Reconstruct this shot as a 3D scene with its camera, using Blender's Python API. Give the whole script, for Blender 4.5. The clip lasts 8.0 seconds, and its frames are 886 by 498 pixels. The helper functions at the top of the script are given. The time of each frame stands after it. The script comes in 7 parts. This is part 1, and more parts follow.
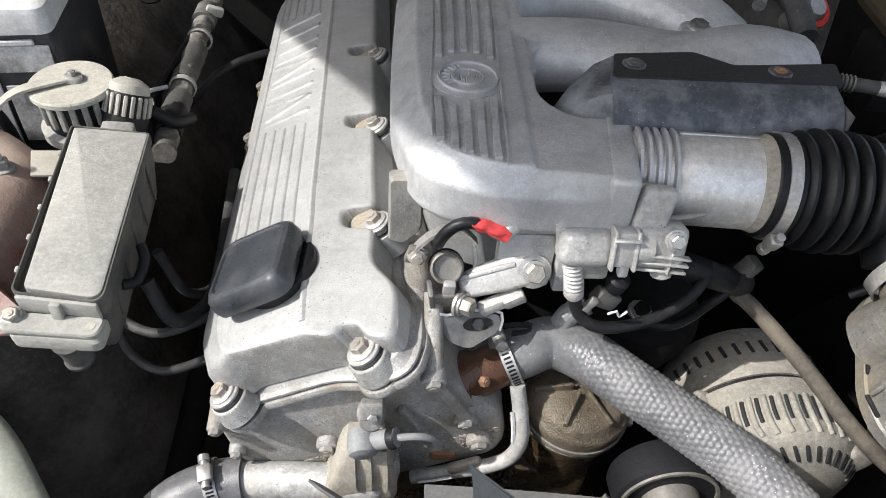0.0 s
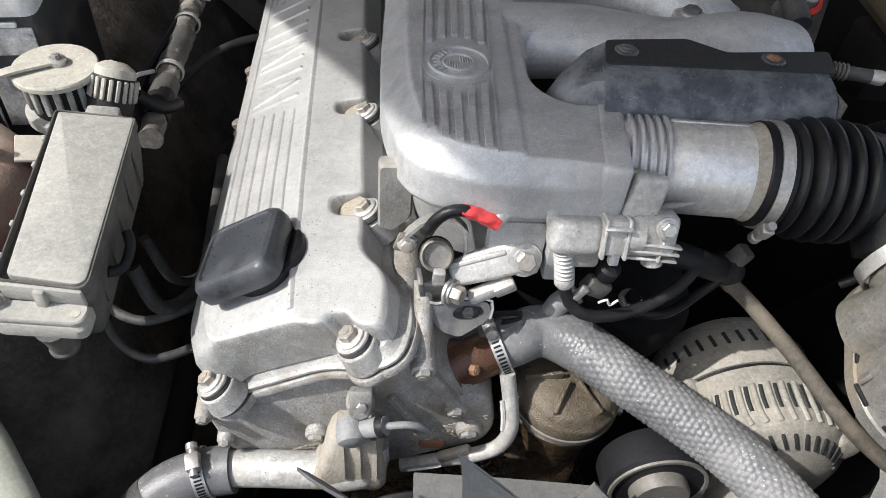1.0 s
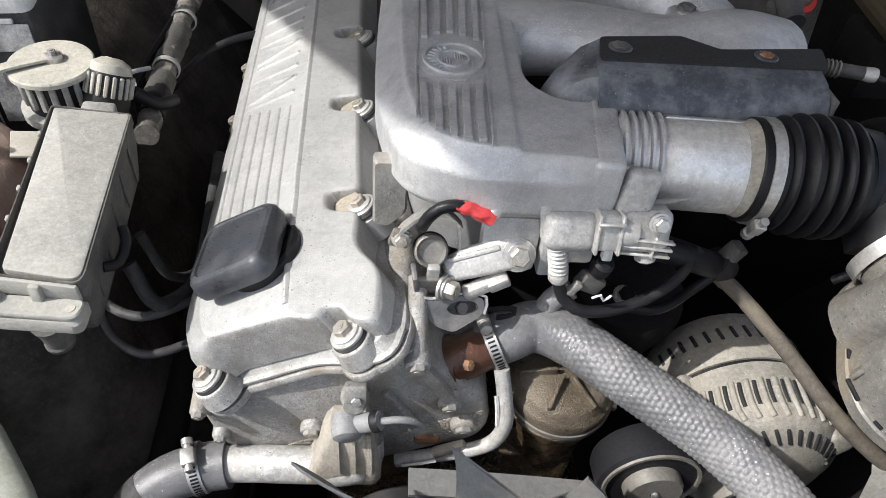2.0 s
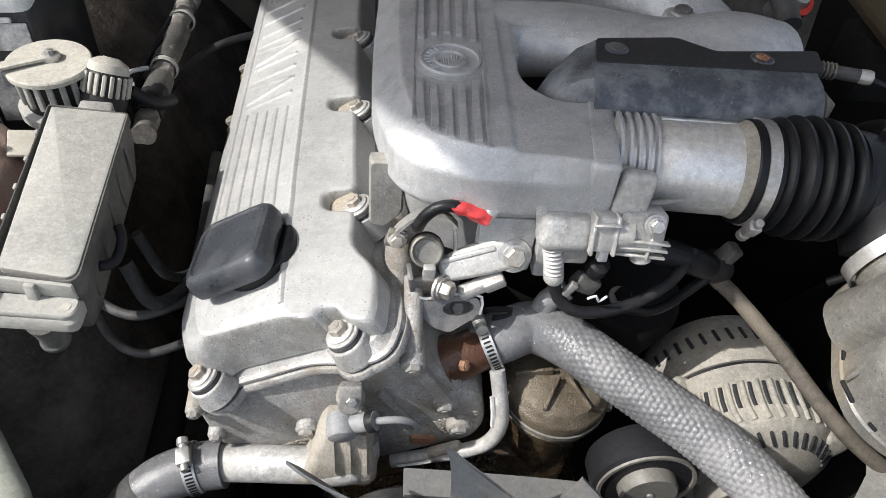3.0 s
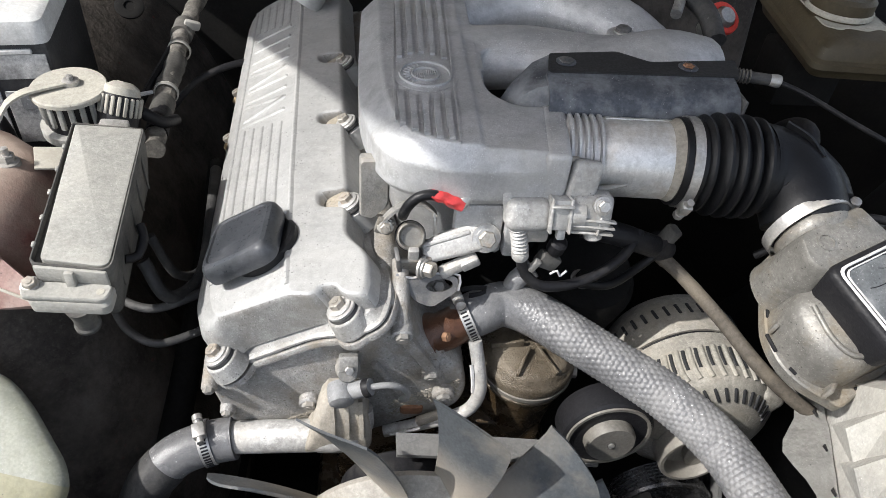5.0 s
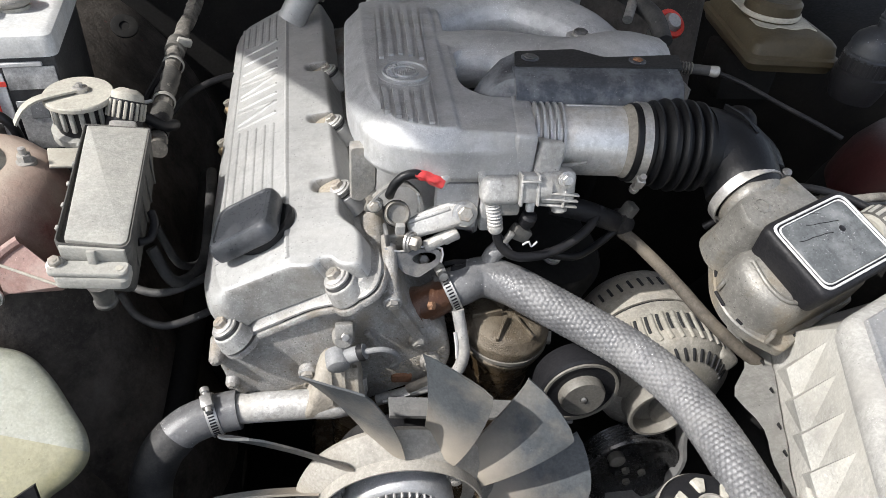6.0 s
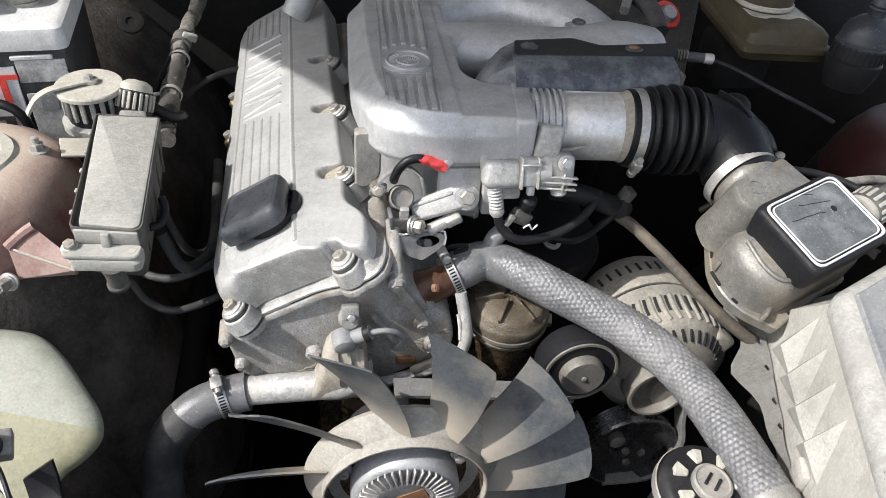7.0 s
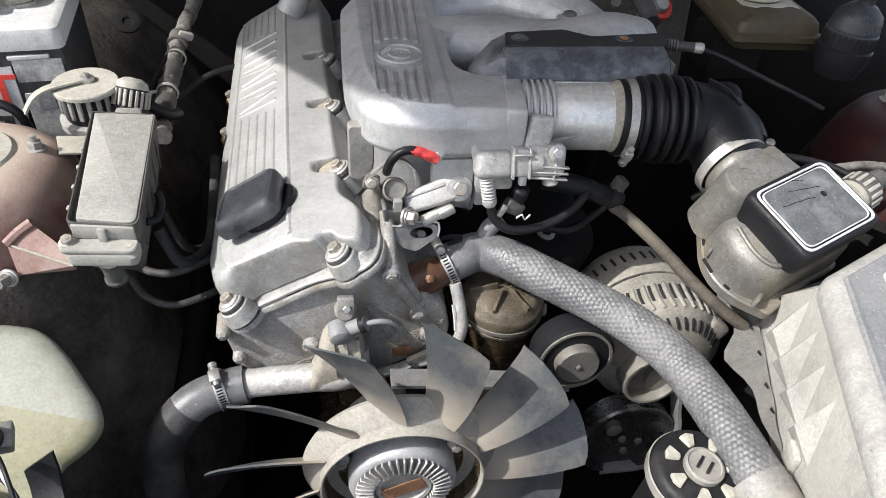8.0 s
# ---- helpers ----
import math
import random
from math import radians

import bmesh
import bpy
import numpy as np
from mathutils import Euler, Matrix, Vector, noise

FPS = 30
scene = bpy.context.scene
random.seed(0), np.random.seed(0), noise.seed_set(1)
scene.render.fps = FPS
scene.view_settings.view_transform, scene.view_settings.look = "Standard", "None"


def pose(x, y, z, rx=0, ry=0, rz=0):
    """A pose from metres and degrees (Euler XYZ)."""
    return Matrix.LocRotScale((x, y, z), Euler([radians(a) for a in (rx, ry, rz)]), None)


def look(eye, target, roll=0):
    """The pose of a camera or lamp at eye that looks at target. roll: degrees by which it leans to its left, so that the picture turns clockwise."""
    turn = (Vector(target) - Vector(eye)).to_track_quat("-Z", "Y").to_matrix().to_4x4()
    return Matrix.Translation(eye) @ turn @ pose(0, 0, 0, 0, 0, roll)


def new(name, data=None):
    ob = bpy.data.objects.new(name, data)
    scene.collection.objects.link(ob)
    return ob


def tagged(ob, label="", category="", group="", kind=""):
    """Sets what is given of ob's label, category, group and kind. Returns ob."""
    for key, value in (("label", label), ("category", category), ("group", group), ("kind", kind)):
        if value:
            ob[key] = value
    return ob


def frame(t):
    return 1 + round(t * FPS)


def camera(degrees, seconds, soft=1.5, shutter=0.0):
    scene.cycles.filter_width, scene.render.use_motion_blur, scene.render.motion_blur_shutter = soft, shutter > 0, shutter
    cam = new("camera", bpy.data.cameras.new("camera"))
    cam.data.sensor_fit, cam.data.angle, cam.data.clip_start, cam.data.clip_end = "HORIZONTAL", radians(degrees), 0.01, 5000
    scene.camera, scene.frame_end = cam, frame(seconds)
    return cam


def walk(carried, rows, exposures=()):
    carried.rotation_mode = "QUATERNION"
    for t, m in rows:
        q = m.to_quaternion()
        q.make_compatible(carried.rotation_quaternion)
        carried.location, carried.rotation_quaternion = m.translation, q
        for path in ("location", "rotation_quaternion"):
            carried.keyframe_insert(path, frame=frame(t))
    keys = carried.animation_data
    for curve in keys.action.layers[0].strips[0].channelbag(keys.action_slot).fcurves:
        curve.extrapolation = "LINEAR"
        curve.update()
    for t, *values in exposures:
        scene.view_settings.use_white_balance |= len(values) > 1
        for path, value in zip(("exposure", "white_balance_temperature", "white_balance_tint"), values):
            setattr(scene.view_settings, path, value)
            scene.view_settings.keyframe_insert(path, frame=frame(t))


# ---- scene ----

# camera and its walk
cam = camera(65.0, 8.0, soft=0.6)
PATH = [
    (0, (0.0225, -0.3981, 0.3539), (0.082, 0.329, -0.33), 4.74),
    (0.5, (0.0213, -0.3957, 0.3533), (0.0872, 0.3239, -0.3379), 5.26),
    (1, (0.0241, -0.3954, 0.3509), (0.0957, 0.3197, -0.3445), 5.64),
    (1.5, (0.0259, -0.397, 0.3506), (0.0997, 0.3171, -0.3455), 5.75),
    (3, (0.0288, -0.4004, 0.3501), (0.1044, 0.3163, -0.3431), 6.13),
    (3.5, (0.0325, -0.4011, 0.3504), (0.1087, 0.3164, -0.342), 6.21),
    (4, (0.0376, -0.408, 0.3534), (0.1104, 0.3082, -0.3406), 6.10),
    (4.2, (0.0384, -0.4156, 0.356), (0.1097, 0.304, -0.3348), 6.01),
    (5.3, (0.0123, -0.5114, 0.3844), (0.136, 0.2398, -0.2639), 5.34),
    (5.5, (0.0117, -0.5301, 0.3855), (0.1395, 0.2257, -0.2567), 4.95),
    (6, (0.0047, -0.5602, 0.3846), (0.1476, 0.2068, -0.241), 5.39),
    (6.5, (0.0008, -0.575, 0.3844), (0.1472, 0.1938, -0.238), 5.15),
    (7, (-0.0013, -0.5839, 0.3818), (0.1421, 0.1847, -0.2418), 5.02),
    (7.5, (-0.0022, -0.5919, 0.38), (0.1454, 0.1786, -0.2401), 4.74),
    (8, (0.0068, -0.5947, 0.3801), (0.1449, 0.1738, -0.2447), 4.00),
]
walk(cam, [(t, look(eye, target, roll)) for t, eye, target, roll in PATH])

# ---- light: sun from the side and slightly from the front, clear sky ----
SUN_DIR = Vector((0.67, 0.20, -0.70)).normalized()  # the way the light goes
world = bpy.data.worlds.new("sky")
scene.world = world
world.use_nodes = True
wn = world.node_tree
wn.nodes.clear()
sky = wn.nodes.new("ShaderNodeTexSky")
sky.sky_type = "NISHITA"
sky.sun_disc = False
sky.dust_density = 2.0
sky.air_density = 0.9
sky.sun_elevation = math.asin(-SUN_DIR.z)
sky.sun_rotation = math.atan2(-SUN_DIR.x, -SUN_DIR.y)
bg = wn.nodes.new("ShaderNodeBackground")
bg.inputs["Strength"].default_value = 0.17
wout = wn.nodes.new("ShaderNodeOutputWorld")
haze = wn.nodes.new("ShaderNodeHueSaturation")
haze.inputs["Saturation"].default_value = 0.55
wn.links.new(sky.outputs[0], haze.inputs["Color"])
wn.links.new(haze.outputs[0], bg.inputs[0])
wn.links.new(bg.outputs[0], wout.inputs[0])

sun_data = bpy.data.lights.new("sun", "SUN")
sun_data.energy = 3.8
sun_data.angle = radians(0.6)
sun_data.color = (1.0, 0.972, 0.94)
sun = new("sun", sun_data)
sun.matrix_world = look((-3, -1, 4), Vector((-3, -1, 4)) + SUN_DIR)
scene.view_settings.exposure = 0.67

# ---- materials ----
def mat(name, base, rough=0.5, metal=0.0, var=0.15, scale=30.0, dust=0.0, dust_col=(0.40, 0.36, 0.30),
        bump=0.15, fine=400.0, spots=0.0, spot_col=(0.5, 0.5, 0.5), spot_scale=160.0, trans=0.0, spec=0.5, lo=0.42, hi=0.68, specks=0.3, relief=0.0, grime=0.5, grit=0.5, mottle=0.28, streak=0.35, round=None):
    """A worn surface: base colour with broad and fine variation, patchy dust, small spots and fine relief; round: dust caked round a centre."""
    m = bpy.data.materials.new(name)
    m.use_nodes = True
    nt = m.node_tree
    nt.nodes.clear()
    N, L = nt.nodes.new, nt.links.new
    out, bsdf = N("ShaderNodeOutputMaterial"), N("ShaderNodeBsdfPrincipled")
    L(bsdf.outputs[0], out.inputs[0])
    tc = N("ShaderNodeTexCoord")

    def noisy(sc, detail=4.0, rough_=0.6):
        n = N("ShaderNodeTexNoise")
        n.inputs["Scale"].default_value, n.inputs["Detail"].default_value, n.inputs["Roughness"].default_value = sc, detail, rough_
        L(tc.outputs["Object"], n.inputs["Vector"])
        return n.outputs["Fac"]

    def span(v, a, b, c, d):
        r = N("ShaderNodeMapRange")
        r.inputs[1].default_value, r.inputs[2].default_value, r.inputs[3].default_value, r.inputs[4].default_value = a, b, c, d
        L(v, r.inputs[0])
        return r.outputs[0]

    def blend(f, a, b):
        x = N("ShaderNodeMix")
        x.data_type = "RGBA"
        for v, i in ((f, 0), (a, 6), (b, 7)):
            if hasattr(v, "is_output"):
                L(v, x.inputs[i])
            else:
                x.inputs[i].default_value = v if i == 0 else (*v, 1)
        return x.outputs[2]

    broad, grain = noisy(scale), noisy(fine, 3.0)
    dark = [c * (1 - var) for c in base]
    pale = [min(1, c * (1 + var)) for c in base]
    col = blend(span(broad, 0.3, 0.7, 0, 1), dark, pale)
    col = blend(span(grain, 0.35, 0.65, 0, grit), col, [c * 0.62 for c in base])
    col = blend(span(noisy(150.0, 7.0, 0.72), 0.47, 0.62, 0, mottle), col, [c * 0.5 for c in base])
    col = blend(span(noisy(210.0, 6.0, 0.70), 0.53, 0.66, 0, mottle * 0.9), col, [min(0.85, c * 1.45 + 0.01) for c in base])
    if grime:
        col = blend(span(noisy(scale * 0.9 + 8, 9.0, 0.78), 0.50, 0.66, 0, grime), col, [c * 0.42 for c in base])
    if streak:
        mp = N("ShaderNodeMapping")
        mp.inputs["Scale"].default_value = (46.0, 70.0, 11.0)
        mp.inputs["Rotation"].default_value = (0.15, -0.25, 0.4)
        L(tc.outputs["Object"], mp.inputs["Vector"])
        sn = N("ShaderNodeTexNoise")
        sn.inputs["Scale"].default_value, sn.inputs["Detail"].default_value, sn.inputs["Roughness"].default_value = 1.0, 7.0, 0.72
        L(mp.outputs[0], sn.inputs["Vector"])
        col = blend(span(sn.outputs["Fac"], 0.52, 0.68, 0, streak), col, [c * 0.5 for c in base])
    rg = span(grain, 0.2, 0.8, max(0.03, rough - 0.08), min(1, rough + 0.1))
    if spots:
        v = N("ShaderNodeTexVoronoi")
        v.inputs["Scale"].default_value = spot_scale
        L(tc.outputs["Object"], v.inputs["Vector"])
        near = span(v.outputs["Distance"], 0.12, 0.22, 1, 0)
        pick = N("ShaderNodeMath")
        pick.operation = "MULTIPLY"
        L(near, pick.inputs[0])
        L(span(noisy(scale * 1.7), 0.72 - spots * 0.35, 0.8 - spots * 0.35, 0, 1), pick.inputs[1])
        col = blend(pick.outputs[0], col, spot_col)
    if specks:
        v2 = N("ShaderNodeTexVoronoi")
        v2.inputs["Scale"].default_value = 260.0
        L(tc.outputs["Object"], v2.inputs["Vector"])
        dot = span(v2.outputs["Distance"], 0.10, 0.20, 1, 0)
        gate = N("ShaderNodeMath")
        gate.operation = "MULTIPLY"
        L(dot, gate.inputs[0])
        L(span(noisy(70.0, 5.0, 0.7), 0.66 - 0.22 * specks, 0.74 - 0.22 * specks, 0, 0.9), gate.inputs[1])
        col = blend(gate.outputs[0], col, [c * 0.28 for c in base])
        v3 = N("ShaderNodeTexVoronoi")
        v3.inputs["Scale"].default_value = 520.0
        L(tc.outputs["Object"], v3.inputs["Vector"])
        gate2 = N("ShaderNodeMath")
        gate2.operation = "MULTIPLY"
        L(span(v3.outputs["Distance"], 0.10, 0.22, 1, 0), gate2.inputs[0])
        L(span(noisy(95.0, 5.0, 0.7), 0.62 - 0.18 * specks, 0.72 - 0.18 * specks, 0, 0.8), gate2.inputs[1])
        col = blend(gate2.outputs[0], col, [min(0.8, c * 1.5 + 0.06) for c in base])
    if round:
        d = N("ShaderNodeVectorMath")
        d.operation = "DISTANCE"
        d.inputs[1].default_value = round[0]
        L(tc.outputs["Object"], d.inputs[0])
        w = N("ShaderNodeMath")
        w.operation = "MULTIPLY_ADD"
        w.inputs[1].default_value = 0.05
        L(broad, w.inputs[0])
        L(d.outputs["Value"], w.inputs[2])
        col = blend(span(w.outputs[0], round[1], round[2], 0.9, 0), col, dust_col)
    if dust:
        f = span(noisy(scale * 0.6, 6.0, 0.7), lo + 0.12 - 0.2 * dust, hi + 0.12 - 0.2 * dust, 0, min(1, 0.35 + dust))
        col = blend(f, col, dust_col)
        fm = N("ShaderNodeMath")
        fm.operation = "MULTIPLY_ADD"
        fm.inputs[1].default_value, fm.inputs[2].default_value = -metal, metal
        L(f, fm.inputs[0])
        L(fm.outputs[0], bsdf.inputs["Metallic"])
        rr = N("ShaderNodeMix")
        L(f, rr.inputs[0])
        L(rg, rr.inputs[2])
        rr.inputs[3].default_value = 0.9
        L(rr.outputs[0], bsdf.inputs["Roughness"])
    else:
        bsdf.inputs["Metallic"].default_value = metal
        L(rg, bsdf.inputs["Roughness"])
    L(col, bsdf.inputs["Base Color"])
    bsdf.inputs["Specular IOR Level"].default_value = spec
    if trans:
        bsdf.inputs["Subsurface Weight"].default_value = trans
        bsdf.inputs["Subsurface Radius"].default_value = (0.02, 0.018, 0.01)
        bsdf.inputs["Subsurface Scale"].default_value = 0.5
    b = N("ShaderNodeBump")
    b.inputs["Strength"].default_value, b.inputs["Distance"].default_value = bump, 0.0012
    L(grain, b.inputs["Height"])
    last = b
    if relief:
        b2 = N("ShaderNodeBump")
        b2.inputs["Strength"].default_value, b2.inputs["Distance"].default_value = 0.6, relief
        L(noisy(110.0, 5.0, 0.65), b2.inputs["Height"])
        L(b.outputs[0], b2.inputs["Normal"])
        last = b2
    L(last.outputs[0], bsdf.inputs["Normal"])
    return m


M_COVER = mat("painted_cast_aluminium", (0.44, 0.44, 0.43), 0.45, 0.3, var=0.12, scale=14, dust=0.28, dust_col=(0.38, 0.365, 0.34), bump=0.16, fine=900, specks=0.8, relief=0.00018, grime=0.36, grit=0.20, streak=0.22, mottle=0.24)
# cover paint with real grime, darkened further for the front wall's shade
M_COVERDIRTSHADE = mat("grimy_shaded_cover_paint", (0.40, 0.395, 0.38), 0.5, 0.25, var=0.2, scale=30, dust=0.55, dust_col=(0.20, 0.185, 0.16), bump=0.3, fine=700, spots=0.6, spot_col=(0.62, 0.61, 0.58), spot_scale=300, specks=1.2, relief=0.0004, grime=0.7, grit=0.4, mottle=0.45)
M_CAST = mat("cast_aluminium", (0.49, 0.495, 0.50), 0.43, 0.4, var=0.18, scale=20, dust=0.28, dust_col=(0.38, 0.365, 0.33), bump=0.35, fine=700, spots=0.7, spot_col=(0.76, 0.77, 0.78), spot_scale=560, specks=0.2, relief=0.0002, grime=0.55, grit=0.3, mottle=0.22)
M_TIMING = mat("oily_cast_aluminium", (0.37, 0.365, 0.355), 0.55, 0.25, var=0.3, scale=26, dust=0.5, dust_col=(0.25, 0.21, 0.155), bump=0.6, fine=500, spots=0.5, spot_col=(0.11, 0.09, 0.07), specks=1.3, relief=0.0016, grime=0.85, mottle=0.5)
M_PIPE = mat("bright_aluminium", (0.66, 0.66, 0.65), 0.34, 0.55, var=0.18, scale=26, dust=0.38, dust_col=(0.44, 0.36, 0.25), bump=0.12, fine=600, grime=0.3, grit=0.25, mottle=0.35)
M_STEEL = mat("zinc_steel", (0.55, 0.54, 0.52), 0.38, 0.75, var=0.15, scale=60, dust=0.25, dust_col=(0.45, 0.41, 0.34), bump=0.15, mottle=0.35)
M_DUSTY = mat("dusty_metal", (0.27, 0.265, 0.25), 0.6, 0.25, var=0.3, scale=45, dust=0.5, dust_col=(0.34, 0.31, 0.265), bump=0.4, specks=0.7, relief=0.0006)
M_RUST = mat("rusty_steel", (0.28, 0.14, 0.075), 0.7, 0.2, var=0.35, scale=70, dust=0.35, dust_col=(0.34, 0.22, 0.14), bump=0.6)
M_RUBBER = mat("black_rubber", (0.0065, 0.007, 0.0085), 0.42, 0.0, var=0.25, scale=40, dust=0.01, dust_col=(0.05, 0.047, 0.043), bump=0.2, spec=0.3, specks=0)
M_BLACK = mat("black_plastic", (0.014, 0.014, 0.016), 0.5, 0.0, var=0.2, scale=30, dust=0.08, dust_col=(0.10, 0.093, 0.085), bump=0.25, spec=0.25, specks=0)
M_CAP = mat("oil_cap_plastic", (0.040, 0.044, 0.050), 0.30, 0.0, var=0.3, scale=22, dust=0.25, dust_col=(0.17, 0.17, 0.18), bump=0.12, spots=0.4, spot_col=(0.3, 0.3, 0.3))
M_HOSE = mat("dusty_hose_rubber", (0.145, 0.146, 0.150), 0.30, 0.0, var=0.3, scale=30, dust=0.4, dust_col=(0.27, 0.267, 0.26), bump=0.3, fine=900, spots=0.5, spot_col=(0.6, 0.6, 0.6), spot_scale=330, grime=0.4, mottle=0.45)
M_HOSE_BROWN = mat("brown_dusty_hose", (0.085, 0.073, 0.058), 0.8, 0.0, var=0.3, scale=40, dust=0.4, dust_col=(0.16, 0.135, 0.10), bump=0.5)
M_PLATE = mat("blue_black_shield", (0.075, 0.083, 0.098), 0.4, 0.25, var=0.4, scale=45, dust=0.42, dust_col=(0.24, 0.25, 0.26), bump=0.25, spots=0.4, spot_col=(0.5, 0.5, 0.5), spot_scale=520, mottle=0.5)
M_SHIELD_TOP = mat("black_shield_top", (0.018, 0.019, 0.021), 0.6, 0.0, var=0.2, bump=0.2)
M_CREAM = mat("cream_dusty_plastic", (0.46, 0.45, 0.415), 0.75, 0.0, var=0.2, scale=18, dust=0.45, dust_col=(0.40, 0.38, 0.335), bump=0.3, grime=0.6, specks=0.5, mottle=0.3)
M_BOX = mat("dusty_grey_plastic", (0.34, 0.335, 0.305), 0.8, 0.0, var=0.16, scale=22, dust=0.5, dust_col=(0.39, 0.375, 0.335), bump=0.3, spots=0.25, spot_col=(0.3, 0.29, 0.27))
# darkened grey that carries the shade of the relay box's sides
M_BOXSIDE = mat("grey_plastic_side", (0.075, 0.072, 0.066), 0.75, 0.0, var=0.2, scale=30, dust=0.3, dust_col=(0.22, 0.21, 0.185), bump=0.25)
M_LIDGREY = mat("grey_lid_plastic", (0.24, 0.245, 0.25), 0.6, 0.0, var=0.12, scale=20, dust=0.4, dust_col=(0.29, 0.285, 0.275), bump=0.2, spots=0.6, spot_col=(0.55, 0.55, 0.54), spot_scale=300, specks=0.6)
M_LABEL = mat("scratched_grey_plate", (0.105, 0.112, 0.115), 0.42, 0.0, var=0.2, scale=60, dust=0.42, dust_col=(0.24, 0.25, 0.255), bump=0.15, spots=0.6, spot_col=(0.4, 0.4, 0.4), spot_scale=420, specks=1.2, grime=0.6)
M_TANK = mat("yellowed_tank_plastic", (0.285, 0.295, 0.245), 0.45, 0.0, var=0.06, scale=10, dust=0.1, dust_col=(0.45, 0.44, 0.35), bump=0.08, trans=0.25, mottle=0.06)
M_TANKLOW = mat("fluid_tinted_plastic", (0.27, 0.26, 0.16), 0.45, 0.0, var=0.2, scale=14, dust=0.4, dust_col=(0.27, 0.26, 0.19), bump=0.08, trans=0.25, mottle=0.12)
M_BRAKE = mat("dirty_reservoir_plastic", (0.060, 0.046, 0.024), 0.5, 0.0, var=0.35, scale=14, dust=0.5, dust_col=(0.10, 0.083, 0.05), bump=0.2)
# dirt and rust spots over a base that holds the deep bay's shade
M_BODY = mat("dirty_shaded_metal", (0.006, 0.0057, 0.0054), 0.8, 0.0, var=0.4, scale=12, dust=0.3, dust_col=(0.022, 0.020, 0.0165), spec=0.25, bump=0.3, fine=200, spots=0.25, spot_col=(0.07, 0.022, 0.02), spot_scale=40, grime=0.8)
M_RED = mat("dusty_red_body_paint", (0.135, 0.034, 0.029), 0.65, 0.0, var=0.25, scale=18, dust=0.06, dust_col=(0.46, 0.39, 0.32), lo=0.24, hi=0.56, bump=0.25, specks=0.8, grime=0.5, relief=0.0012, round=((0.0, 0.0, 0.29), 0.085, 0.135))
# the body red again, with the far corner's shade put into its colour
M_REDDARK = mat("shaded_red_paint", (0.04, 0.008, 0.008), 0.5, 0.0, var=0.2, dust=0.25, dust_col=(0.035, 0.025, 0.021))
M_ALT = mat("dusty_alternator_casting", (0.31, 0.295, 0.26), 0.75, 0.1, var=0.3, scale=30, dust=0.45, dust_col=(0.36, 0.328, 0.27), bump=0.5, grime=0.7, specks=0.6, mottle=0.5)
M_FILTER = mat("oily_filter_housing", (0.105, 0.084, 0.058), 0.28, 0.2, var=0.4, scale=40, dust=0.3, dust_col=(0.21, 0.18, 0.135), bump=0.9, fine=600, relief=0.0006, mottle=0.6)
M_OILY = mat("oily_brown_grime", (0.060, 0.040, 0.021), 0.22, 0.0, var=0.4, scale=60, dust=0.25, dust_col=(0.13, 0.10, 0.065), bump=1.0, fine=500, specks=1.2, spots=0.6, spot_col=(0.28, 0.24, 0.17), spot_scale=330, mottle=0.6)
M_FANBLADE = mat("dusty_fan_plastic", (0.075, 0.083, 0.090), 0.5, 0.0, var=0.3, scale=12, dust=0.25, dust_col=(0.33, 0.29, 0.235), bump=0.12, round=((0.0005, -0.006, 0.178), 0.115, 0.165))
M_FANHUB = mat("beige_dusty_hub", (0.355, 0.335, 0.295), 0.7, 0.0, var=0.12, scale=18, dust=0.3, dust_col=(0.36, 0.315, 0.25), bump=0.2)
M_WHITE = mat("white_label", (0.60, 0.61, 0.62), 0.6, 0.0, var=0.10, dust=0.2, dust_col=(0.6, 0.57, 0.5), mottle=0.15)
M_REDTAPE = mat("red_tape", (0.60, 0.055, 0.055), 0.4, 0.0, var=0.2, scale=90, bump=0.7, fine=150, mottle=0.1)
M_REDINK = mat("red_print", (0.75, 0.07, 0.05), 0.5, 0.0, var=0.05, mottle=0.1)
M_LIDBEIGE = mat("beige_dusty_lid", (0.44, 0.42, 0.36), 0.8, 0.0, var=0.14, scale=25, dust=0.35, dust_col=(0.40, 0.37, 0.31), bump=0.2)
M_BATTTOP = mat("battery_top_plastic", (0.60, 0.61, 0.61), 0.6, 0.0, var=0.08, scale=18, dust=0.35, dust_col=(0.50, 0.48, 0.44), bump=0.15)
M_BATT = mat("battery_case_plastic", (0.03, 0.031, 0.034), 0.5, 0.0, var=0.2, dust=0.3, dust_col=(0.16, 0.15, 0.14))
M_GREYBLUE = mat("grey_blue_plastic", (0.36, 0.42, 0.45), 0.6, 0.0, var=0.06, dust=0.2, dust_col=(0.45, 0.45, 0.43))
M_PINK = mat("dusty_pink_bracket", (0.30, 0.185, 0.16), 0.65, 0.0, var=0.25, scale=40, dust=0.45, dust_col=(0.42, 0.34, 0.30), specks=0.6, grime=0.5)
M_BELT = mat("grey_belt_rubber", (0.17, 0.17, 0.167), 0.7, 0.0, var=0.1, dust=0.3, dust_col=(0.22, 0.215, 0.20))
M_PULLEY = mat("dusty_pulley_steel", (0.18, 0.17, 0.15), 0.55, 0.2, var=0.15, dust=0.35, dust_col=(0.28, 0.255, 0.21))
M_TAPE = mat("dusty_cloth_tape", (0.13, 0.12, 0.105), 0.85, 0.0, var=0.3, scale=60, dust=0.42, dust_col=(0.40, 0.375, 0.33), bump=0.5, mottle=0.6, grime=0.8)
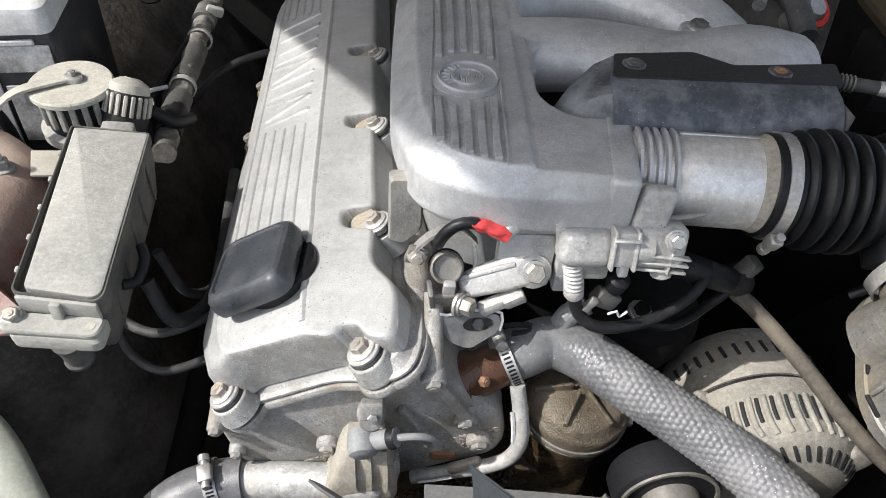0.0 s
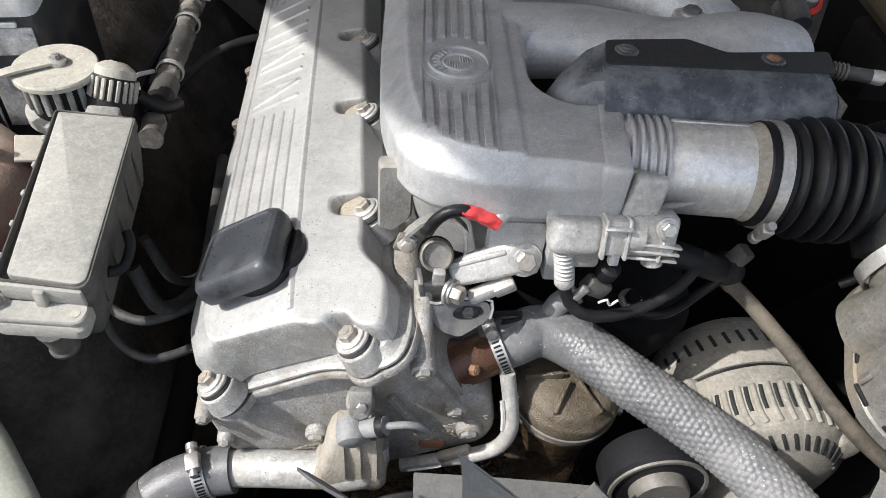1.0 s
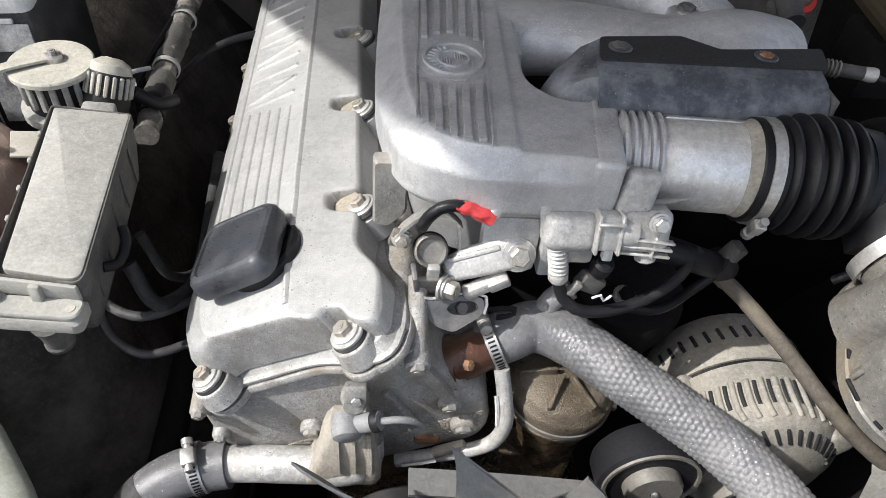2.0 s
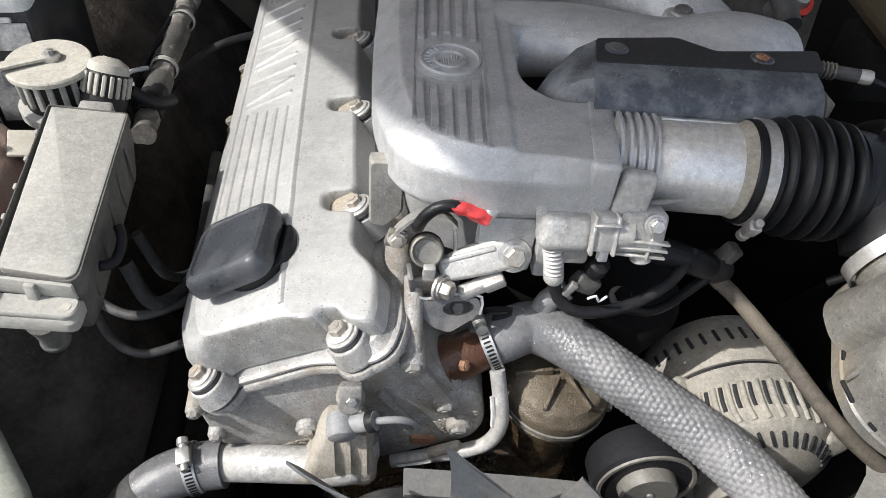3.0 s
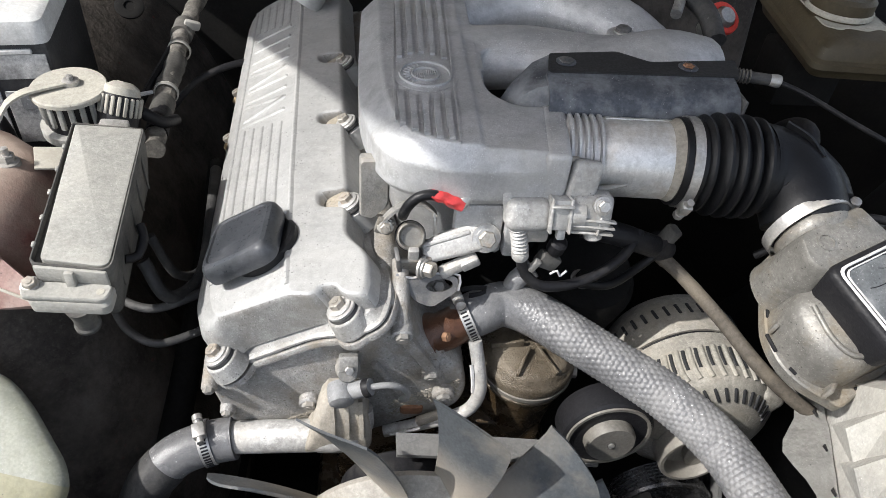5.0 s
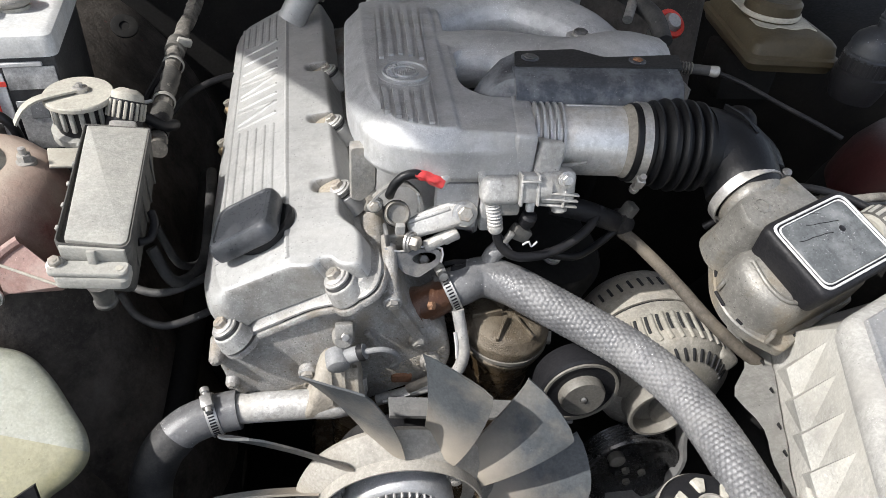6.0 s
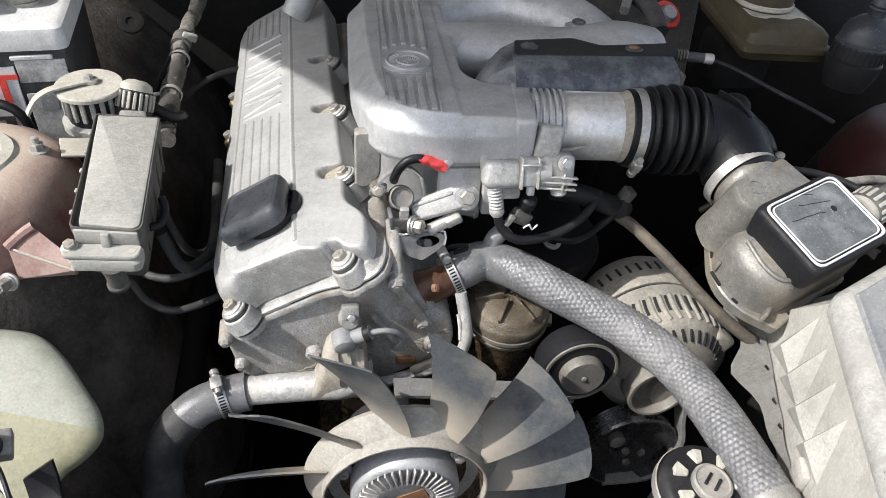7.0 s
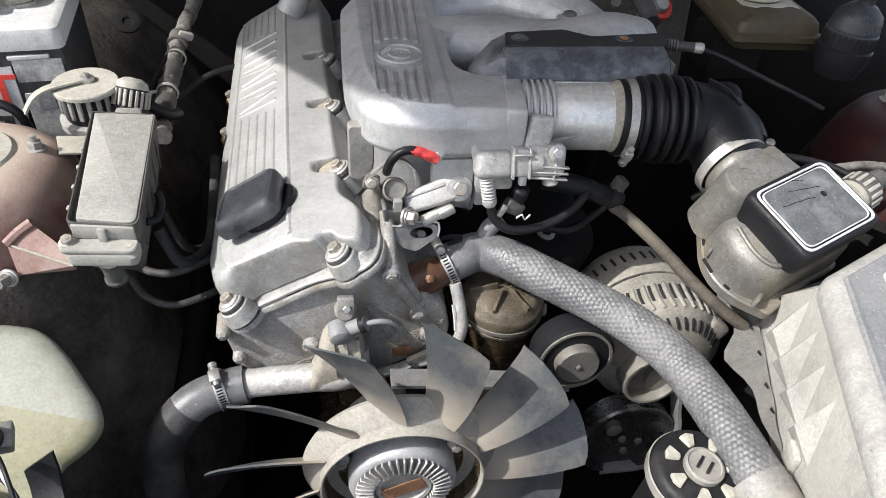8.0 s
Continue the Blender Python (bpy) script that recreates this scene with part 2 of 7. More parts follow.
M_FENDER = mat("dusty_dark_fender", (0.060, 0.052, 0.045), 0.75, 0.0, var=0.5, scale=13, dust=0.45, dust_col=(0.16, 0.14, 0.12), bump=0.5, fine=160, spots=0.5, spot_col=(0.13, 0.034, 0.03), spot_scale=70, grime=0.85, specks=0.6, spec=0.25, relief=0.003, mottle=0.6)
M_HOOD = mat("hood_underside", (0.45, 0.41, 0.38), 0.6, 0.0, var=0.15, dust=0.4, dust_col=(0.42, 0.38, 0.33))
M_YARD = mat("pale_dusty_ground", (0.24, 0.22, 0.19), 0.9, 0.0, var=0.2, scale=1.5, dust=0.3, dust_col=(0.29, 0.27, 0.23), fine=60)
M_BOLT = mat("stained_bolt_steel", (0.46, 0.43, 0.38), 0.42, 0.6, var=0.2, scale=90, dust=0.3, dust_col=(0.42, 0.30, 0.20), bump=0.2)
M_STAIN = mat("brown_stained_paint", (0.40, 0.31, 0.19), 0.75, 0.1, var=0.3, scale=90, dust=0.5, dust_col=(0.24, 0.15, 0.08), bump=0.4, specks=0.8)
M_EYE = mat("grey_lifting_steel", (0.13, 0.13, 0.13), 0.5, 0.4, var=0.25, scale=60, dust=0.3, dust_col=(0.30, 0.28, 0.25), bump=0.3, specks=0.6)
M_SAND = mat("sandy_brown_crust", (0.33, 0.30, 0.25), 0.85, 0.0, var=0.25, scale=40, dust=0.4, dust_col=(0.40, 0.375, 0.33), bump=0.6, relief=0.0006, mottle=0.4)
M_SLEEVE = mat("dusty_black_hose", (0.030, 0.030, 0.031), 0.6, 0.0, var=0.4, scale=30, dust=0.4, dust_col=(0.13, 0.125, 0.115), bump=0.4, spots=0.4, spot_col=(0.3, 0.29, 0.28))
M_LIDTOP = mat("pale_dusty_ledge", (0.38, 0.375, 0.355), 0.75, 0.0, var=0.18, scale=24, dust=0.45, dust_col=(0.33, 0.32, 0.295), bump=0.25, specks=0.5)
M_NECK = mat("wet_rust_brown", (0.085, 0.036, 0.018), 0.35, 0.1, var=0.4, scale=50, dust=0.3, dust_col=(0.19, 0.085, 0.045), bump=0.5)
M_MAF = mat("dusty_maf_casting", (0.215, 0.208, 0.190), 0.45, 0.3, var=0.3, scale=24, dust=0.42, dust_col=(0.24, 0.19, 0.12), bump=0.3, specks=1.0, grime=0.75, relief=0.0003, mottle=0.4)
M_WASHER = mat("bright_zinc_washer", (0.54, 0.53, 0.51), 0.42, 0.5, var=0.12, scale=80, dust=0.15, dust_col=(0.5, 0.45, 0.38), bump=0.1, grime=0.3)
M_DOME = mat("blue_grey_dome_plastic", (0.030, 0.034, 0.042), 0.35, 0.0, var=0.3, scale=40, dust=0.35, dust_col=(0.07, 0.076, 0.084), spots=0.5, spot_col=(0.3, 0.32, 0.35), spot_scale=300)
M_GROOVE = mat("polished_black_steel", (0.09, 0.09, 0.092), 0.24, 0.75, var=0.2, scale=30, dust=0.15, dust_col=(0.10, 0.095, 0.09), bump=0.1, grime=0.4)
M_PALE = mat("pale_dusty_aluminium", (0.47, 0.465, 0.45), 0.5, 0.25, var=0.25, scale=34, dust=0.45, dust_col=(0.42, 0.39, 0.34), bump=0.4, specks=0.7, relief=0.0006, grime=0.85, mottle=0.4)
M_WELL = mat("sandy_dusty_paint", (0.34, 0.30, 0.235), 0.8, 0.05, var=0.3, scale=90, dust=0.4, dust_col=(0.40, 0.38, 0.34), bump=0.5, specks=0.8, mottle=0.4)
M_TORN = mat("torn_dirty_label", (0.55, 0.55, 0.54), 0.6, 0.0, var=0.2, scale=26, dust=0.62, dust_col=(0.035, 0.034, 0.033), bump=0.3, mottle=0.5)
M_WORN = mat("worn_white_rim", (0.66, 0.66, 0.65), 0.6, 0.0, var=0.15, scale=90, dust=0.4, dust_col=(0.22, 0.22, 0.22))

# ---- building tools ----
from mathutils import geometry
ORIGIN = {}
V = Vector
TILT = Matrix.Rotation(radians(-30), 4, "Y")  # the engine leans 30 degrees


def E(u, y, n):
    """A place in the leaning engine's frame: across the head, along it, out of it; the engine also turns a little towards its rear."""
    return TILT @ V((u, y, n)) - V((0.045 * max(0.0, y), 0, 0))


def thing(name, at, label, category, group="", kind=""):
    ob = new(name)
    ob.location = at
    ob.empty_display_size = 0.02
    ORIGIN[ob.name] = V(at)
    return tagged(ob, label, category, group, kind)


def finish(bm, name, material, angle=38):
    bmesh.ops.recalc_face_normals(bm, faces=bm.faces)
    me = bpy.data.meshes.new(name)
    for f in bm.faces:
        f.smooth = True
    bm.to_mesh(me)
    bm.free()
    me.set_sharp_from_angle(angle=radians(angle))
    me.materials.append(material)
    return me


def part(name, bm, material, parent, label="", angle=38):
    """One mesh object under a thing or a part."""
    bmesh.ops.translate(bm, verts=bm.verts, vec=-ORIGIN[parent.name])
    ob = new(name, finish(bm, name, material, angle))
    ob.parent = parent
    ORIGIN[ob.name] = ORIGIN[parent.name]
    return tagged(ob, label)


def solo(name, bm, material, label, category, kind="", angle=38):
    """A thing that is one mesh."""
    ob = new(name, finish(bm, name, material, angle))
    return tagged(ob, label, category, "", kind)


def frame_of(at, x, y):
    """A frame at a place with an x axis and a rough y axis."""
    x = V(x).normalized()
    y = V(y)
    y = (y - x * y.dot(x)).normalized()
    z = x.cross(y)
    m = Matrix((x, y, z)).transposed().to_4x4()
    m.translation = at
    return m


def axis_frame(at, axis):
    z = V(axis).normalized()
    x = z.orthogonal().normalized()
    m = Matrix((x, z.cross(x), z)).transposed().to_4x4()
    m.translation = at
    return m


def bevelled(bm, width, seg=2, faces=None, angle=30):
    edges = [e for e in bm.edges if len(e.link_faces) == 2 and e.calc_face_angle(0) > radians(angle)]
    bmesh.ops.bevel(bm, geom=edges, offset=width, segments=seg, profile=0.5, affect="EDGES", clamp_overlap=True)
    return bm


def rbox(size, m, bev=0.002, seg=2, bm=None, taper=1.0):
    """A box with rounded edges, added to bm."""
    b = bmesh.new()
    bmesh.ops.create_cube(b, size=1.0)
    for v in b.verts:
        k = taper if v.co.z > 0 else 1.0
        v.co = V((v.co.x * size[0] * k, v.co.y * size[1] * k, v.co.z * size[2]))
    if bev:
        bevelled(b, bev, seg)
    return join(bm, b, m)


def join(bm, b, m=None):
    if m is not None:
        b.transform(m)
    if bm is None:
        return b
    me = bpy.data.meshes.new("tmp")
    b.to_mesh(me)
    b.free()
    bm.from_mesh(me)
    bpy.data.meshes.remove(me)
    return bm


def rings(bm, loops, close=True, cap=True):
    """Skin between loops of points of equal number."""
    if bm is None:
        bm = bmesh.new()
    made = [[bm.verts.new(p) for p in loop] for loop in loops]
    k = len(made[0])
    for a, b in zip(made, made[1:]):
        for i in range(k if close else k - 1):
            j = (i + 1) % k
            bm.faces.new((a[i], a[j], b[j], b[i]))
    if cap and close:
        bm.faces.new(made[0][::-1])
        bm.faces.new(made[-1])
    return bm


def lathe(profile, at, axis, seg=32, bm=None, cap=True, squash=1.0):
    """Turn a profile of (radius, height) about an axis."""
    m = axis_frame(at, axis)
    loops = []
    for r, h in profile:
        loops.append([m @ V((r * math.cos(2 * math.pi * i / seg), squash * r * math.sin(2 * math.pi * i / seg), h)) for i in range(seg)])
    return rings(bm, loops, cap=cap)


def smooth_path(pts, step):
    """A Catmull-Rom curve through the points at even steps."""
    pts = [V(p) for p in pts]
    pts = [pts[0] * 2 - pts[1]] + pts + [pts[-1] * 2 - pts[-2]]
    out = []
    for a, b, c, d in zip(pts, pts[1:], pts[2:], pts[3:]):
        n = max(2, int((c - b).length / step))
        for i in range(n):
            t = i / n
            out.append(0.5 * ((2 * b) + (c - a) * t + (2 * a - 5 * b + 4 * c - d) * t * t + (3 * b - a - 3 * c + d) * t ** 3))
    out.append(pts[-2])
    return out


def tube(pts, r, seg=14, step=0.006, bm=None, knit=None, hollow=0.0):
    """A hose along a curve; r is a number or a function of the length run and the angle."""
    path = smooth_path(pts, step)
    tang = [(path[min(i + 1, len(path) - 1)] - path[max(i - 1, 0)]).normalized() for i in range(len(path))]
    up = tang[0].orthogonal().normalized()
    loops, run = [], 0.0
    for i, (p, t) in enumerate(zip(path, tang)):
        if i:
            run += (p - path[i - 1]).length
        up = (up - t * up.dot(t)).normalized()
        side = t.cross(up)
        loop = []
        for k in range(seg):
            a = 2 * math.pi * k / seg
            q = r(run, a) if callable(r) else r
            loop.append(p + (up * math.cos(a) + side * math.sin(a)) * q)
        loops.append(loop)
    if hollow:
        for inset in (0.0, 0.02):
            c, t = path[-1], tang[-1]
            loops.append([c + (v - c) * hollow - t * inset for v in loops[len(path) - 1]])
    return rings(bm, loops)


def rounded(pts, radius, seg=5):
    """A closed 2D outline with its corners rounded; a point may carry its own radius."""
    out, n = [], len(pts)
    for i in range(n):
        p = V(pts[i][:2])
        r = pts[i][2] if len(pts[i]) > 2 else radius
        a, b = V(pts[i - 1][:2]) - p, V(pts[(i + 1) % n][:2]) - p
        d = min(r, a.length * 0.48, b.length * 0.48)
        s, e = p + a.normalized() * d, p + b.normalized() * d
        for k in range(seg + 1):
            t = k / seg
            out.append(s * (1 - t) ** 2 + p * 2 * t * (1 - t) + e * t * t)
    return out


def inset(outline, d):
    """A crude parallel outline, moved inwards by d (counter-clockwise)."""
    n, out = len(outline), []
    area = sum(outline[i - 1].x * outline[i].y - outline[i].x * outline[i - 1].y for i in range(n))
    s = 1 if area > 0 else -1
    for i in range(n):
        t = outline[(i + 1) % n] - outline[i - 1]
        if t.length < 1e-9:
            t = V((1, 0))
        t.normalize()
        out.append(outline[i] + V((-t.y, t.x)) * d * s)
    return out


def convex(outline):
    n = len(outline)
    s = [(outline[i] - outline[i - 1]).cross(outline[(i + 1) % n] - outline[i]) for i in range(n)]
    return all(c > -1e-9 for c in s) or all(c < 1e-9 for c in s)


def narrowed(outline, d):
    """A smaller outline: a convex one is drawn in towards its middle, another by its normals."""
    if not convex(outline):
        return inset(outline, d)
    xs, ys = [p.x for p in outline], [p.y for p in outline]
    cx, cy = (max(xs) + min(xs)) / 2, (max(ys) + min(ys)) / 2
    hx, hy = (max(xs) - min(xs)) / 2, (max(ys) - min(ys)) / 2
    return [V((cx + (p.x - cx) * (1 - d / hx), cy + (p.y - cy) * (1 - d / hy))) for p in outline]


def slab(outline, levels, m=None, bm=None):
    """Stack of an outline at levels of (height, inset), skinned and capped."""
    m = m or Matrix()
    loops = [[m @ V((p.x, p.y, h)) for p in (narrowed(outline, d) if d else outline)] for h, d in levels]
    return rings(bm, loops)


def drawn_in(pts, d):
    """A corner polygon with every side moved inwards by d; corner radii shrink or grow to suit."""
    n = len(pts)
    area = sum(pts[i - 1][0] * pts[i][1] - pts[i][0] * pts[i - 1][1] for i in range(n))
    s = 1 if area > 0 else -1
    sides = []
    for i in range(n):
        a, c = V(pts[i][:2]), V(pts[(i + 1) % n][:2])
        t = (c - a).normalized()
        sides.append((a + V((-t.y, t.x)) * d * s, t))
    out = []
    for i in range(n):
        (p, t), (q, w) = sides[i - 1], sides[i]
        den = t.cross(w)
        x = p + t * ((q - p).cross(w) / den) if abs(den) > 1e-4 else q
        out.append((x.x, x.y, max(0.001, pts[i][2] - (d if den * s > 0 else -d))))
    return out


def moulded(pts, levels, m=None, seg=6, bm=None):
    """Stack of a corner polygon at levels of (height, inset), with its corners rounded at each level."""
    m = m or Matrix()
    return rings(bm, [[m @ V((p.x, p.y, h)) for p in rounded(drawn_in(pts, d), 0.01, seg)] for h, d in levels])


def strip(pts, width_dir, width, thick, bm=None, step=0.006):
    """A flat band along a curve with its width in one direction."""
    path = smooth_path(pts, step)
    w = V(width_dir).normalized()
    loops = []
    for i, p in enumerate(path):
        t = (path[min(i + 1, len(path) - 1)] - path[max(i - 1, 0)]).normalized()
        n = t.cross(w).normalized()
        loops.append([p + w * width / 2 + n * thick / 2, p - w * width / 2 + n * thick / 2, p - w * width / 2 - n * thick / 2, p + w * width / 2 - n * thick / 2])
    return rings(bm, loops)


def bolt(parent, at, axis, r=0.0065, h=0.006, washer=True, material=None, label=""):
    """A hexagon bolt head with flange and washer."""
    m = axis_frame(at, axis)
    b = bmesh.new()
    hexa = [V((math.cos(math.pi / 3 * k), math.sin(math.pi / 3 * k))) * r for k in range(6)]
    slab(hexa, [(0.0, 0), (h * 0.85, 0), (h, r * 0.14)], m, b)
    lathe([(r * 0.45, h), (r * 0.45, h + 0.0006), (r * 0.3, h + 0.0006)], at, axis, 10, b)
    ob = part("bolt", b, material or M_BOLT, parent, label)
    if washer:
        w = lathe([(r * 1.35, -0.004), (r * 1.5, -0.0035), (r * 1.5, -0.0015), (r * 1.2, -0.001), (r * 1.2, 0.0006), (r * 0.95, 0.001)], at, axis, 20)
        part("washer", w, M_STEEL, parent)
    return ob


def clamp_band(parent, at, axis, r, width=0.009, screw_at=None, squash=1.0, slots=44):
    """A worm-drive hose clamp: band, screw housing and screw."""
    b = lathe([(r, -width / 2), (r + 0.0012, -width / 2), (r + 0.0012, width / 2), (r, width / 2)], at, axis, 40, cap=False)
    m = axis_frame(at, axis)
    band = part("clamp_band", b, M_STEEL, parent, "slotted zinc-plated hose clamp band")
    shape = None
    for k in range(slots):
        mm = m @ Matrix.Rotation(2 * math.pi * k / 44, 4, "Z") @ Matrix.Translation((r + 0.0012, 0, 0))
        if shape is None:
            shape = finish(rbox((0.0008, 0.0015, width * 0.6), Matrix(), 0), "slot", M_BLACK)
        s_ob = new("slot", shape)
        s_ob.parent = band
        s_ob.matrix_basis = Matrix.Translation(-ORIGIN[band.name]) @ mm
    if screw_at is not None:
        s = V(screw_at)
        out = (s - V(at))
        out = (out - V(axis).normalized() * out.dot(V(axis).normalized())).normalized()
        tan = V(axis).normalized().cross(out)
        c = V(at) + out * (r + 0.005)
        mm = frame_of(c, tan, V(axis))
        part("clamp_housing", rbox((0.014, width * 1.1, 0.008), mm, 0.0015), M_STEEL, parent)
        part("clamp_screw", lathe([(0.003, -0.012), (0.003, 0.010), (0.0045, 0.010), (0.0045, 0.015), (0.003, 0.0155)], c, tan, 12), M_STEEL, parent)
    return band

# ---- setting: the body round the engine bay ----
def sheet(profile, y0, y1, steps=24, thick=0.004, wav=0.0):
    """A sheet-metal panel with a cross profile of (x, z), drawn out along y."""
    prof = smooth_path([V((x, 0, z)) for x, z in profile], 0.03)
    bm = bmesh.new()
    rows = []
    for i in range(steps + 1):
        y = y0 + (y1 - y0) * i / steps
        rows.append([bm.verts.new((p.x + wav * noise.noise((p.x * 6, y * 6, p.z * 6)), y, p.z + wav * noise.noise((p.x * 5, y * 5, 3 + p.z * 5)))) for p in prof])
    for a, b in zip(rows, rows[1:]):
        for i in range(len(prof) - 1):
            bm.faces.new((a[i], a[i + 1], b[i + 1], b[i]))
    bmesh.ops.recalc_face_normals(bm, faces=bm.faces)
    bmesh.ops.solidify(bm, geom=bm.faces[:], thickness=thick)
    return bm


solo("wall_fender_right_hand", sheet([(-0.95, 0.02), (-0.62, 0.0), (-0.50, -0.04), (-0.40, -0.10), (-0.33, -0.17), (-0.27, -0.27), (-0.235, -0.40), (-0.22, -0.75)], -0.76, 0.78, 40, wav=0.012),
     M_FENDER, "dirty dark inner fender panel with rust stains", "inner fender", "structure")
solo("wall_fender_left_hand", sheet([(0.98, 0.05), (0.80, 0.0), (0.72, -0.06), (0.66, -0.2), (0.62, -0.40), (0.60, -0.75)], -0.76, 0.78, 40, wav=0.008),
     M_BODY, "inner fender panel, deep shade put into its colour", "inner fender", "structure")
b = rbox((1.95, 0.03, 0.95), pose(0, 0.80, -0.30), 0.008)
solo("wall_bulkhead", b, M_BODY, "grimy engine bay bulkhead, darkened for deep shade", "firewall", "structure")
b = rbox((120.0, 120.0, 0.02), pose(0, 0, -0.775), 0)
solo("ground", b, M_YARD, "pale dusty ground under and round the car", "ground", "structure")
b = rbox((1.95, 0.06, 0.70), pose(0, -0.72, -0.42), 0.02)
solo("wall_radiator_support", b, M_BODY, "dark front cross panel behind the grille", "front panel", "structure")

# unseen sheet, added so that gaps below the engine stay dark
solo("undertray", rbox((1.50, 1.45, 0.006), pose(0.1, 0.05, -0.70), 0.001), M_BODY, "unseen dark tray added to keep low gaps dark", "undertray", "structure")
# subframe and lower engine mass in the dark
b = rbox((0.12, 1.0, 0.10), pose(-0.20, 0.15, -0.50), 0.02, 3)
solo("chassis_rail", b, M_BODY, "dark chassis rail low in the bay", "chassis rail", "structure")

# the opened hood above, whose shade falls over the back of the engine
hood = thing("hood", (0.0, 0.75, 0.35), "opened dark red hood above the engine bay", "hood")
HX1, HYB, HYF = 0.85, 0.77, -0.3830
HZ = lambda y: 0.140 + (HYB - y) * 0.866
b = bmesh.new()
corners = [(-0.62, HYB), (HX1, HYB), (HX1, HYF), (-0.9195, HYF)]
out = rounded(corners, 0.04, 4)
loops = [[V((p.x, p.y, HZ(p.y) + d)) for p in out] for d in (0.0, 0.022)]
rings(b, loops)
part("hood_panel", b, M_HOOD, hood)
b = rings(None, [[V((p.x, p.y, HZ(p.y) + d)) for p in out] for d in (0.024, 0.028)])
part("outer_skin", b, M_REDDARK, hood, "dark red outer skin")
for x in (-0.3, 0.1, 0.5):
    part("stiffener", strip([(x, HYB - 0.05, HZ(HYB - 0.05) - 0.008), (x, 0.2, HZ(0.2) - 0.008), (x, HYF + 0.06, HZ(HYF + 0.06) - 0.008)], (1, 0, 0), 0.05, 0.014, step=0.1), M_HOOD, hood)
for x in (-0.55, 0.78):
    part("hinge", strip([(x, 0.78, 0.10), (x, 0.79, 0.25), (x, 0.785, HZ(0.785))], (1, 0, 0), 0.03, 0.008, step=0.05), M_BODY, hood)

# ---- engine head and timing case ----
engine = thing("engine_block", (-0.02, 0.15, -0.74), "dusty cast aluminium engine front and head, oily at its base", "engine")
face = rounded([(-0.152, -0.028), (-0.168, -0.075), (-0.178, -0.118), (-0.100, -0.172), (0.012, -0.182), (0.030, -0.166), (0.040, -0.138), (0.032, -0.108), (0.026, -0.085), (0.032, -0.060), (0.026, -0.028)][::-1], 0.010, 4)
b = bmesh.new()
loops = []
for y, d in ((0.0, 0.0), (-0.096, 0.0), (-0.1005, 0.0015), (-0.103, 0.005)):
    loops.append([E(p.x, y, p.y) for p in (inset(face, d) if d else face)])
rings(b, loops)
part("timing_cover", b, M_TIMING, engine, "oily grey timing cover")
head = rounded([(-0.145, -0.034), (-0.150, -0.17), (0.02, -0.17), (0.022, -0.034)][::-1], 0.01, 3)
b = rings(None, [[E(p.x, y, p.y) for p in head] for y in (-0.02, 0.47)])
part("cylinder_head", b, M_TIMING, engine)
b = rings(None, [[E(p.x, y, p.y) for p in rounded([(-0.13, -0.16), (-0.12, -0.50), (0.02, -0.50), (0.02, -0.16)][::-1], 0.02, 3)] for y in (-0.06, 0.45)])
part("cylinder_block", b, M_OILY, engine)
b = rbox((0.30, 0.48, 0.20), pose(0.10, 0.20, -0.64), 0.02)
part("oil_pan", b, M_OILY, engine)
# raised webs and pads on the timing cover
for (u, n, w, h, dy) in ((-0.02, -0.115, 0.006, 0.06, 0.005), (0.018, -0.09, 0.010, 0.09, 0.006)):
    part("web", rbox((w, dy * 2, h), TILT @ pose(u, -0.103, n), 0.0015), M_TIMING, engine)
for p, r in (((0.047, -0.114, -0.038), 0.0062), ((0.074, -0.106, -0.098), 0.0062), ((-0.031, -0.107, -0.133), 0.0062), ((0.087, -0.108, -0.125), 0.0068), ((-0.1125, -0.108, -0.1080), 0.0046), ((-0.1020, -0.106, -0.1440), 0.0046)):
    lug = lathe([(r * 1.6, -0.012), (r * 1.45, 0.012), (r * 1.2, 0.0135)], V(p) - V((0, -0.011, 0)), (0, -1, -0.15), 18)
    part("boss", lug, M_TIMING, engine)
    bolt(engine, V(p), (0, -1, -0.25), r, 0.006, washer=False, material=M_DUSTY)
# stud columns at the right of the case
for p, q in (((0.046, -0.062, -0.005), (0.047, -0.108, -0.036)), ((0.083, -0.088, -0.072), (0.074, -0.103, -0.096))):
    part("column", tube([p, V(p).lerp(V(q), 0.5), q], 0.0068, 14), M_TIMING, engine)
# greasy crust along the lower lip
b = bmesh.new()
rnd = random.Random(3)
for k in range(420):
    u, n = rnd.uniform(-0.165, -0.10), -0.116 - 0.012 * rnd.random() ** 1.5
    bmesh.ops.create_icosphere(b, subdivisions=1, radius=rnd.uniform(0.0005, 0.0016), matrix=Matrix.Translation(E(u, -0.1035, n)) @ Matrix.Diagonal((1.3, 0.6, 1, 1)))
for k in range(520):
    x = rnd.uniform(0.040, 0.100)
    z = -0.110 - 0.5 * (0.1 - x) - abs(rnd.gauss(0, 0.010))
    bmesh.ops.create_icosphere(b, subdivisions=1, radius=rnd.uniform(0.0004, 0.0013), matrix=Matrix.Translation((x, -0.1033, z)) @ Matrix.Diagonal((1.4, 0.6, 1, 1)))
tagged(part("grime_crust", b, M_SAND, engine, "brown greasy crust"), kind="stuff")

# ---- valve cover ----
cover = thing("valve_cover", E(-0.06, 0.15, -0.034), "silver-painted ribbed cast valve cover on the engine head", "valve cover")
YB = 0.455


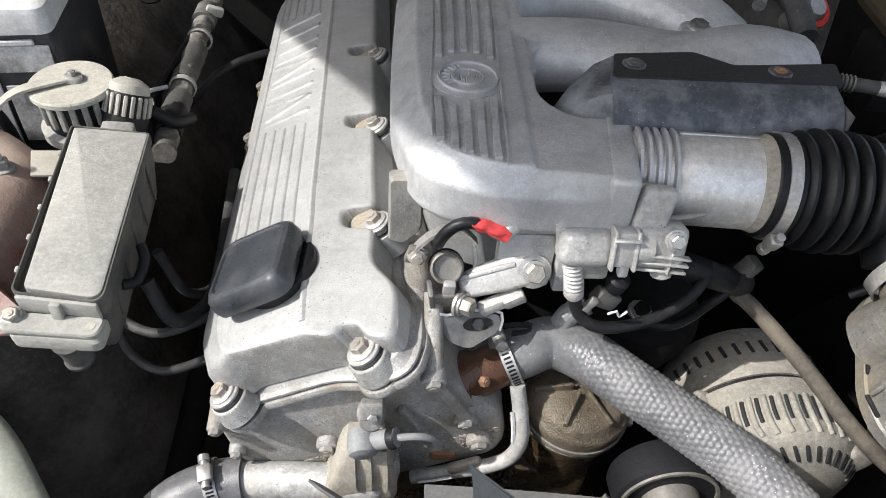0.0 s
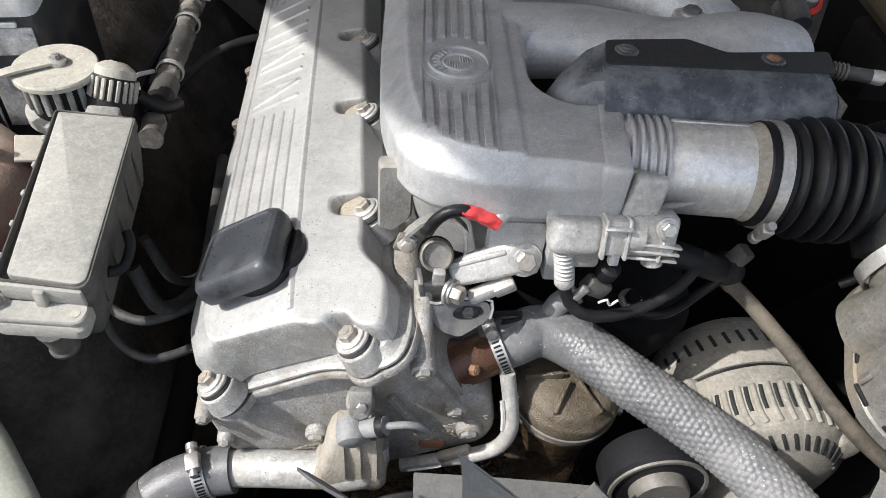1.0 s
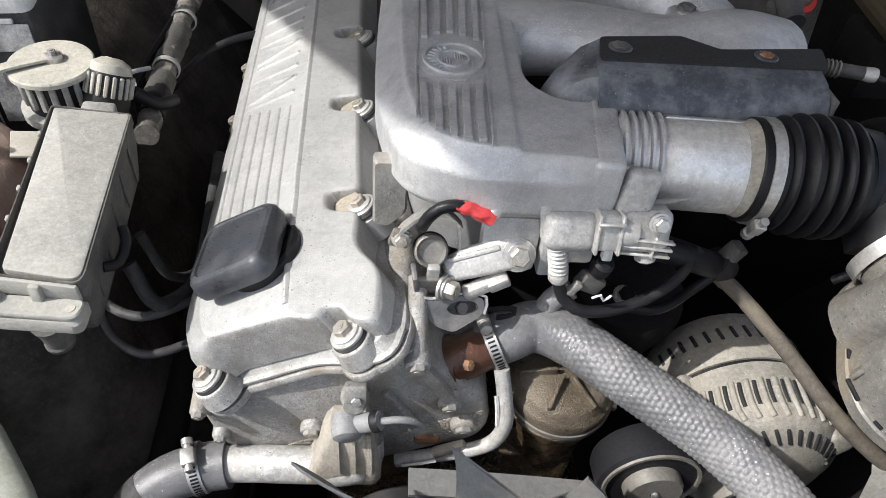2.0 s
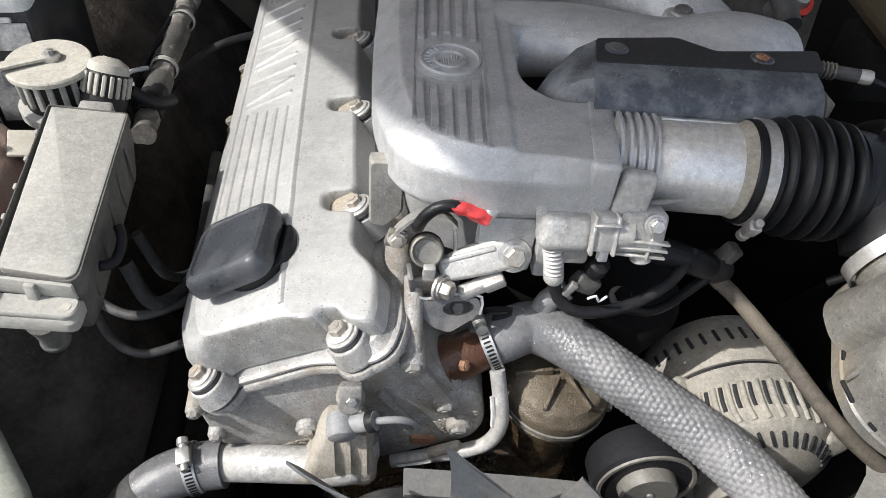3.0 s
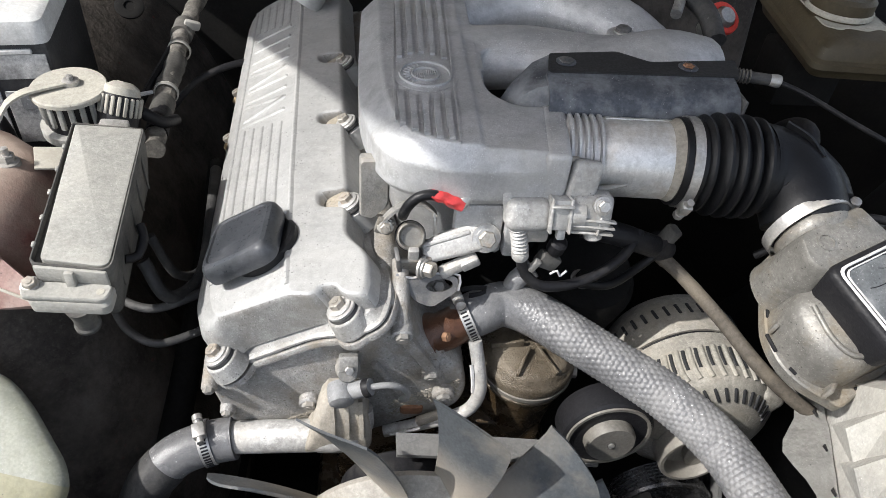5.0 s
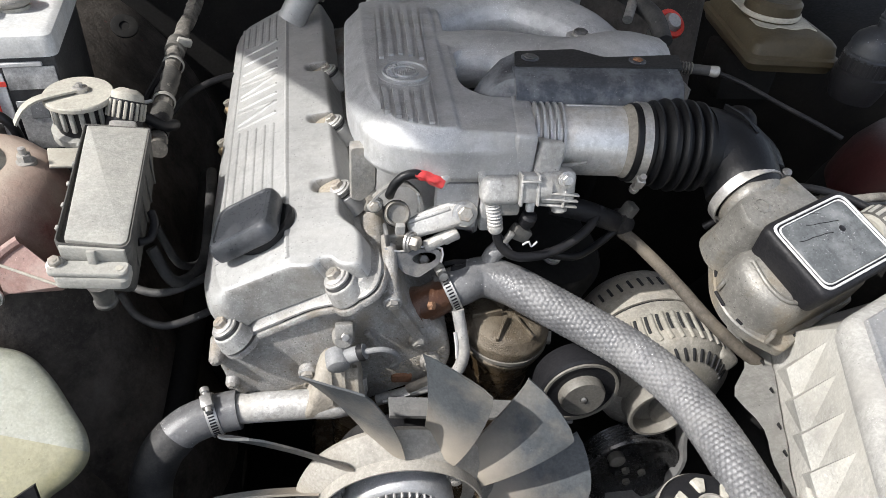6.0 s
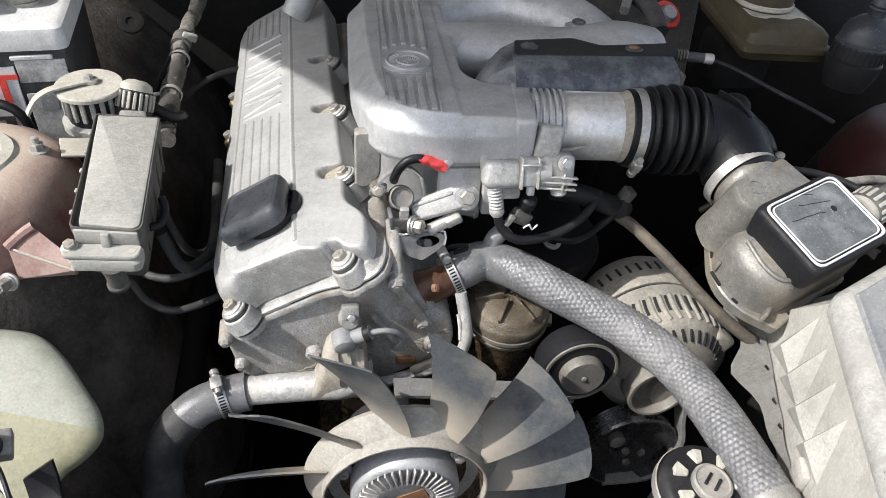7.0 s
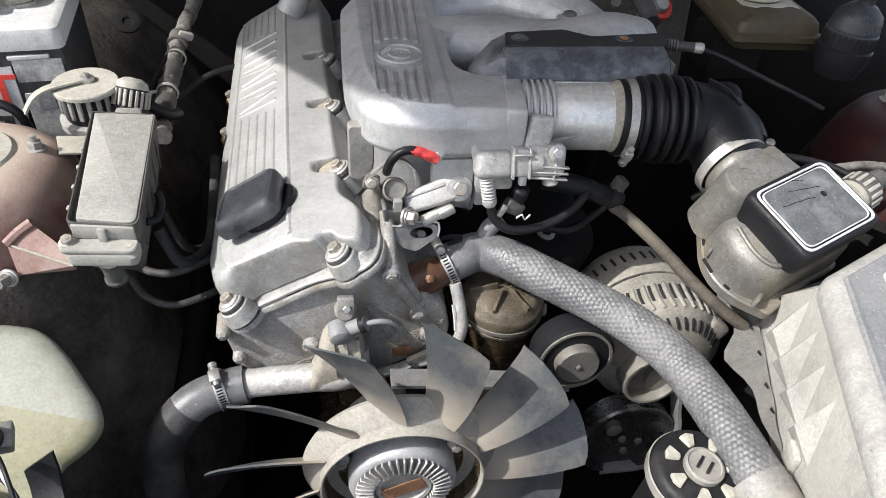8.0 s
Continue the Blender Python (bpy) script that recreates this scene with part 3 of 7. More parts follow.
# top outline in (u, y): front edge with a scallop round the bolt, a bulge at the front right, three wells
TOP = [(-0.113, 0.480, 0.02), (-0.113, -0.070, 0.02), (-0.106, -0.0925, 0.008), (-0.040, -0.0985, 0.02), (-0.0215, -0.1020, 0.006),
       (-0.0165, -0.0945, 0.006), (-0.0030, -0.0935, 0.008), (0.0020, -0.1035, 0.005), (0.0150, -0.1065, 0.006), (0.0185, -0.0680, 0.012), (0.0015, -0.0460, 0.014)]
for yw in (0.003, 0.133, 0.263):
    TOP += [(0.0025, yw - 0.0150, 0.004), (-0.0190, yw - 0.0125, 0.012), (-0.0205, yw + 0.0120, 0.012), (0.0040, yw + 0.0145, 0.004)]
TOP += [(0.005, 0.480, 0.012)]


def even(outline, step):
    """The closed outline cut into even steps."""
    out = []
    n = len(outline)
    for i in range(n):
        a, c = outline[i], outline[(i + 1) % n]
        k = max(1, int((c - a).length / step))
        out += [a.lerp(c, j / k) for j in range(k)]
    return out


top_o = even(rounded(TOP, 0.01, 6), 0.005)


def spread(outline, out, extra):
    """The outline moved outwards; on one long flank the wall also leans out by extra."""
    n, res = len(outline), []
    for i in range(n):
        t = (outline[(i + 1) % n] - outline[i - 1]).normalized()
        nx, ny = -t.y, t.x
        res.append(outline[i] + V((nx, ny)) * (out + extra * max(0.0, -nx) ** 2 * (1.0 if outline[i].x < -0.08 else 0.0)))
    return res


area = sum(top_o[i - 1].cross(top_o[i]) for i in range(len(top_o)))
if area > 0:
    top_o.reverse()


base_pts = [(-0.173, 0.500, 0.02), (-0.147, -0.085, 0.03), (-0.130, -0.1020, 0.02), (-0.045, -0.1065, 0.03), (-0.024, -0.1140, 0.012), (0.006, -0.1235, 0.012), (0.0195, -0.1180, 0.016), (0.0265, -0.0990, 0.018), (0.0260, -0.0650, 0.016), (0.0150, -0.0300, 0.014), (-0.011, 0.500, 0.016)]


def soft_pos(x, w):
    """A ramp with a rounded start."""
    return 0.5 * (x + math.sqrt(x * x + w * w))


def cov_top(u, y):
    """Height of the cover's top: the ribbed strip leans with the engine, the other half falls away from the ridge."""
    return 0.0275 - 0.42 * max(0.0, u + 0.0365) - 0.05 * soft_pos(0.03 - y, 0.01) - 0.10 * soft_pos(-0.06 - y, 0.01)


FOOT = -0.024
loops = []
for out, extra, drop in ((0.0034, 0.027, 1.0), (0.0034, 0.026, 0.75), (0.0033, 0.023, 0.42), (0.0032, 0.017, 0.20), (0.0031, 0.007, -0.0036), (0.0025, 0.0, -0.0016), (0.0015, 0.0, -0.0006), (0.0007, 0.0, -0.00012), (0.0, 0.0, 0.0)):
    loop = []
    for c in spread(top_o, out, extra):
        top = cov_top(c.x, c.y)
        loop.append(V((c.x, c.y, top + (FOOT - top) * drop if drop > 0 else top + drop)))
    loops.append(loop)
b = rings(None, loops, cap=False)
fill = [p.copy() for p in top_o]
ring_n = len(fill)
for i in range(30):
    for j in range(132):
        c = V((-0.112 + 0.0045 * i + (0.0022 if j % 2 else 0), -0.103 + 0.0045 * j))
        if min((c - p).length for p in top_o) > 0.0028:
            fill.append(c)
for j in range(127):
    fill.append(V((-0.0365, -0.094 + 0.0045 * j)))
cv, ce, cf, _, _, _ = geometry.delaunay_2d_cdt(fill, [(i, (i + 1) % ring_n) for i in range(ring_n)], [], 1, 1e-6)
cv3 = [b.verts.new((p.x, p.y, cov_top(p.x, p.y))) for p in cv]
inside = even(top_o, 0.002)
for f in cf:
    mid = sum((cv[i] for i in f), V((0, 0))) / len(f)
    cross = 0
    for i in range(ring_n):
        p, q = top_o[i - 1], top_o[i]
        if (p.y > mid.y) != (q.y > mid.y) and mid.x < p.x + (mid.y - p.y) / (q.y - p.y) * (q.x - p.x):
            cross += 1
    if cross % 2:
        b.faces.new([cv3[i] for i in f])
bmesh.ops.delete(b, geom=[v for v in b.verts if not v.link_faces], context="VERTS")
bmesh.ops.remove_doubles(b, verts=b.verts, dist=0.00005)
for v in b.verts:
    v.co = E(v.co.x, v.co.y, v.co.z)
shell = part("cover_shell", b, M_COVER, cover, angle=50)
# upright front wall: dirt specks, with the wall's shade put into the colour
shell.data.materials.append(M_COVERDIRTSHADE)
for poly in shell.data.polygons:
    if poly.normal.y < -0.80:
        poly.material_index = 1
# flange lip, gasket and head flange round the foot
NUP = TILT.to_3x3() @ V((0, 0, 1))
BOSS = ((-0.124, -0.100), (-0.008, -0.1085))


def foot_band(name, material, levels, r, label=""):
    bb = moulded(base_pts, levels, TILT)
    for u, y in BOSS:
        lathe([(r - d, n) for n, d in levels if d < 0.012], E(u, y, 0), NUP, 32, bb)
    part(name, bb, material, cover, label)


foot_band("flange", M_COVERDIRTSHADE, ((-0.0332, 0.0015), (-0.0326, 0.0), (-0.0306, 0.0), (-0.0298, 0.0010), (-0.0294, 0.0040), (-0.0262, 0.0070), (-0.0225, 0.0095), (-0.0215, 0.013)), 0.0165)
foot_band("gasket", M_BLACK, ((-0.0352, 0.0018), (-0.0330, 0.0018)), 0.0155, "black rubber gasket")
foot_band("head_flange", M_TIMING, ((-0.0420, 0.001), (-0.0405, -0.0022), (-0.0370, -0.0026), (-0.0350, -0.0016)), 0.0165)


def rib(u, y0, y1, w=0.0042, h=0.0022, n=0.0305, name="rib"):
    n_ = max(2, int((y1 - y0) / 0.02))
    loops_ = []
    for k in range(n_ + 1):
        y_ = y0 + (y1 - y0) * k / n_
        hh = h if 0 < k < n_ else h * 0.7
        loops_.append([E(u + x_, y_, cov_top(u + x_, y_) + z_) for x_, z_ in ((-w / 2 - h * 1.1, -0.001), (-w / 2, hh * 0.85), (-w / 2 + 0.0006, hh), (w / 2 - 0.0006, hh), (w / 2, hh * 0.85), (w / 2 + h * 1.1, -0.001))])
    bb = rings(None, loops_)
    return part(name, bb, M_COVER, cover)


for k in range(5):
    u = -0.1035 + 0.0116 * k
    y_skew = 0.004 * k
    rib(u, -0.045 + 0.008 * k, 0.160 - y_skew, 0.0050, 0.0016)
    rib(u - 0.001, 0.395 - y_skew, 0.468, 0.0050, 0.0016)
rib(-0.112, -0.06, 0.472, 0.003, 0.0014, name="border_rib")
rib(-0.0385, -0.092, 0.472, 0.0022, 0.0024, name="ridge")
# raised maker's mark on the cover, as plain slanted strokes
def stroke(u0, y0, u1, y1, w=0.0044, h=0.0017):
    a, c = V((u0, y0)), V((u1, y1))
    d = c - a
    t_ = d.normalized()
    q_ = V((-t_.y, t_.x))
    loops_ = []
    for f in (0.0, 0.04, 0.96, 1.0):
        c_ = a + d * f
        hh = h if 0 < f < 1 else 0.0
        loops_.append([E(p.x, p.y, cov_top(p.x, p.y) + z_) for p, z_ in ((c_ - q_ * (w / 2 + h), -0.001), (c_ - q_ * w / 2, hh), (c_ + q_ * w / 2, hh), (c_ + q_ * (w / 2 + h), -0.001))])
    bb = rings(None, loops_)
    part("mark_stroke", bb, M_COVER, cover)


UL, UR = -0.106, -0.052
for y0, lean in ((0.168, 1), (0.240, 1)):
    stroke(UL, y0 + 0.004, UR, y0)
    stroke(UL, y0 + 0.012, UR, y0 + 0.026)
    stroke(UL, y0 + 0.044, UR, y0 + 0.026)
    stroke(UL, y0 + 0.052, UR, y0 + 0.048)
for y0 in (0.312, 0.342, 0.372):
    stroke(UL, y0 + 0.004, UR, y0, 0.007)

# cover bolts: two on the front bosses, three in the wells
def cover_bolt(u, y, n, r, head, top):
    at = E(u, y, n)
    part("grommet", lathe([(r * 0.98, -0.008), (r * 1.06, -0.0062), (r * 1.0, -0.0042), (r * 0.86, -0.0040)], at, NUP, 32), M_SLEEVE, cover)
    part("washer", lathe([(r * 0.97, -0.0042), (r * 1.0, -0.0036), (r * 1.0, -0.0020), (r * 0.95, -0.0014), (r * 0.80, -0.0013)], at, NUP, 32), M_WASHER, cover)
    part("washer", lathe([(r * 0.80, -0.0014), (r * 0.80, 0.0002), (r * 0.74, 0.0008), (r * 0.55, 0.0010)], at, NUP, 32), M_WASHER, cover)
    bolt(cover, E(u, y, n + 0.0008), NUP, head, top, washer=False, material=M_BOLT)


for u, y, n in ((-0.124, -0.103, -0.009), (-0.008, -0.1075, -0.009)):
    part("bolt_boss", lathe([(0.0175, -0.022), (0.0160, -0.016), (0.0150, -0.009), (0.0145, -0.0078), (0.0135, -0.0072), (0.0125, -0.0072)], E(u, y, n), NUP, 32), M_COVERDIRTSHADE, cover)
    cover_bolt(u, y, n, 0.0122, 0.0062, 0.0055)
for y in (0.0, 0.13, 0.26):
    part("well_floor", lathe([(0.0150, -0.020), (0.0150, 0.0), (0.008, 0.0004)], E(-0.0085, y + 0.003, 0.0065), NUP, 28), M_WELL, cover, "dusty sand-coloured well floor")
    part("bolt_boss", lathe([(0.0130, -0.030), (0.0125, -0.009), (0.0105, -0.008)], E(0.0060, y - 0.002, 0.006), NUP, 26), M_COVER, cover)
    cover_bolt(0.0060, y - 0.002, 0.0070, 0.0115, 0.0060, 0.0048)
# side lugs with brown stains
for y in (0.215, 0.320):
    lug = lathe([(0.013, -0.018), (0.012, 0.003), (0.008, 0.006)], E(-0.147, y, -0.006), NUP, 20)
    part("side_lug", lug, M_STAIN, cover, "brown-stained side lug")
    bolt(cover, E(-0.148, y, 0.001), NUP, 0.006, 0.006, washer=False, material=M_BOLT)

# ---- oil filler cap ----
cap = thing("oil_filler_cap", E(-0.072, -0.035, 0.026), "square black plastic oil filler cap on the valve cover", "oil cap")
MC = TILT @ pose(-0.0715, -0.0425, 0.0235, -3, 0, 0)
sq = rounded([(-0.0325, -0.0355), (0.0325, -0.0355), (0.0325, 0.034), (-0.0325, 0.034)], 0.014, 6)
b = slab(sq, [(0.003, 0.006), (0.006, 0.001), (0.012, 0.0), (0.0195, 0.001), (0.0225, 0.003), (0.0235, 0.0065), (0.0222, 0.0075), (0.0222, 0.011)], MC)
part("cap_body", b, M_CAP, cap)
b = lathe([(0.031, -0.004), (0.031, 0.003), (0.0285, 0.005)], MC @ V((0.010, 0.002, 0)), MC.to_3x3() @ V((0, 0, 1)), 40)
part("cap_seal", b, M_RUBBER, cap)

# ---- intake manifold ----
man = thing("intake_manifold", (0.10, 0.05, 0.02), "grey cast aluminium intake manifold with ribbed lid and round badge", "intake manifold")
ZT = 0.1005
wall_o = [(0.012, 0.235, 0.02), (0.010, 0.10, 0.04), (0.012, 0.020, 0.05), (0.030, -0.042, 0.035), (0.075, -0.062, 0.03), (0.125, -0.062, 0.02),
          (0.160, -0.062, 0.006), (0.170, 0.013, 0.006), (0.137, 0.012, 0.022), (0.119, 0.036, 0.03), (0.119, 0.09, 0.03), (0.121, 0.235, 0.02)]
crown_o = [(0.0265, 0.235, 0.02), (0.0265, 0.10, 0.04), (0.031, 0.014, 0.045), (0.046, -0.038, 0.030), (0.082, -0.0515, 0.03), (0.112, -0.053, 0.02),
           (0.160, -0.0575, 0.006), (0.170, 0.011, 0.006), (0.139, 0.0105, 0.022), (0.1175, 0.034, 0.03), (0.1175, 0.09, 0.03), (0.119, 0.235, 0.02)]
lid_o = [(0.0285, 0.240, 0.01), (0.0285, 0.09, 0.04), (0.0330, 0.012, 0.045), (0.0480, -0.0370, 0.030), (0.083, -0.0508, 0.03), (0.1045, -0.0520, 0.005), (0.1060, 0.060, 0.02), (0.1080, 0.240, 0.01)]


def between(f, d=0.0):
    """The plenum's outline on the way from its wall to its crown."""
    mix = [tuple(a + (c - a) * f for a, c in zip(p, q)) for p, q in zip(wall_o, crown_o)]
    return rounded(drawn_in(mix, d) if d else mix, 0.01, 7)


casting = rings(None, [[V((p.x, p.y, z)) for p in between(f, d)] for z, f, d in ((0.046, 0, 0.012), (0.050, 0, 0.004), (0.056, 0, 0.0), (0.0805, 0, 0.0), (0.0830, 0.05, 0.0), (0.0965, 0.95, 0.0), (0.0980, 1.0, 0.0012))])
moulded(lid_o, [(0.085, 0.002), (0.0985, 0.0), (0.1000, 0.0004), (ZT, 0.0012)], None, 7, casting)
# ribs on the lid, in front of and behind the badge
FRONT = (-0.0260, -0.0350, -0.0405, -0.0440, -0.0455)
for k in range(5):
    xf, xb = 0.0455 + 0.0090 * k, 0.0455 + 0.0098 * k
    bend = 0.010 * (1 - ((k - 2) / 2) ** 2)
    part("rib", strip([(xf, FRONT[k], ZT), (xf + 0.0001 * k, -0.010, ZT), (xb - 0.001, 0.0235 - bend, ZT)], (1, 0, 0), 0.0046, 0.0046), M_CAST, man)
    part("rib", strip([(xb + 0.0008, 0.083 + bend, ZT), (xb + 0.0016 + 0.0004 * k, 0.15, ZT), (xb + 0.002 + 0.0006 * k, 0.215, ZT)], (1, 0, 0), 0.0046, 0.0046), M_CAST, man)
part("border_rib", strip([(0.0405, -0.022, ZT), (0.0405, 0.05, ZT), (0.0440, 0.215, ZT)], (1, 0, 0), 0.0014, 0.0022), M_CAST, man)
part("border_rib", strip([(0.0875, -0.050, ZT), (0.0905, 0.05, ZT), (0.0960, 0.215, ZT)], (1, 0, 0), 0.0014, 0.0022), M_CAST, man)
# round badge: ring, inner ring and plain bars, no lettering
bc = V((0.0672, 0.0530, ZT))
part("badge", lathe([(0.0280, -0.002), (0.0280, 0.0004), (0.0225, 0.0006), (0.0223, 0.0026), (0.0205, 0.0026), (0.0203, 0.0008), (0.0122, 0.0008), (0.0120, 0.0024), (0.0106, 0.0024), (0.0104, 0.0006)], bc, (0, 0, 1), 56), M_CAST, man, "round cast badge with raised rings")
for k in range(5):
    for sgn in (-1, 1):
        w = 0.0078 - 0.0010 * k
        part("badge_bar", rbox((0.0010, w, 0.0044), Matrix.Translation(bc + V((sgn * (0.0012 + 0.0018 * k), sgn * w * 0.5, 0))), 0.0004, 1), M_CAST, man)
for k in range(9):
    ang = radians(112 + 15 * k)
    m = Matrix.Translation(bc + V((0.0162 * math.cos(ang), 0.0162 * math.sin(ang), 0))) @ Matrix.Rotation(ang, 4, "Z")
    part("badge_bar", rbox((0.0056, 0.0011, 0.0046), m, 0.0004, 1), M_CAST, man)

# runners: fat arched pipes that leave the back of the plenum
def runner(pts, r0, r1, sq=1.0):
    path = smooth_path(pts, 0.01)
    loops = []
    for i, p in enumerate(path):
        t = (path[min(i + 1, len(path) - 1)] - path[max(i - 1, 0)]).normalized()
        side = t.cross(V((0, 0, 1))).normalized()
        up = side.cross(t)
        f = i / (len(path) - 1)
        r = r0 + (r1 - r0) * f
        loops.append([p + side * r * math.cos(2 * math.pi * k / 28) + up * r * sq * math.sin(2 * math.pi * k / 28) for k in range(28)])
    return rings(None, loops)


for pts, r0, r1, sq in (([(0.078, 0.140, 0.069), (0.125, 0.145, 0.073), (0.175, 0.141, 0.077), (0.215, 0.122, 0.081), (0.255, 0.105, 0.088), (0.300, 0.110, 0.094), (0.341, 0.114, 0.087)], 0.041, 0.037, 0.70),
                        ([(0.075, 0.225, 0.058), (0.150, 0.262, 0.072), (0.215, 0.255, 0.082), (0.272, 0.205, 0.082), (0.305, 0.175, 0.068)], 0.041, 0.034, 0.95),
                        ([(0.060, 0.235, 0.058), (0.10, 0.34, 0.072), (0.20, 0.38, 0.082), (0.30, 0.30, 0.078)], 0.041, 0.036, 0.95)):
    join(casting, runner(pts, r0, r1, sq))
slab(rounded([(0.150, 0.130), (0.25, 0.090), (0.345, 0.085), (0.352, 0.14), (0.29, 0.17), (0.15, 0.19)], 0.02, 5), [(0.066, 0.004), (0.068, 0), (0.080, 0.0), (0.086, 0.004)], None, casting)
for k in range(6):
    a_ = radians(15 * k)
    rbox((0.012, 0.050, 0.036), pose(0.1150 + 0.034 * (1 - math.cos(a_)), 0.078 + 0.030 * math.sin(a_) + 0.022, 0.0785, 0, 0, -15 * k), 0.001, 1, casting)
lathe([(0.017, -0.03), (0.015, -0.004), (0.013, -0.003)], (0.264, 0.144, 0.108), (0, 0, 1), 20, casting)
bmesh.ops.triangulate(casting, faces=[f for f in casting.faces if len(f.verts) > 4])
body_ = part("casting", casting, M_CAST, man, "grey cast plenum and runners")
blend_ = body_.modifiers.new("fillets", "REMESH")
blend_.mode, blend_.voxel_size, blend_.use_smooth_shade = "VOXEL", 0.0015, True
soften_ = body_.modifiers.new("soft_edges", "SMOOTH")
soften_.factor, soften_.iterations = 0.5, 3
bolt(man, (0.264, 0.144, 0.1062), (0, 0, 1), 0.0075, 0.0045, material=M_EYE)
# outlet flange towards the throttle pipe
b = rbox((0.0200, 0.0770, 0.0540), pose(0.1650, -0.0247, 0.0720, 0, 0, -7), 0.0045, 3)
part("outlet_flange", b, M_CAST, man)
bolt(man, (0.181, 0.0115, 0.0920), (1, 0, 0), 0.005, 0.006, washer=False)
bolt(man, (0.174, -0.050, 0.0850), (1, 0, 0), 0.005, 0.006, washer=False)
# underside: legs and bracket
b = slab(rounded([(0.030, 0.05), (0.040, 0.02), (0.080, 0.0), (0.150, -0.012), (0.150, 0.008), (0.112, 0.03), (0.08, 0.2), (0.03, 0.2)], 0.012, 4), [(-0.05, 0.012), (0.0, 0.006), (0.050, 0.0)])
part("lower_body", b, M_CAST, man)
part("lug", rbox((0.040, 0.012, 0.050), pose(0.108, -0.050, 0.022), 0.003), M_CAST, man)
part("lug", rbox((0.014, 0.016, 0.040), pose(0.136, -0.054, 0.018), 0.003), M_CAST, man)
sp = rounded([(0.0125, 0.009, 0.003), (0.023, 0.006, 0.003), (0.037, 0.020, 0.006), (0.037, 0.066, 0.004), (0.0125, 0.066, 0.004)], 0.004, 4)
part("side_plate", rings(None, [[V((p.x, y, p.y)) for p in (narrowed(sp, d) if d else sp)] for y, d in ((-0.014, 0.0), (-0.0225, 0.0), (-0.0245, 0.0016))]), M_DUSTY, man, "dusty grey side plate")

# ---- heat shield over the throttle linkage ----
sh = thing("linkage_shield", (0.24, 0.03, 0.075), "dusty blue-black sheet metal shield bolted over the throttle linkage", "heat shield")
prof_f = [(0.150, -0.012), (0.170, 0.020), (0.330, 0.022), (0.332, -0.006)]
b = bmesh.new()
loops = []
for x in (0.164, 0.20, 0.25, 0.29, 0.322, 0.326):
    loops.append([V((x, y, z)) for y, z in ((0.003, 0.086), (0.000, 0.091), (0.001, 0.099), (0.007, 0.109), (0.017, 0.1155), (0.032, 0.1185), (0.032, 0.1155), (0.019, 0.1128), (0.010, 0.107), (0.004, 0.098), (0.003, 0.091), (0.006, 0.086))])
rings(b, loops)
part("shield_front", b, M_PLATE, sh, "dusty scratched front of the shield")
top = rounded([(0.166, 0.030), (0.331, 0.031), (0.339, 0.062), (0.259, 0.053), (0.234, 0.071), (0.172, 0.063)], 0.004, 3)
part("shield_top", slab(top, [(0.1165, 0), (0.1195, 0)]), M_SHIELD_TOP, sh, "black top of the shield")
b = rings(None, [[V((0.166, 0.002, 0.083)), V((0.166, 0.016, 0.114)), V((0.172, 0.062, 0.1185)), V((0.172, 0.062, 0.1155))], [V((0.158, 0.006, 0.083)), V((0.156, 0.020, 0.110)), V((0.158, 0.058, 0.113)), V((0.158, 0.056, 0.108))], [V((0.146, 0.014, 0.082)), V((0.142, 0.026, 0.096)), V((0.141, 0.050, 0.098)), V((0.141, 0.048, 0.092))], [V((0.134, 0.024, 0.080)), V((0.131, 0.030, 0.084)), V((0.130, 0.042, 0.084)), V((0.130, 0.040, 0.080))]])
part("shield_end", b, M_PLATE, sh)
bolt(sh, (0.184, 0.048, 0.1200), (0, 0, 1), 0.0065, 0.002, washer=False, material=M_EYE)
part("bolt_cup", lathe([(0.0082, -0.002), (0.0086, 0.0), (0.0076, 0.0008)], (0.184, 0.048, 0.1200), (0, 0, 1), 24), M_PLATE, sh)
bolt(sh, (0.290, 0.045, 0.1200), (0, 0, 1), 0.0050, 0.002, washer=False, material=M_RUST)
part("bolt_cup", lathe([(0.0082, -0.002), (0.0086, 0.0), (0.0076, 0.0008)], (0.290, 0.045, 0.1200), (0, 0, 1), 24), M_PLATE, sh)
part("lower_rail", rbox((0.115, 0.018, 0.020), pose(0.245, 0.006, 0.080), 0.003), M_CAST, sh)
part("lower_rail", rbox((0.030, 0.018, 0.016), pose(0.315, 0.008, 0.080), 0.003), M_PLATE, sh)
part("end_plate", rbox((0.0025, 0.022, 0.024), pose(0.3280, 0.012, 0.100), 0.001), M_EYE, sh)

# ---- throttle pipe ----
pipe = thing("throttle_pipe", (0.23, -0.02, 0.024), "bright aluminium throttle pipe with ribbed neck", "intake pipe")
AX = V((1, -0.10, 0.025)).normalized()
PC = V((0.173, -0.0125, 0.067))
b = lathe([(0.029, 0.0), (0.0305, 0.002), (0.0305, 0.034), (0.0318, 0.036), (0.0318, 0.092), (0.0325, 0.098)], PC, AX, 56)
part("pipe_barrel", b, M_PIPE, pipe)
for k in range(5):
    part("neck_ring", lathe([(0.0305, -0.0020), (0.0345, -0.0010), (0.0345, 0.0010), (0.0305, 0.0020)], PC + AX * (0.007 + 0.0060 * k), AX, 48, cap=False), M_CAST, pipe)
part("stained_end", lathe([(0.0318, 0.088), (0.0330, 0.092), (0.0350, 0.096), (0.0352, 0.107), (0.032, 0.109)], PC, AX, 56), M_SAND, pipe, "brown-stained pipe end")
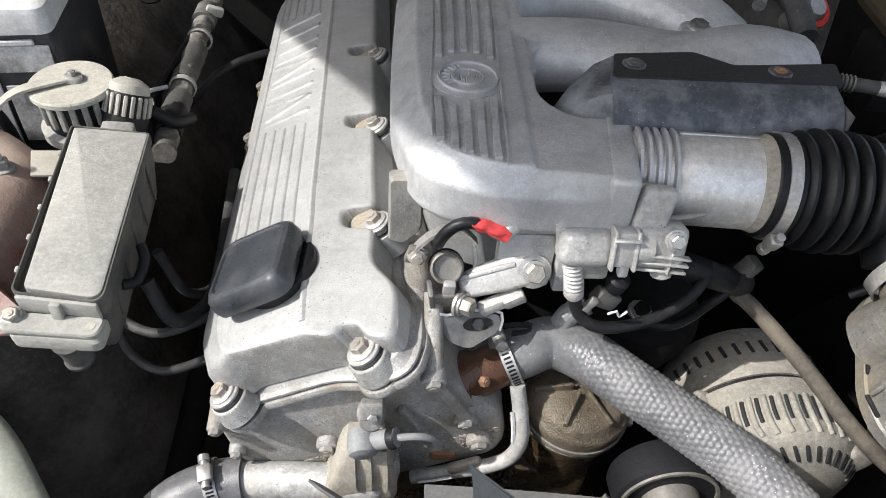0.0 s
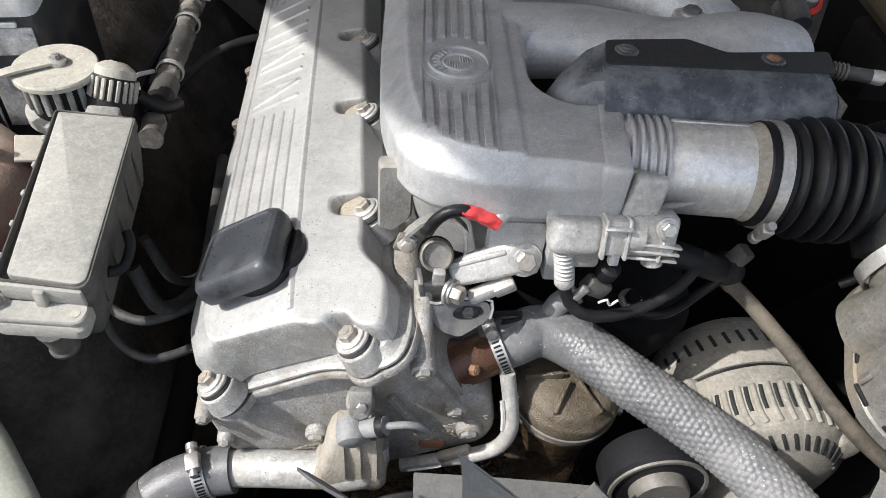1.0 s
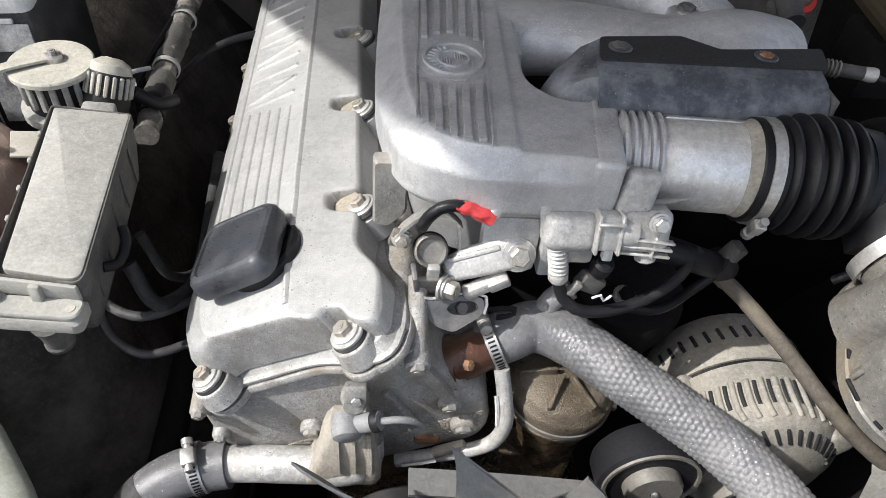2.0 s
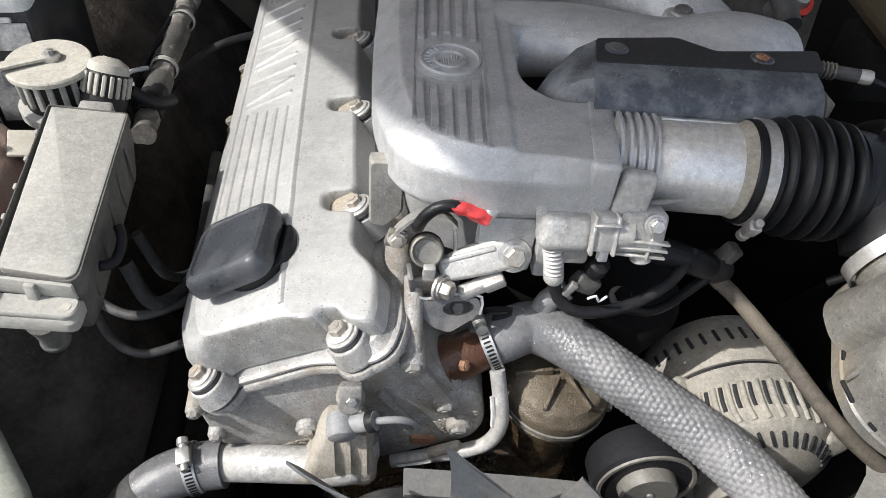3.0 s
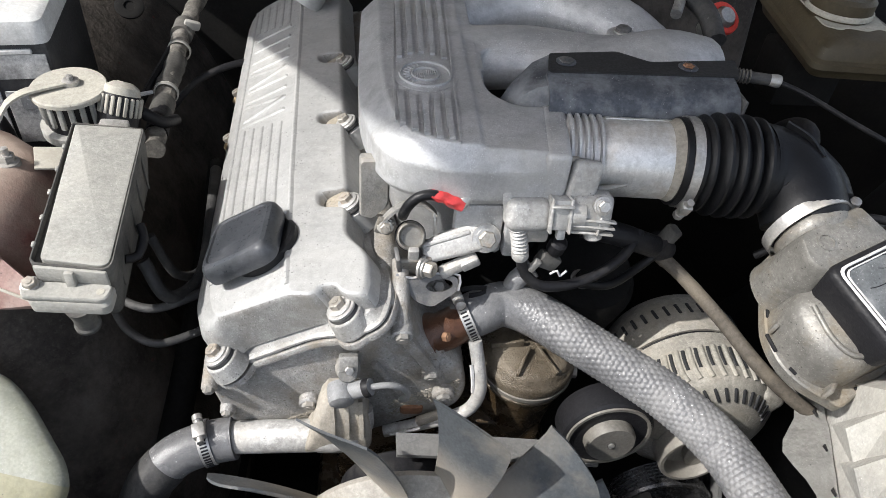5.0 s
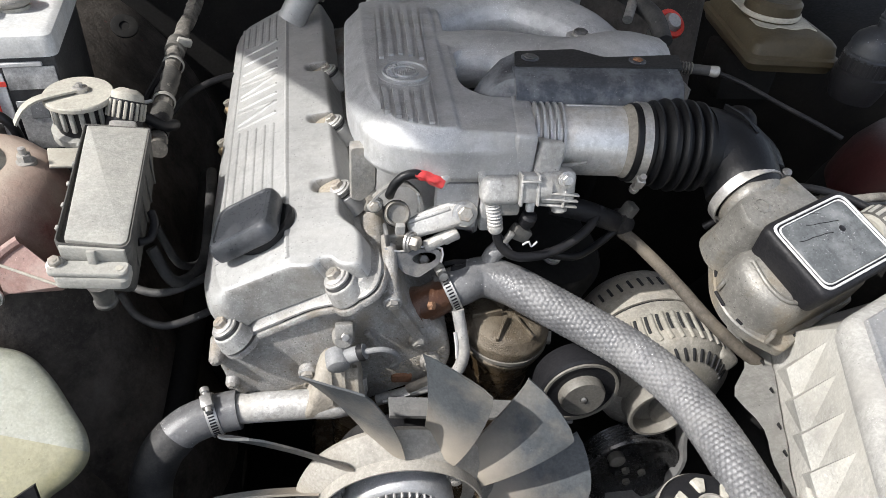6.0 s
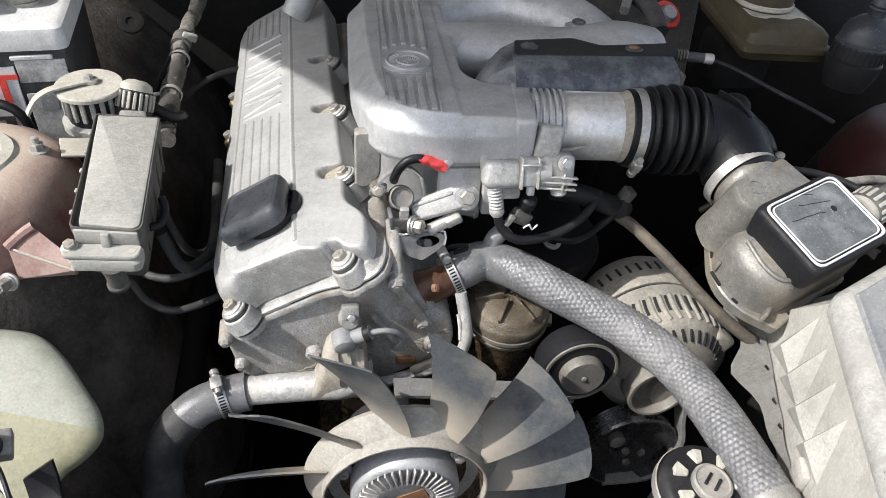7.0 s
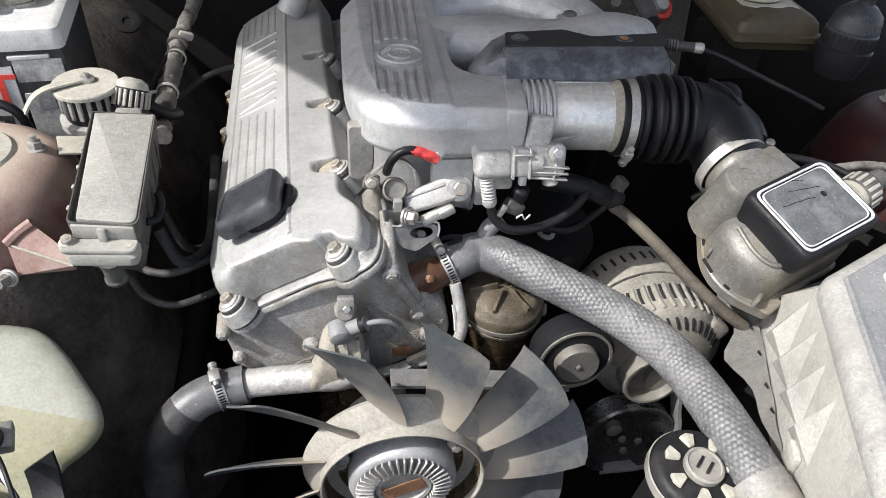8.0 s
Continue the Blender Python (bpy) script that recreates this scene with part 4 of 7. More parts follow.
part("rail", rbox((0.062, 0.010, 0.004), pose(0.240, -0.004, 0.0955, -25, 0, -3), 0.0012), M_PIPE, pipe)
part("spur", tube([(0.197, -0.052, 0.061), (0.208, -0.054, 0.065), (0.221, -0.054, 0.0675)], lambda s, a: 0.0032 - s * 0.08, 10), M_DUSTY, pipe)

# ---- corrugated air boot and elbow ----
boot = thing("air_intake_boot", (0.32, -0.03, 0.02), "black corrugated rubber intake boot with elbow and metal clamps", "intake boot")
BC = V((0.267, -0.0220, 0.0693))
BAX = V((1, -0.10, -0.02)).normalized()
prof = [(0.0352, 0.0), (0.0362, 0.001), (0.0362, 0.018)]
for h0, rr_ in ((0.018, 0.0400), (0.029, 0.0425), (0.040, 0.0435), (0.051, 0.0430), (0.0615, 0.0420)):
    prof += [(rr_ - 0.0065, h0), (rr_ - 0.0015, h0 + 0.0015), (rr_, h0 + 0.0036), (rr_ - 0.0005, h0 + 0.0058), (rr_ - 0.0065, h0 + 0.0082)]
prof += [(0.037, 0.075), (0.035, 0.080)]
part("bellows", lathe(prof, BC, BAX, 64), M_RUBBER, boot)
NK, NKA = V((0.3726, -0.0729, 0.0430)), V((0.26, -0.93, -0.22))
part("elbow", tube([(0.338, -0.028, 0.068), (0.352, -0.030, 0.067), (0.366, -0.040, 0.064), (0.3710, -0.055, 0.0550), (0.3722, -0.0700, 0.0440)], lambda s, a: 0.0375 - 0.0040 * min(1.0, s / 0.06), 36), M_RUBBER, boot, "glossy black elbow")
part("elbow_shoulder", tube([(0.346, -0.012, 0.074), (0.370, -0.022, 0.074), (0.388, -0.044, 0.066), (0.392, -0.062, 0.058)], lambda s, a: 0.017 + 0.004 * math.sin(min(1.0, s / 0.08) * math.pi), 24), M_RUBBER, boot)
part("elbow_rib", strip([(0.355, -0.020, 0.103), (0.368, -0.036, 0.0995), (0.375, -0.052, 0.092)], (0, 0, 1), 0.010, 0.003), M_RUBBER, boot)
clamp_band(boot, BC + BAX * 0.010, BAX, 0.0364, 0.0080, screw_at=(0.285, -0.075, 0.040), slots=0)
clamp_band(boot, NK, NKA, 0.0340, 0.0100, screw_at=(0.45, -0.06, 0.06), slots=0)

# ---- mass air flow sensor ----
MA, MB = V((0.083, 0.034, 0.012)).normalized(), V((0.030, -0.056, -0.020))
MM = frame_of((0.4110, -0.1510, 0.0500), MA, MB)  # x along the lid's upper edge, y down its side, z inwards
MM = MM @ Matrix.Rotation(radians(180), 4, "X")
maf = thing("air_flow_meter", (0.40, -0.15, -0.03), "dusty cast aluminium air flow meter with square black lid", "air flow meter")
lid = rounded([(-0.048, -0.039), (0.048, -0.039), (0.048, 0.039), (-0.048, 0.039)], 0.010, 4)
b = slab(lid, [(-0.032, 0.003), (-0.006, 0.0), (-0.002, 0.0006), (0.0002, 0.0022), (0.001, 0.0044)], MM)
part("lid_box", b, M_BLACK, maf, "black plastic lid box")
b = slab(lid, [(0.0005, 0.0046), (0.0020, 0.0050), (0.0022, 0.0056), (0.0020, 0.0066), (0.0008, 0.0070)], MM)
part("lid_rim", b, M_WORN, maf, "pale worn rim of the lid")
part("lid_bead", slab(lid, [(0.0006, 0.0082), (0.0019, 0.0086), (0.0019, 0.0094), (0.0008, 0.0098)], MM), M_WORN, maf, "pale inner bead of the lid")
b = slab(lid, [(0.0006, 0.0098), (0.0014, 0.0102), (0.0014, 0.013)], MM)
part("lid_plate", b, M_LABEL, maf, "scratched grey lid plate")
rs = random.Random(8)
for x0, y0, ang, l in ((-0.030, 0.012, -6, 0.036), (-0.012, 0.022, -16, 0.032), (-0.002, 0.030, -20, 0.012), (0.006, -0.016, 62, 0.030)):
    pts, a_ = [V((x0, y0, 0.0014))], radians(ang)
    for k in range(5):
        a_ += rs.uniform(-0.22, 0.22)
        pts.append(pts[-1] + V((math.cos(a_), math.sin(a_), 0)) * l / 5)
    part("scratch", tube([MM @ p for p in pts], 0.00035, 6), M_BLACK if ang < 50 else M_LABEL, maf)
part("smudge", lathe([(0.0030, 0.0), (0.0026, 0.0003)], MM @ V((0.016, 0.006, 0.0014)), MM.to_3x3() @ V((0, 0, 1)), 14), M_BLACK, maf)
MZ = MM.to_3x3() @ V((0, 0, 1))
bowl = [(-0.060, 0.034, 0.012), (-0.0690, 0.012, 0.02), (-0.0670, -0.016, 0.018), (-0.0520, -0.0345, 0.012), (0.0, -0.036, 0.01), (0.0470, -0.0370, 0.01), (0.0470, 0.040, 0.01), (-0.034, 0.044, 0.008)]
part("housing", moulded(bowl, [(-0.074, -0.002), (-0.060, -0.001), (-0.046, 0.0), (-0.038, 0.0025), (-0.033, 0.007), (-0.031, 0.013), (-0.029, 0.016)], MM, 6), M_MAF, maf, "cast aluminium housing")
flange_o = [(-0.010, 0.083, 0.01), (-0.031, 0.077, 0.01), (-0.044, 0.056, 0.02), (-0.0700, 0.024, 0.02), (-0.0760, 0.0, 0.02), (-0.0710, -0.022, 0.012), (-0.0530, -0.0500, 0.004), (0.010, -0.0420, 0.004), (0.050, -0.042, 0.01), (0.050, 0.060, 0.01), (0.010, 0.083, 0.01)]
part("mount_flange", moulded(flange_o, [(-0.086, 0.001), (-0.085, 0.0), (-0.075, 0.0), (-0.0735, 0.0015)], MM, 5), M_MAF, maf, "dusty mounting flange")
for x, y, ang, l in ((-0.0545, 0.040, 52, 0.014), (-0.0705, 0.016, 80, 0.016), (-0.0700, -0.010, 100, 0.007), (-0.0300, -0.0430, 175, 0.007)):
    part("flange_slot", rbox((l, 0.0028, 0.003), MM @ pose(x, y, -0.0735, 0, 0, ang), 0.001), M_BLACK, maf)
face_o = [(-0.0530, 0.048, 0.008), (-0.0440, 0.0705, 0.008), (0.0220, 0.0725, 0.006), (0.0260, 0.044, 0.006), (0.030, 0.030, 0.005), (-0.045, 0.034, 0.006)]
part("neck_block", moulded(face_o, [(-0.074, -0.006), (-0.050, -0.003), (-0.012, 0.0), (-0.0065, 0.0008), (-0.0045, 0.0022), (-0.0040, 0.004)], MM, 5), M_MAF, maf)
part("neck", lathe([(0.0300, 0.004), (0.0312, 0.006), (0.0312, 0.0120), (0.0300, 0.0150), (0.0240, 0.0220)], NK, NKA, 48), M_MAF, maf)
part("screw_well", lathe([(0.0075, -0.006), (0.0075, 0.0008), (0.0058, 0.0012), (0.0052, -0.003), (0.0030, -0.0035)], MM @ V((-0.0286, 0.0560, -0.0042)), MZ, 22), M_MAF, maf)
# the hole's inner shade, laid in as a black disc
part("well_shadow", lathe([(0.0048, -0.002), (0.0048, -0.0012), (0.002, -0.0012)], MM @ V((-0.0286, 0.0560, -0.0035)), MZ, 18), M_BLACK, maf, "black disc standing for shade in the screw hole")
part("bowl_ridge", tube([MM @ V((-0.052, 0.022, -0.0305)), MM @ V((-0.0560, -0.004, -0.0310)), MM @ V((-0.0500, -0.022, -0.0310)), MM @ V((-0.030, -0.0280, -0.0305))], 0.0022, 10), M_MAF, maf)
for (x, y) in ((-0.062, 0.026), (-0.058, -0.034)):
    part("gusset", rbox((0.016, 0.004, 0.012), MM @ pose(x, y, -0.066, 0, 18, 20), 0.0015), M_MAF, maf)
# plug with ribbed collar
plug = thing("sensor_plug", MM @ V((0.062, 0.010, -0.03)), "grey ribbed round sensor plug with cable", "electrical plug")
pb, pax = MM @ V((0.052, -0.004, -0.018)), MM.to_3x3() @ V((1, 0.05, 0.1))
part("face", lathe([(0.012, 0.0), (0.0175, 0.001), (0.0175, 0.006), (0.0165, 0.008)], pb, pax, 32), M_LIDBEIGE, plug, "cream dusty face")
part("collar", lathe([(0.0165, 0.006), (0.0178, 0.009), (0.0178, 0.024), (0.015, 0.028), (0.010, 0.030), (0.010, 0.045)], pb, pax, 32), M_BOXSIDE, plug)
for k in range(16):
    m = axis_frame(pb, pax) @ Matrix.Rotation(2 * math.pi * k / 16, 4, "Z") @ Matrix.Translation((0.0178, 0, 0.0160))
    part("grip", rbox((0.0020, 0.0036, 0.014), m, 0.0006, 1), M_BOX, plug)
part("taped_lead", tube([MM @ V((0.080, 0.034, -0.032)), MM @ V((0.098, 0.0275, -0.030)), MM @ V((0.118, 0.020, -0.030)), MM @ V((0.150, 0.004, -0.034))], lambda s, a: 0.0042 + 0.0008 * noise.noise((s * 260, a, 3)), 16, 0.002), M_TAPE, plug, "pale taped lead")
part("cable", tube([pb + pax * 0.036, pb + V((0.03, 0.015, 0.005)), pb + V((0.0, 0.045, 0.010)), pb + V((-0.05, 0.065, 0.005)), pb + V((-0.10, 0.08, -0.05))], 0.0036, 10), M_BLACK, plug)

# ---- air filter box ----
air = thing("air_filter_box", (0.44, -0.30, -0.30), "cream dusty plastic air filter box with ribbed flank and grey lid", "air filter box")
F0, FS, FN = V((0.380, -0.226, 0.020)), V((-0.350, -0.9363, 0.0)), V((-0.9363, 0.350, 0.0))


def on_flank(s, h, d=0.0):
    """A place on the box's upright flank: along it, above its upper edge, out of it."""
    return F0 + FS * s + V((0, 0, h)) + FN * d


case = [(-0.002, 0.002), (0.205, -0.008), (0.205, -0.128), (-0.105, -0.128), (-0.105, -0.104)]
b = rings(None, [[on_flank(s_, h_) for s_, h_ in case], [on_flank(s_, h_) + V((0.22, 0.06, 0)) for s_, h_ in case]])
bevelled(b, 0.003, 2)
part("lower_case", b, M_CREAM, air, "cream ribbed case")
# louvre-like wedges on the flank: a short shaded face, then a gentle slope back to the flank
for k in range(5):
    if k < 4:
        L_, R_, M_ = V((-0.056 + 0.040 * k, -0.1055 + 0.003 * k)), V((0.000 + 0.0348 * k, -0.0045 - 0.0012 * k)), V((-0.0165 + 0.0360 * k, -0.0655 + 0.001 * k))
        out_, run = 0.0095, 0.034
    else:
        L_, R_, M_ = V((0.0957, -0.0825)), V((0.1138, -0.0516)), V((0.1090, -0.0640))
        out_, run = 0.005, 0.008
    away = (R_ - L_).orthogonal().normalized()
    if away.dot(M_ - L_) < 0:
        away = -away
    M_ = M_ - away * out_ * 0.2
    b = bmesh.new()
    vl, vr, vm = b.verts.new(on_flank(*L_, -0.0012)), b.verts.new(on_flank(*R_, -0.0012)), b.verts.new(on_flank(*M_, out_))
    vf = b.verts.new(on_flank(*(M_ + away * run), -0.0012))
    for f in ((vl, vm, vr), (vl, vf, vm), (vm, vf, vr), (vl, vr, vf)):
        b.faces.new(f)
    part("louvre", b, M_CREAM, air, angle=12)
part("clip", rbox((0.006, 0.020, 0.022), frame_of(on_flank(0.098, -0.090, 0.003), FN, FS), 0.0015), M_CREAM, air)
part("clip_rail", rbox((0.003, 0.046, 0.004), frame_of(on_flank(0.105, -0.100, 0.002), FN, FS), 0.001), M_CREAM, air)
# lid: a cream ledge with a bevel, then the grey panel inside a raised rim
lid_pts = [(0.381, -0.222, 0.012), (0.620, -0.105, 0.02), (0.640, -0.470, 0.02), (0.304, -0.424, 0.02)]
part("lid", moulded(lid_pts, [(0.016, 0.001), (0.020, 0.0), (0.028, 0.001), (0.0345, 0.0055), (0.0370, 0.0105), (0.0375, 0.016)], None, 6), M_LIDTOP, air, "dusty lid ledge")
part("lid_panel", moulded(lid_pts, [(0.0360, 0.0135), (0.0395, 0.0145), (0.0405, 0.0160), (0.0398, 0.0185), (0.0392, 0.021)], None, 6), M_LIDGREY, air, "grey dusty lid panel")
for k in range(4):
    p = V((0.428 + 0.013 * k, -0.232 + 0.004 * k, 0.0400))
    part("lid_rib", strip([p, p + V((-0.012, -0.035, 0)), p + V((-0.026, -0.075, 0))], (1, 0, 0), 0.004, 0.005), M_BATTTOP, air)
# front corner: dark notch and metal fitting
part("corner_block", rbox((0.10, 0.05, 0.10), pose(0.372, -0.455, -0.035, 0, 0, 12), 0.008, 2), M_LIDGREY, air)
part("fitting", lathe([(0.012, 0), (0.012, 0.014), (0.008, 0.018), (0.008, 0.03)], (0.322, -0.425, 0.00), (0, -0.3, 1), 20), M_DUSTY, air)

# thin torn skirt along the flank's lower edge
sk = thing("splash_skirt", on_flank(0.0, -0.115, 0.02), "grey dusty torn plastic skirt beside the air filter box", "plastic skirt")
rs = random.Random(21)
inner, outer_ = [], []
for k in range(19):
    s_ = -0.120 + 0.012 * k
    reach = 0.036 * min(1.0, max(0.06, (0.10 - s_) / 0.11)) * (0.82 + 0.18 * math.sin(k * 0.9))
    inner.append((s_, -0.1035 + 0.002 * rs.random(), 0.0015 + 0.002 * rs.random()))
    outer_.append((s_ - 0.01, -0.106 - 0.25 * reach, reach))
b = bmesh.new()
vi, vo = [b.verts.new(on_flank(*p)) for p in inner], [b.verts.new(on_flank(*p)) for p in outer_]
for i in range(len(vi) - 1):
    b.faces.new((vi[i], vi[i + 1], vo[i + 1], vo[i]))
bmesh.ops.solidify(b, geom=b.faces[:], thickness=0.002)
part("sheet", b, M_LIDTOP, sk, angle=60)
for s_, d_, w_ in ((-0.062, 0.010, 0.010), (-0.028, 0.006, 0.008), (0.012, 0.005, 0.009), (0.040, 0.004, 0.008)):
    b = rings(None, [[on_flank(s_, -0.1005, d_ + 0.003), on_flank(s_ + w_ * 0.5, -0.1010, d_), on_flank(s_ - w_ * 0.5, -0.1035, d_)], [on_flank(s_, -0.1030, d_ + 0.003), on_flank(s_ + w_ * 0.5, -0.1035, d_), on_flank(s_ - w_ * 0.5, -0.1060, d_)]])
    part("tear", b, M_BLACK, sk, "dark tear")

# ---- upper coolant hose ----
hose = thing("coolant_hose", (0.20, -0.12, -0.10), "thick grey dusty coolant hose with knitted dimples", "coolant hose")
HP = [(0.098, -0.070, -0.072), (0.117, -0.066, -0.064), (0.140, -0.060, -0.060), (0.166, -0.073, -0.060), (0.190, -0.096, -0.060), (0.214, -0.117, -0.062), (0.257, -0.156, -0.066), (0.288, -0.199, -0.070), (0.3015, -0.247, -0.071), (0.3075, -0.292, -0.072), (0.313, -0.334, -0.076)]


def knit(s, a):
    amt = min(1.0, max(0.0, (s - 0.05) / 0.05))
    e = 0.0205 - 0.0012 * min(1.0, max(0.0, (s - 0.06) / 0.10))
    v = s / 0.0043
    row = math.floor(v)
    w = math.sin(math.pi * (v - row)) * abs(math.cos(11 * a + (row % 2) * math.pi / 2))
    return e - 0.0003 + 0.0008 * amt * w


part("hose_wall", tube(HP, knit, 176, 0.00072), M_HOSE, hose)
part("end_collar", tube([(0.309, -0.330, -0.0755), (0.313, -0.350, -0.079), (0.317, -0.385, -0.086)], 0.0230, 36), M_DUSTY, hose, "pale plastic end collar")
part("branch", tube([(0.142, -0.058, -0.052), (0.149, -0.053, -0.036), (0.162, -0.050, -0.0255)], 0.0088, 20, hollow=0.6), M_HOSE, hose, "short side branch")
part("clamp_tail", strip([(0.100, -0.060, -0.042), (0.110, -0.061, -0.0385), (0.121, -0.062, -0.0385), (0.117, -0.065, -0.0420), (0.106, -0.066, -0.0430)], (0, 0, 1), 0.005, 0.0015), M_BLACK, hose, "dark bent clamp tail")
clamp_band(hose, (0.106, -0.0685, -0.068), (0.85, 0.18, 0.35), 0.0222, 0.009, screw_at=(0.11, -0.06, -0.02))

# coolant outlet neck, rusty
neck = thing("coolant_neck", (0.09, -0.07, -0.10), "rust-brown cast coolant outlet neck on the engine", "coolant neck")
part("neck_tube", tube([(0.064, -0.082, -0.080), (0.086, -0.080, -0.072), (0.108, -0.069, -0.067)], 0.0175, 28), M_NECK, neck)
part("neck_flange", lathe([(0.0215, -0.008), (0.0215, 0.0), (0.021, 0.004), (0.0195, 0.010)], (0.074, -0.080, -0.080), (0.85, -0.25, 0.35), 32), M_NECK, neck)
bolt(neck, (0.084, -0.0955, -0.062), (0.6, -0.6, 0.5), 0.0042, 0.005, washer=False, material=M_RUST)

# ---- oil filter housing ----
of = thing("oil_filter_housing", (0.17, -0.07, -0.34), "oily brown canister oil filter housing with ribbed lid", "oil filter")
fa, fc = V((0.03, -0.10, 1)).normalized(), V((0.166, -0.075, -0.115))
part("canister", lathe([(0.030, -0.18), (0.036, -0.06), (0.040, -0.012), (0.0415, -0.004), (0.0405, 0.0)], fc, fa, 44), M_OILY, of, "oil-soaked lower canister")
part("lid", lathe([(0.043, -0.004), (0.044, -0.001), (0.044, 0.007), (0.042, 0.010), (0.0385, 0.0125), (0.0375, 0.0155), (0.033, 0.0185), (0.018, 0.0195)], fc, fa, 48), M_FILTER, of, "oily brown ribbed lid")
for k in range(6):
    m = axis_frame(fc, fa) @ Matrix.Rotation(2 * math.pi * k / 6 + 0.3, 4, "Z")
    part("lid_rib", rbox((0.030, 0.0032, 0.013), m @ pose(0.021, 0, 0.0185, 0, 10, 0), 0.001), M_FILTER, of)
part("band", lathe([(0.0435, -0.0065), (0.0452, -0.006), (0.0452, -0.002), (0.0435, -0.0015)], fc, fa, 44, cap=False), M_PULLEY, of)
part("lower_band", lathe([(0.0405, -0.0155), (0.0432, -0.0148), (0.0436, -0.0115), (0.0410, -0.0100)], fc, fa, 44, cap=False), M_FILTER, of)
part("band_clip", rbox((0.014, 0.005, 0.006), axis_frame(fc, fa) @ Matrix.Rotation(radians(-60), 4, "Z") @ Matrix.Translation((0.046, 0, -0.004)) @ Matrix.Rotation(radians(90), 4, "Z"), 0.001), M_STEEL, of)

# ---- alternator ----
alt = thing("alternator", (0.34, -0.02, -0.24), "beige dust-covered alternator with cooling slots", "alternator")
ac, aa = V((0.344, -0.050, -0.181)), V((0.02, -1, 0.0)).normalized()
part("rear_casing", lathe([(0.050, -0.062), (0.064, -0.058), (0.0705, -0.046), (0.0730, -0.034), (0.0738, -0.004), (0.0725, -0.0018)], ac, aa, 72), M_ALT, alt)
part("stator_ring", lathe([(0.0690, -0.003), (0.0702, -0.002), (0.0702, 0.003), (0.0690, 0.004)], ac, aa, 72), M_BLACK, alt, "dark seam between the halves")
front_c = lathe([(0.0712, 0.0020), (0.0742, 0.0034), (0.0742, 0.020), (0.0738, 0.048), (0.0715, 0.056), (0.0650, 0.062), (0.052, 0.070), (0.030, 0.074)], ac, aa, 72)
for v in front_c.verts:
    v.co += V((0, 0, 1)) * 0.0006 * noise.noise(v.co * 60)
part("front_casing", front_c, M_ALT, alt)
am = axis_frame(ac, aa)
up_l = am.inverted().to_3x3() @ V((0, 0, 1))
a_up = math.atan2(up_l.y, up_l.x)
for k in range(16):
    ang = a_up + radians(-72 + 9.2 * k)
    m = am @ Matrix.Rotation(ang, 4, "Z")
    part("cooling_slot", rbox((0.006, 0.0034, 0.013), m @ pose(0.0712, 0, -0.030, 0, 0, 0) @ Matrix.Rotation(radians(10), 4, "X"), 0.0010, 2), M_SHIELD_TOP, alt)
    if k < 14:
        m = am @ Matrix.Rotation(ang + 0.05, 4, "Z")
        slot = tube([m @ V((0.0736, -0.0016, 0.022)), m @ V((0.0736, 0.0002, 0.034)), m @ V((0.0732, 0.0006, 0.044))], 0.0019, 10)
        part("cooling_slot", slot, M_SHIELD_TOP, alt)
        m = am @ Matrix.Rotation(ang + 0.05 + radians(4.6), 4, "Z")
        part("fin", tube([m @ V((0.0734, -0.0016, 0.020)), m @ V((0.0736, 0.0002, 0.034)), m @ V((0.0732, 0.0006, 0.046)), m @ V((0.0712, -0.0012, 0.0545))], 0.0028, 10), M_ALT, alt)
        m = am @ Matrix.Rotation(ang + 0.09, 4, "Z")
        part("face_slot", rbox((0.014, 0.0030, 0.004), m @ pose(0.0585, 0, 0.0660, 0, 32, 18), 0.001), M_SHIELD_TOP, alt)
part("pulley", lathe([(0.026, 0.070), (0.028, 0.072), (0.028, 0.090), (0.024, 0.092)], ac, aa, 32), M_PULLEY, alt)
part("ear", rbox((0.030, 0.030, 0.030), pose(0.289, -0.062, -0.150, 0, 20, 0), 0.006, 3), M_ALT, alt)
part("ear", rbox((0.030, 0.022, 0.034), pose(0.397, -0.102, -0.150, 0, 35, 0), 0.006, 3), M_ALT, alt)

# ---- pulleys and belt ----
idl = thing("idler_pulley", (0.226, -0.14, -0.165), "black-rimmed idler pulley with dusty grey dust cap", "pulley")
ic, ia = V((0.2265, -0.147, -0.128)), V((0.03, -1, 0.05)).normalized()
part("rim", lathe([(0.030, -0.022), (0.0395, -0.021), (0.041, -0.018), (0.041, 0.004), (0.0385, 0.006)], ic, ia, 48), M_BLACK, idl)
part("wheel", lathe([(0.0385, 0.003), (0.0375, 0.0078), (0.035, 0.0078), (0.034, 0.001), (0.029, 0.0005), (0.028, 0.004), (0.0265, 0.005), (0.0255, 0.004)], ic, ia, 48), M_PULLEY, idl, "dusty steel wheel")
part("dust_cap", lathe([(0.0225, 0.0), (0.0222, 0.013), (0.0205, 0.016), (0.004, 0.016), (0.003, 0.0145)], ic, ia, 40), M_PULLEY, idl, "grey dust cap")
part("rivet", lathe([(0.003, 0.0145), (0.003, 0.017), (0.0015, 0.0178)], ic, ia, 12), M_STEEL, idl)
ten = thing("tensioner_pulley", (0.315, -0.14, -0.19), "open tensioner pulley with bright worn rim", "pulley")
tc_, ta = V((0.3195, -0.150, -0.172)), V((0.03, -1, 0.05)).normalized()
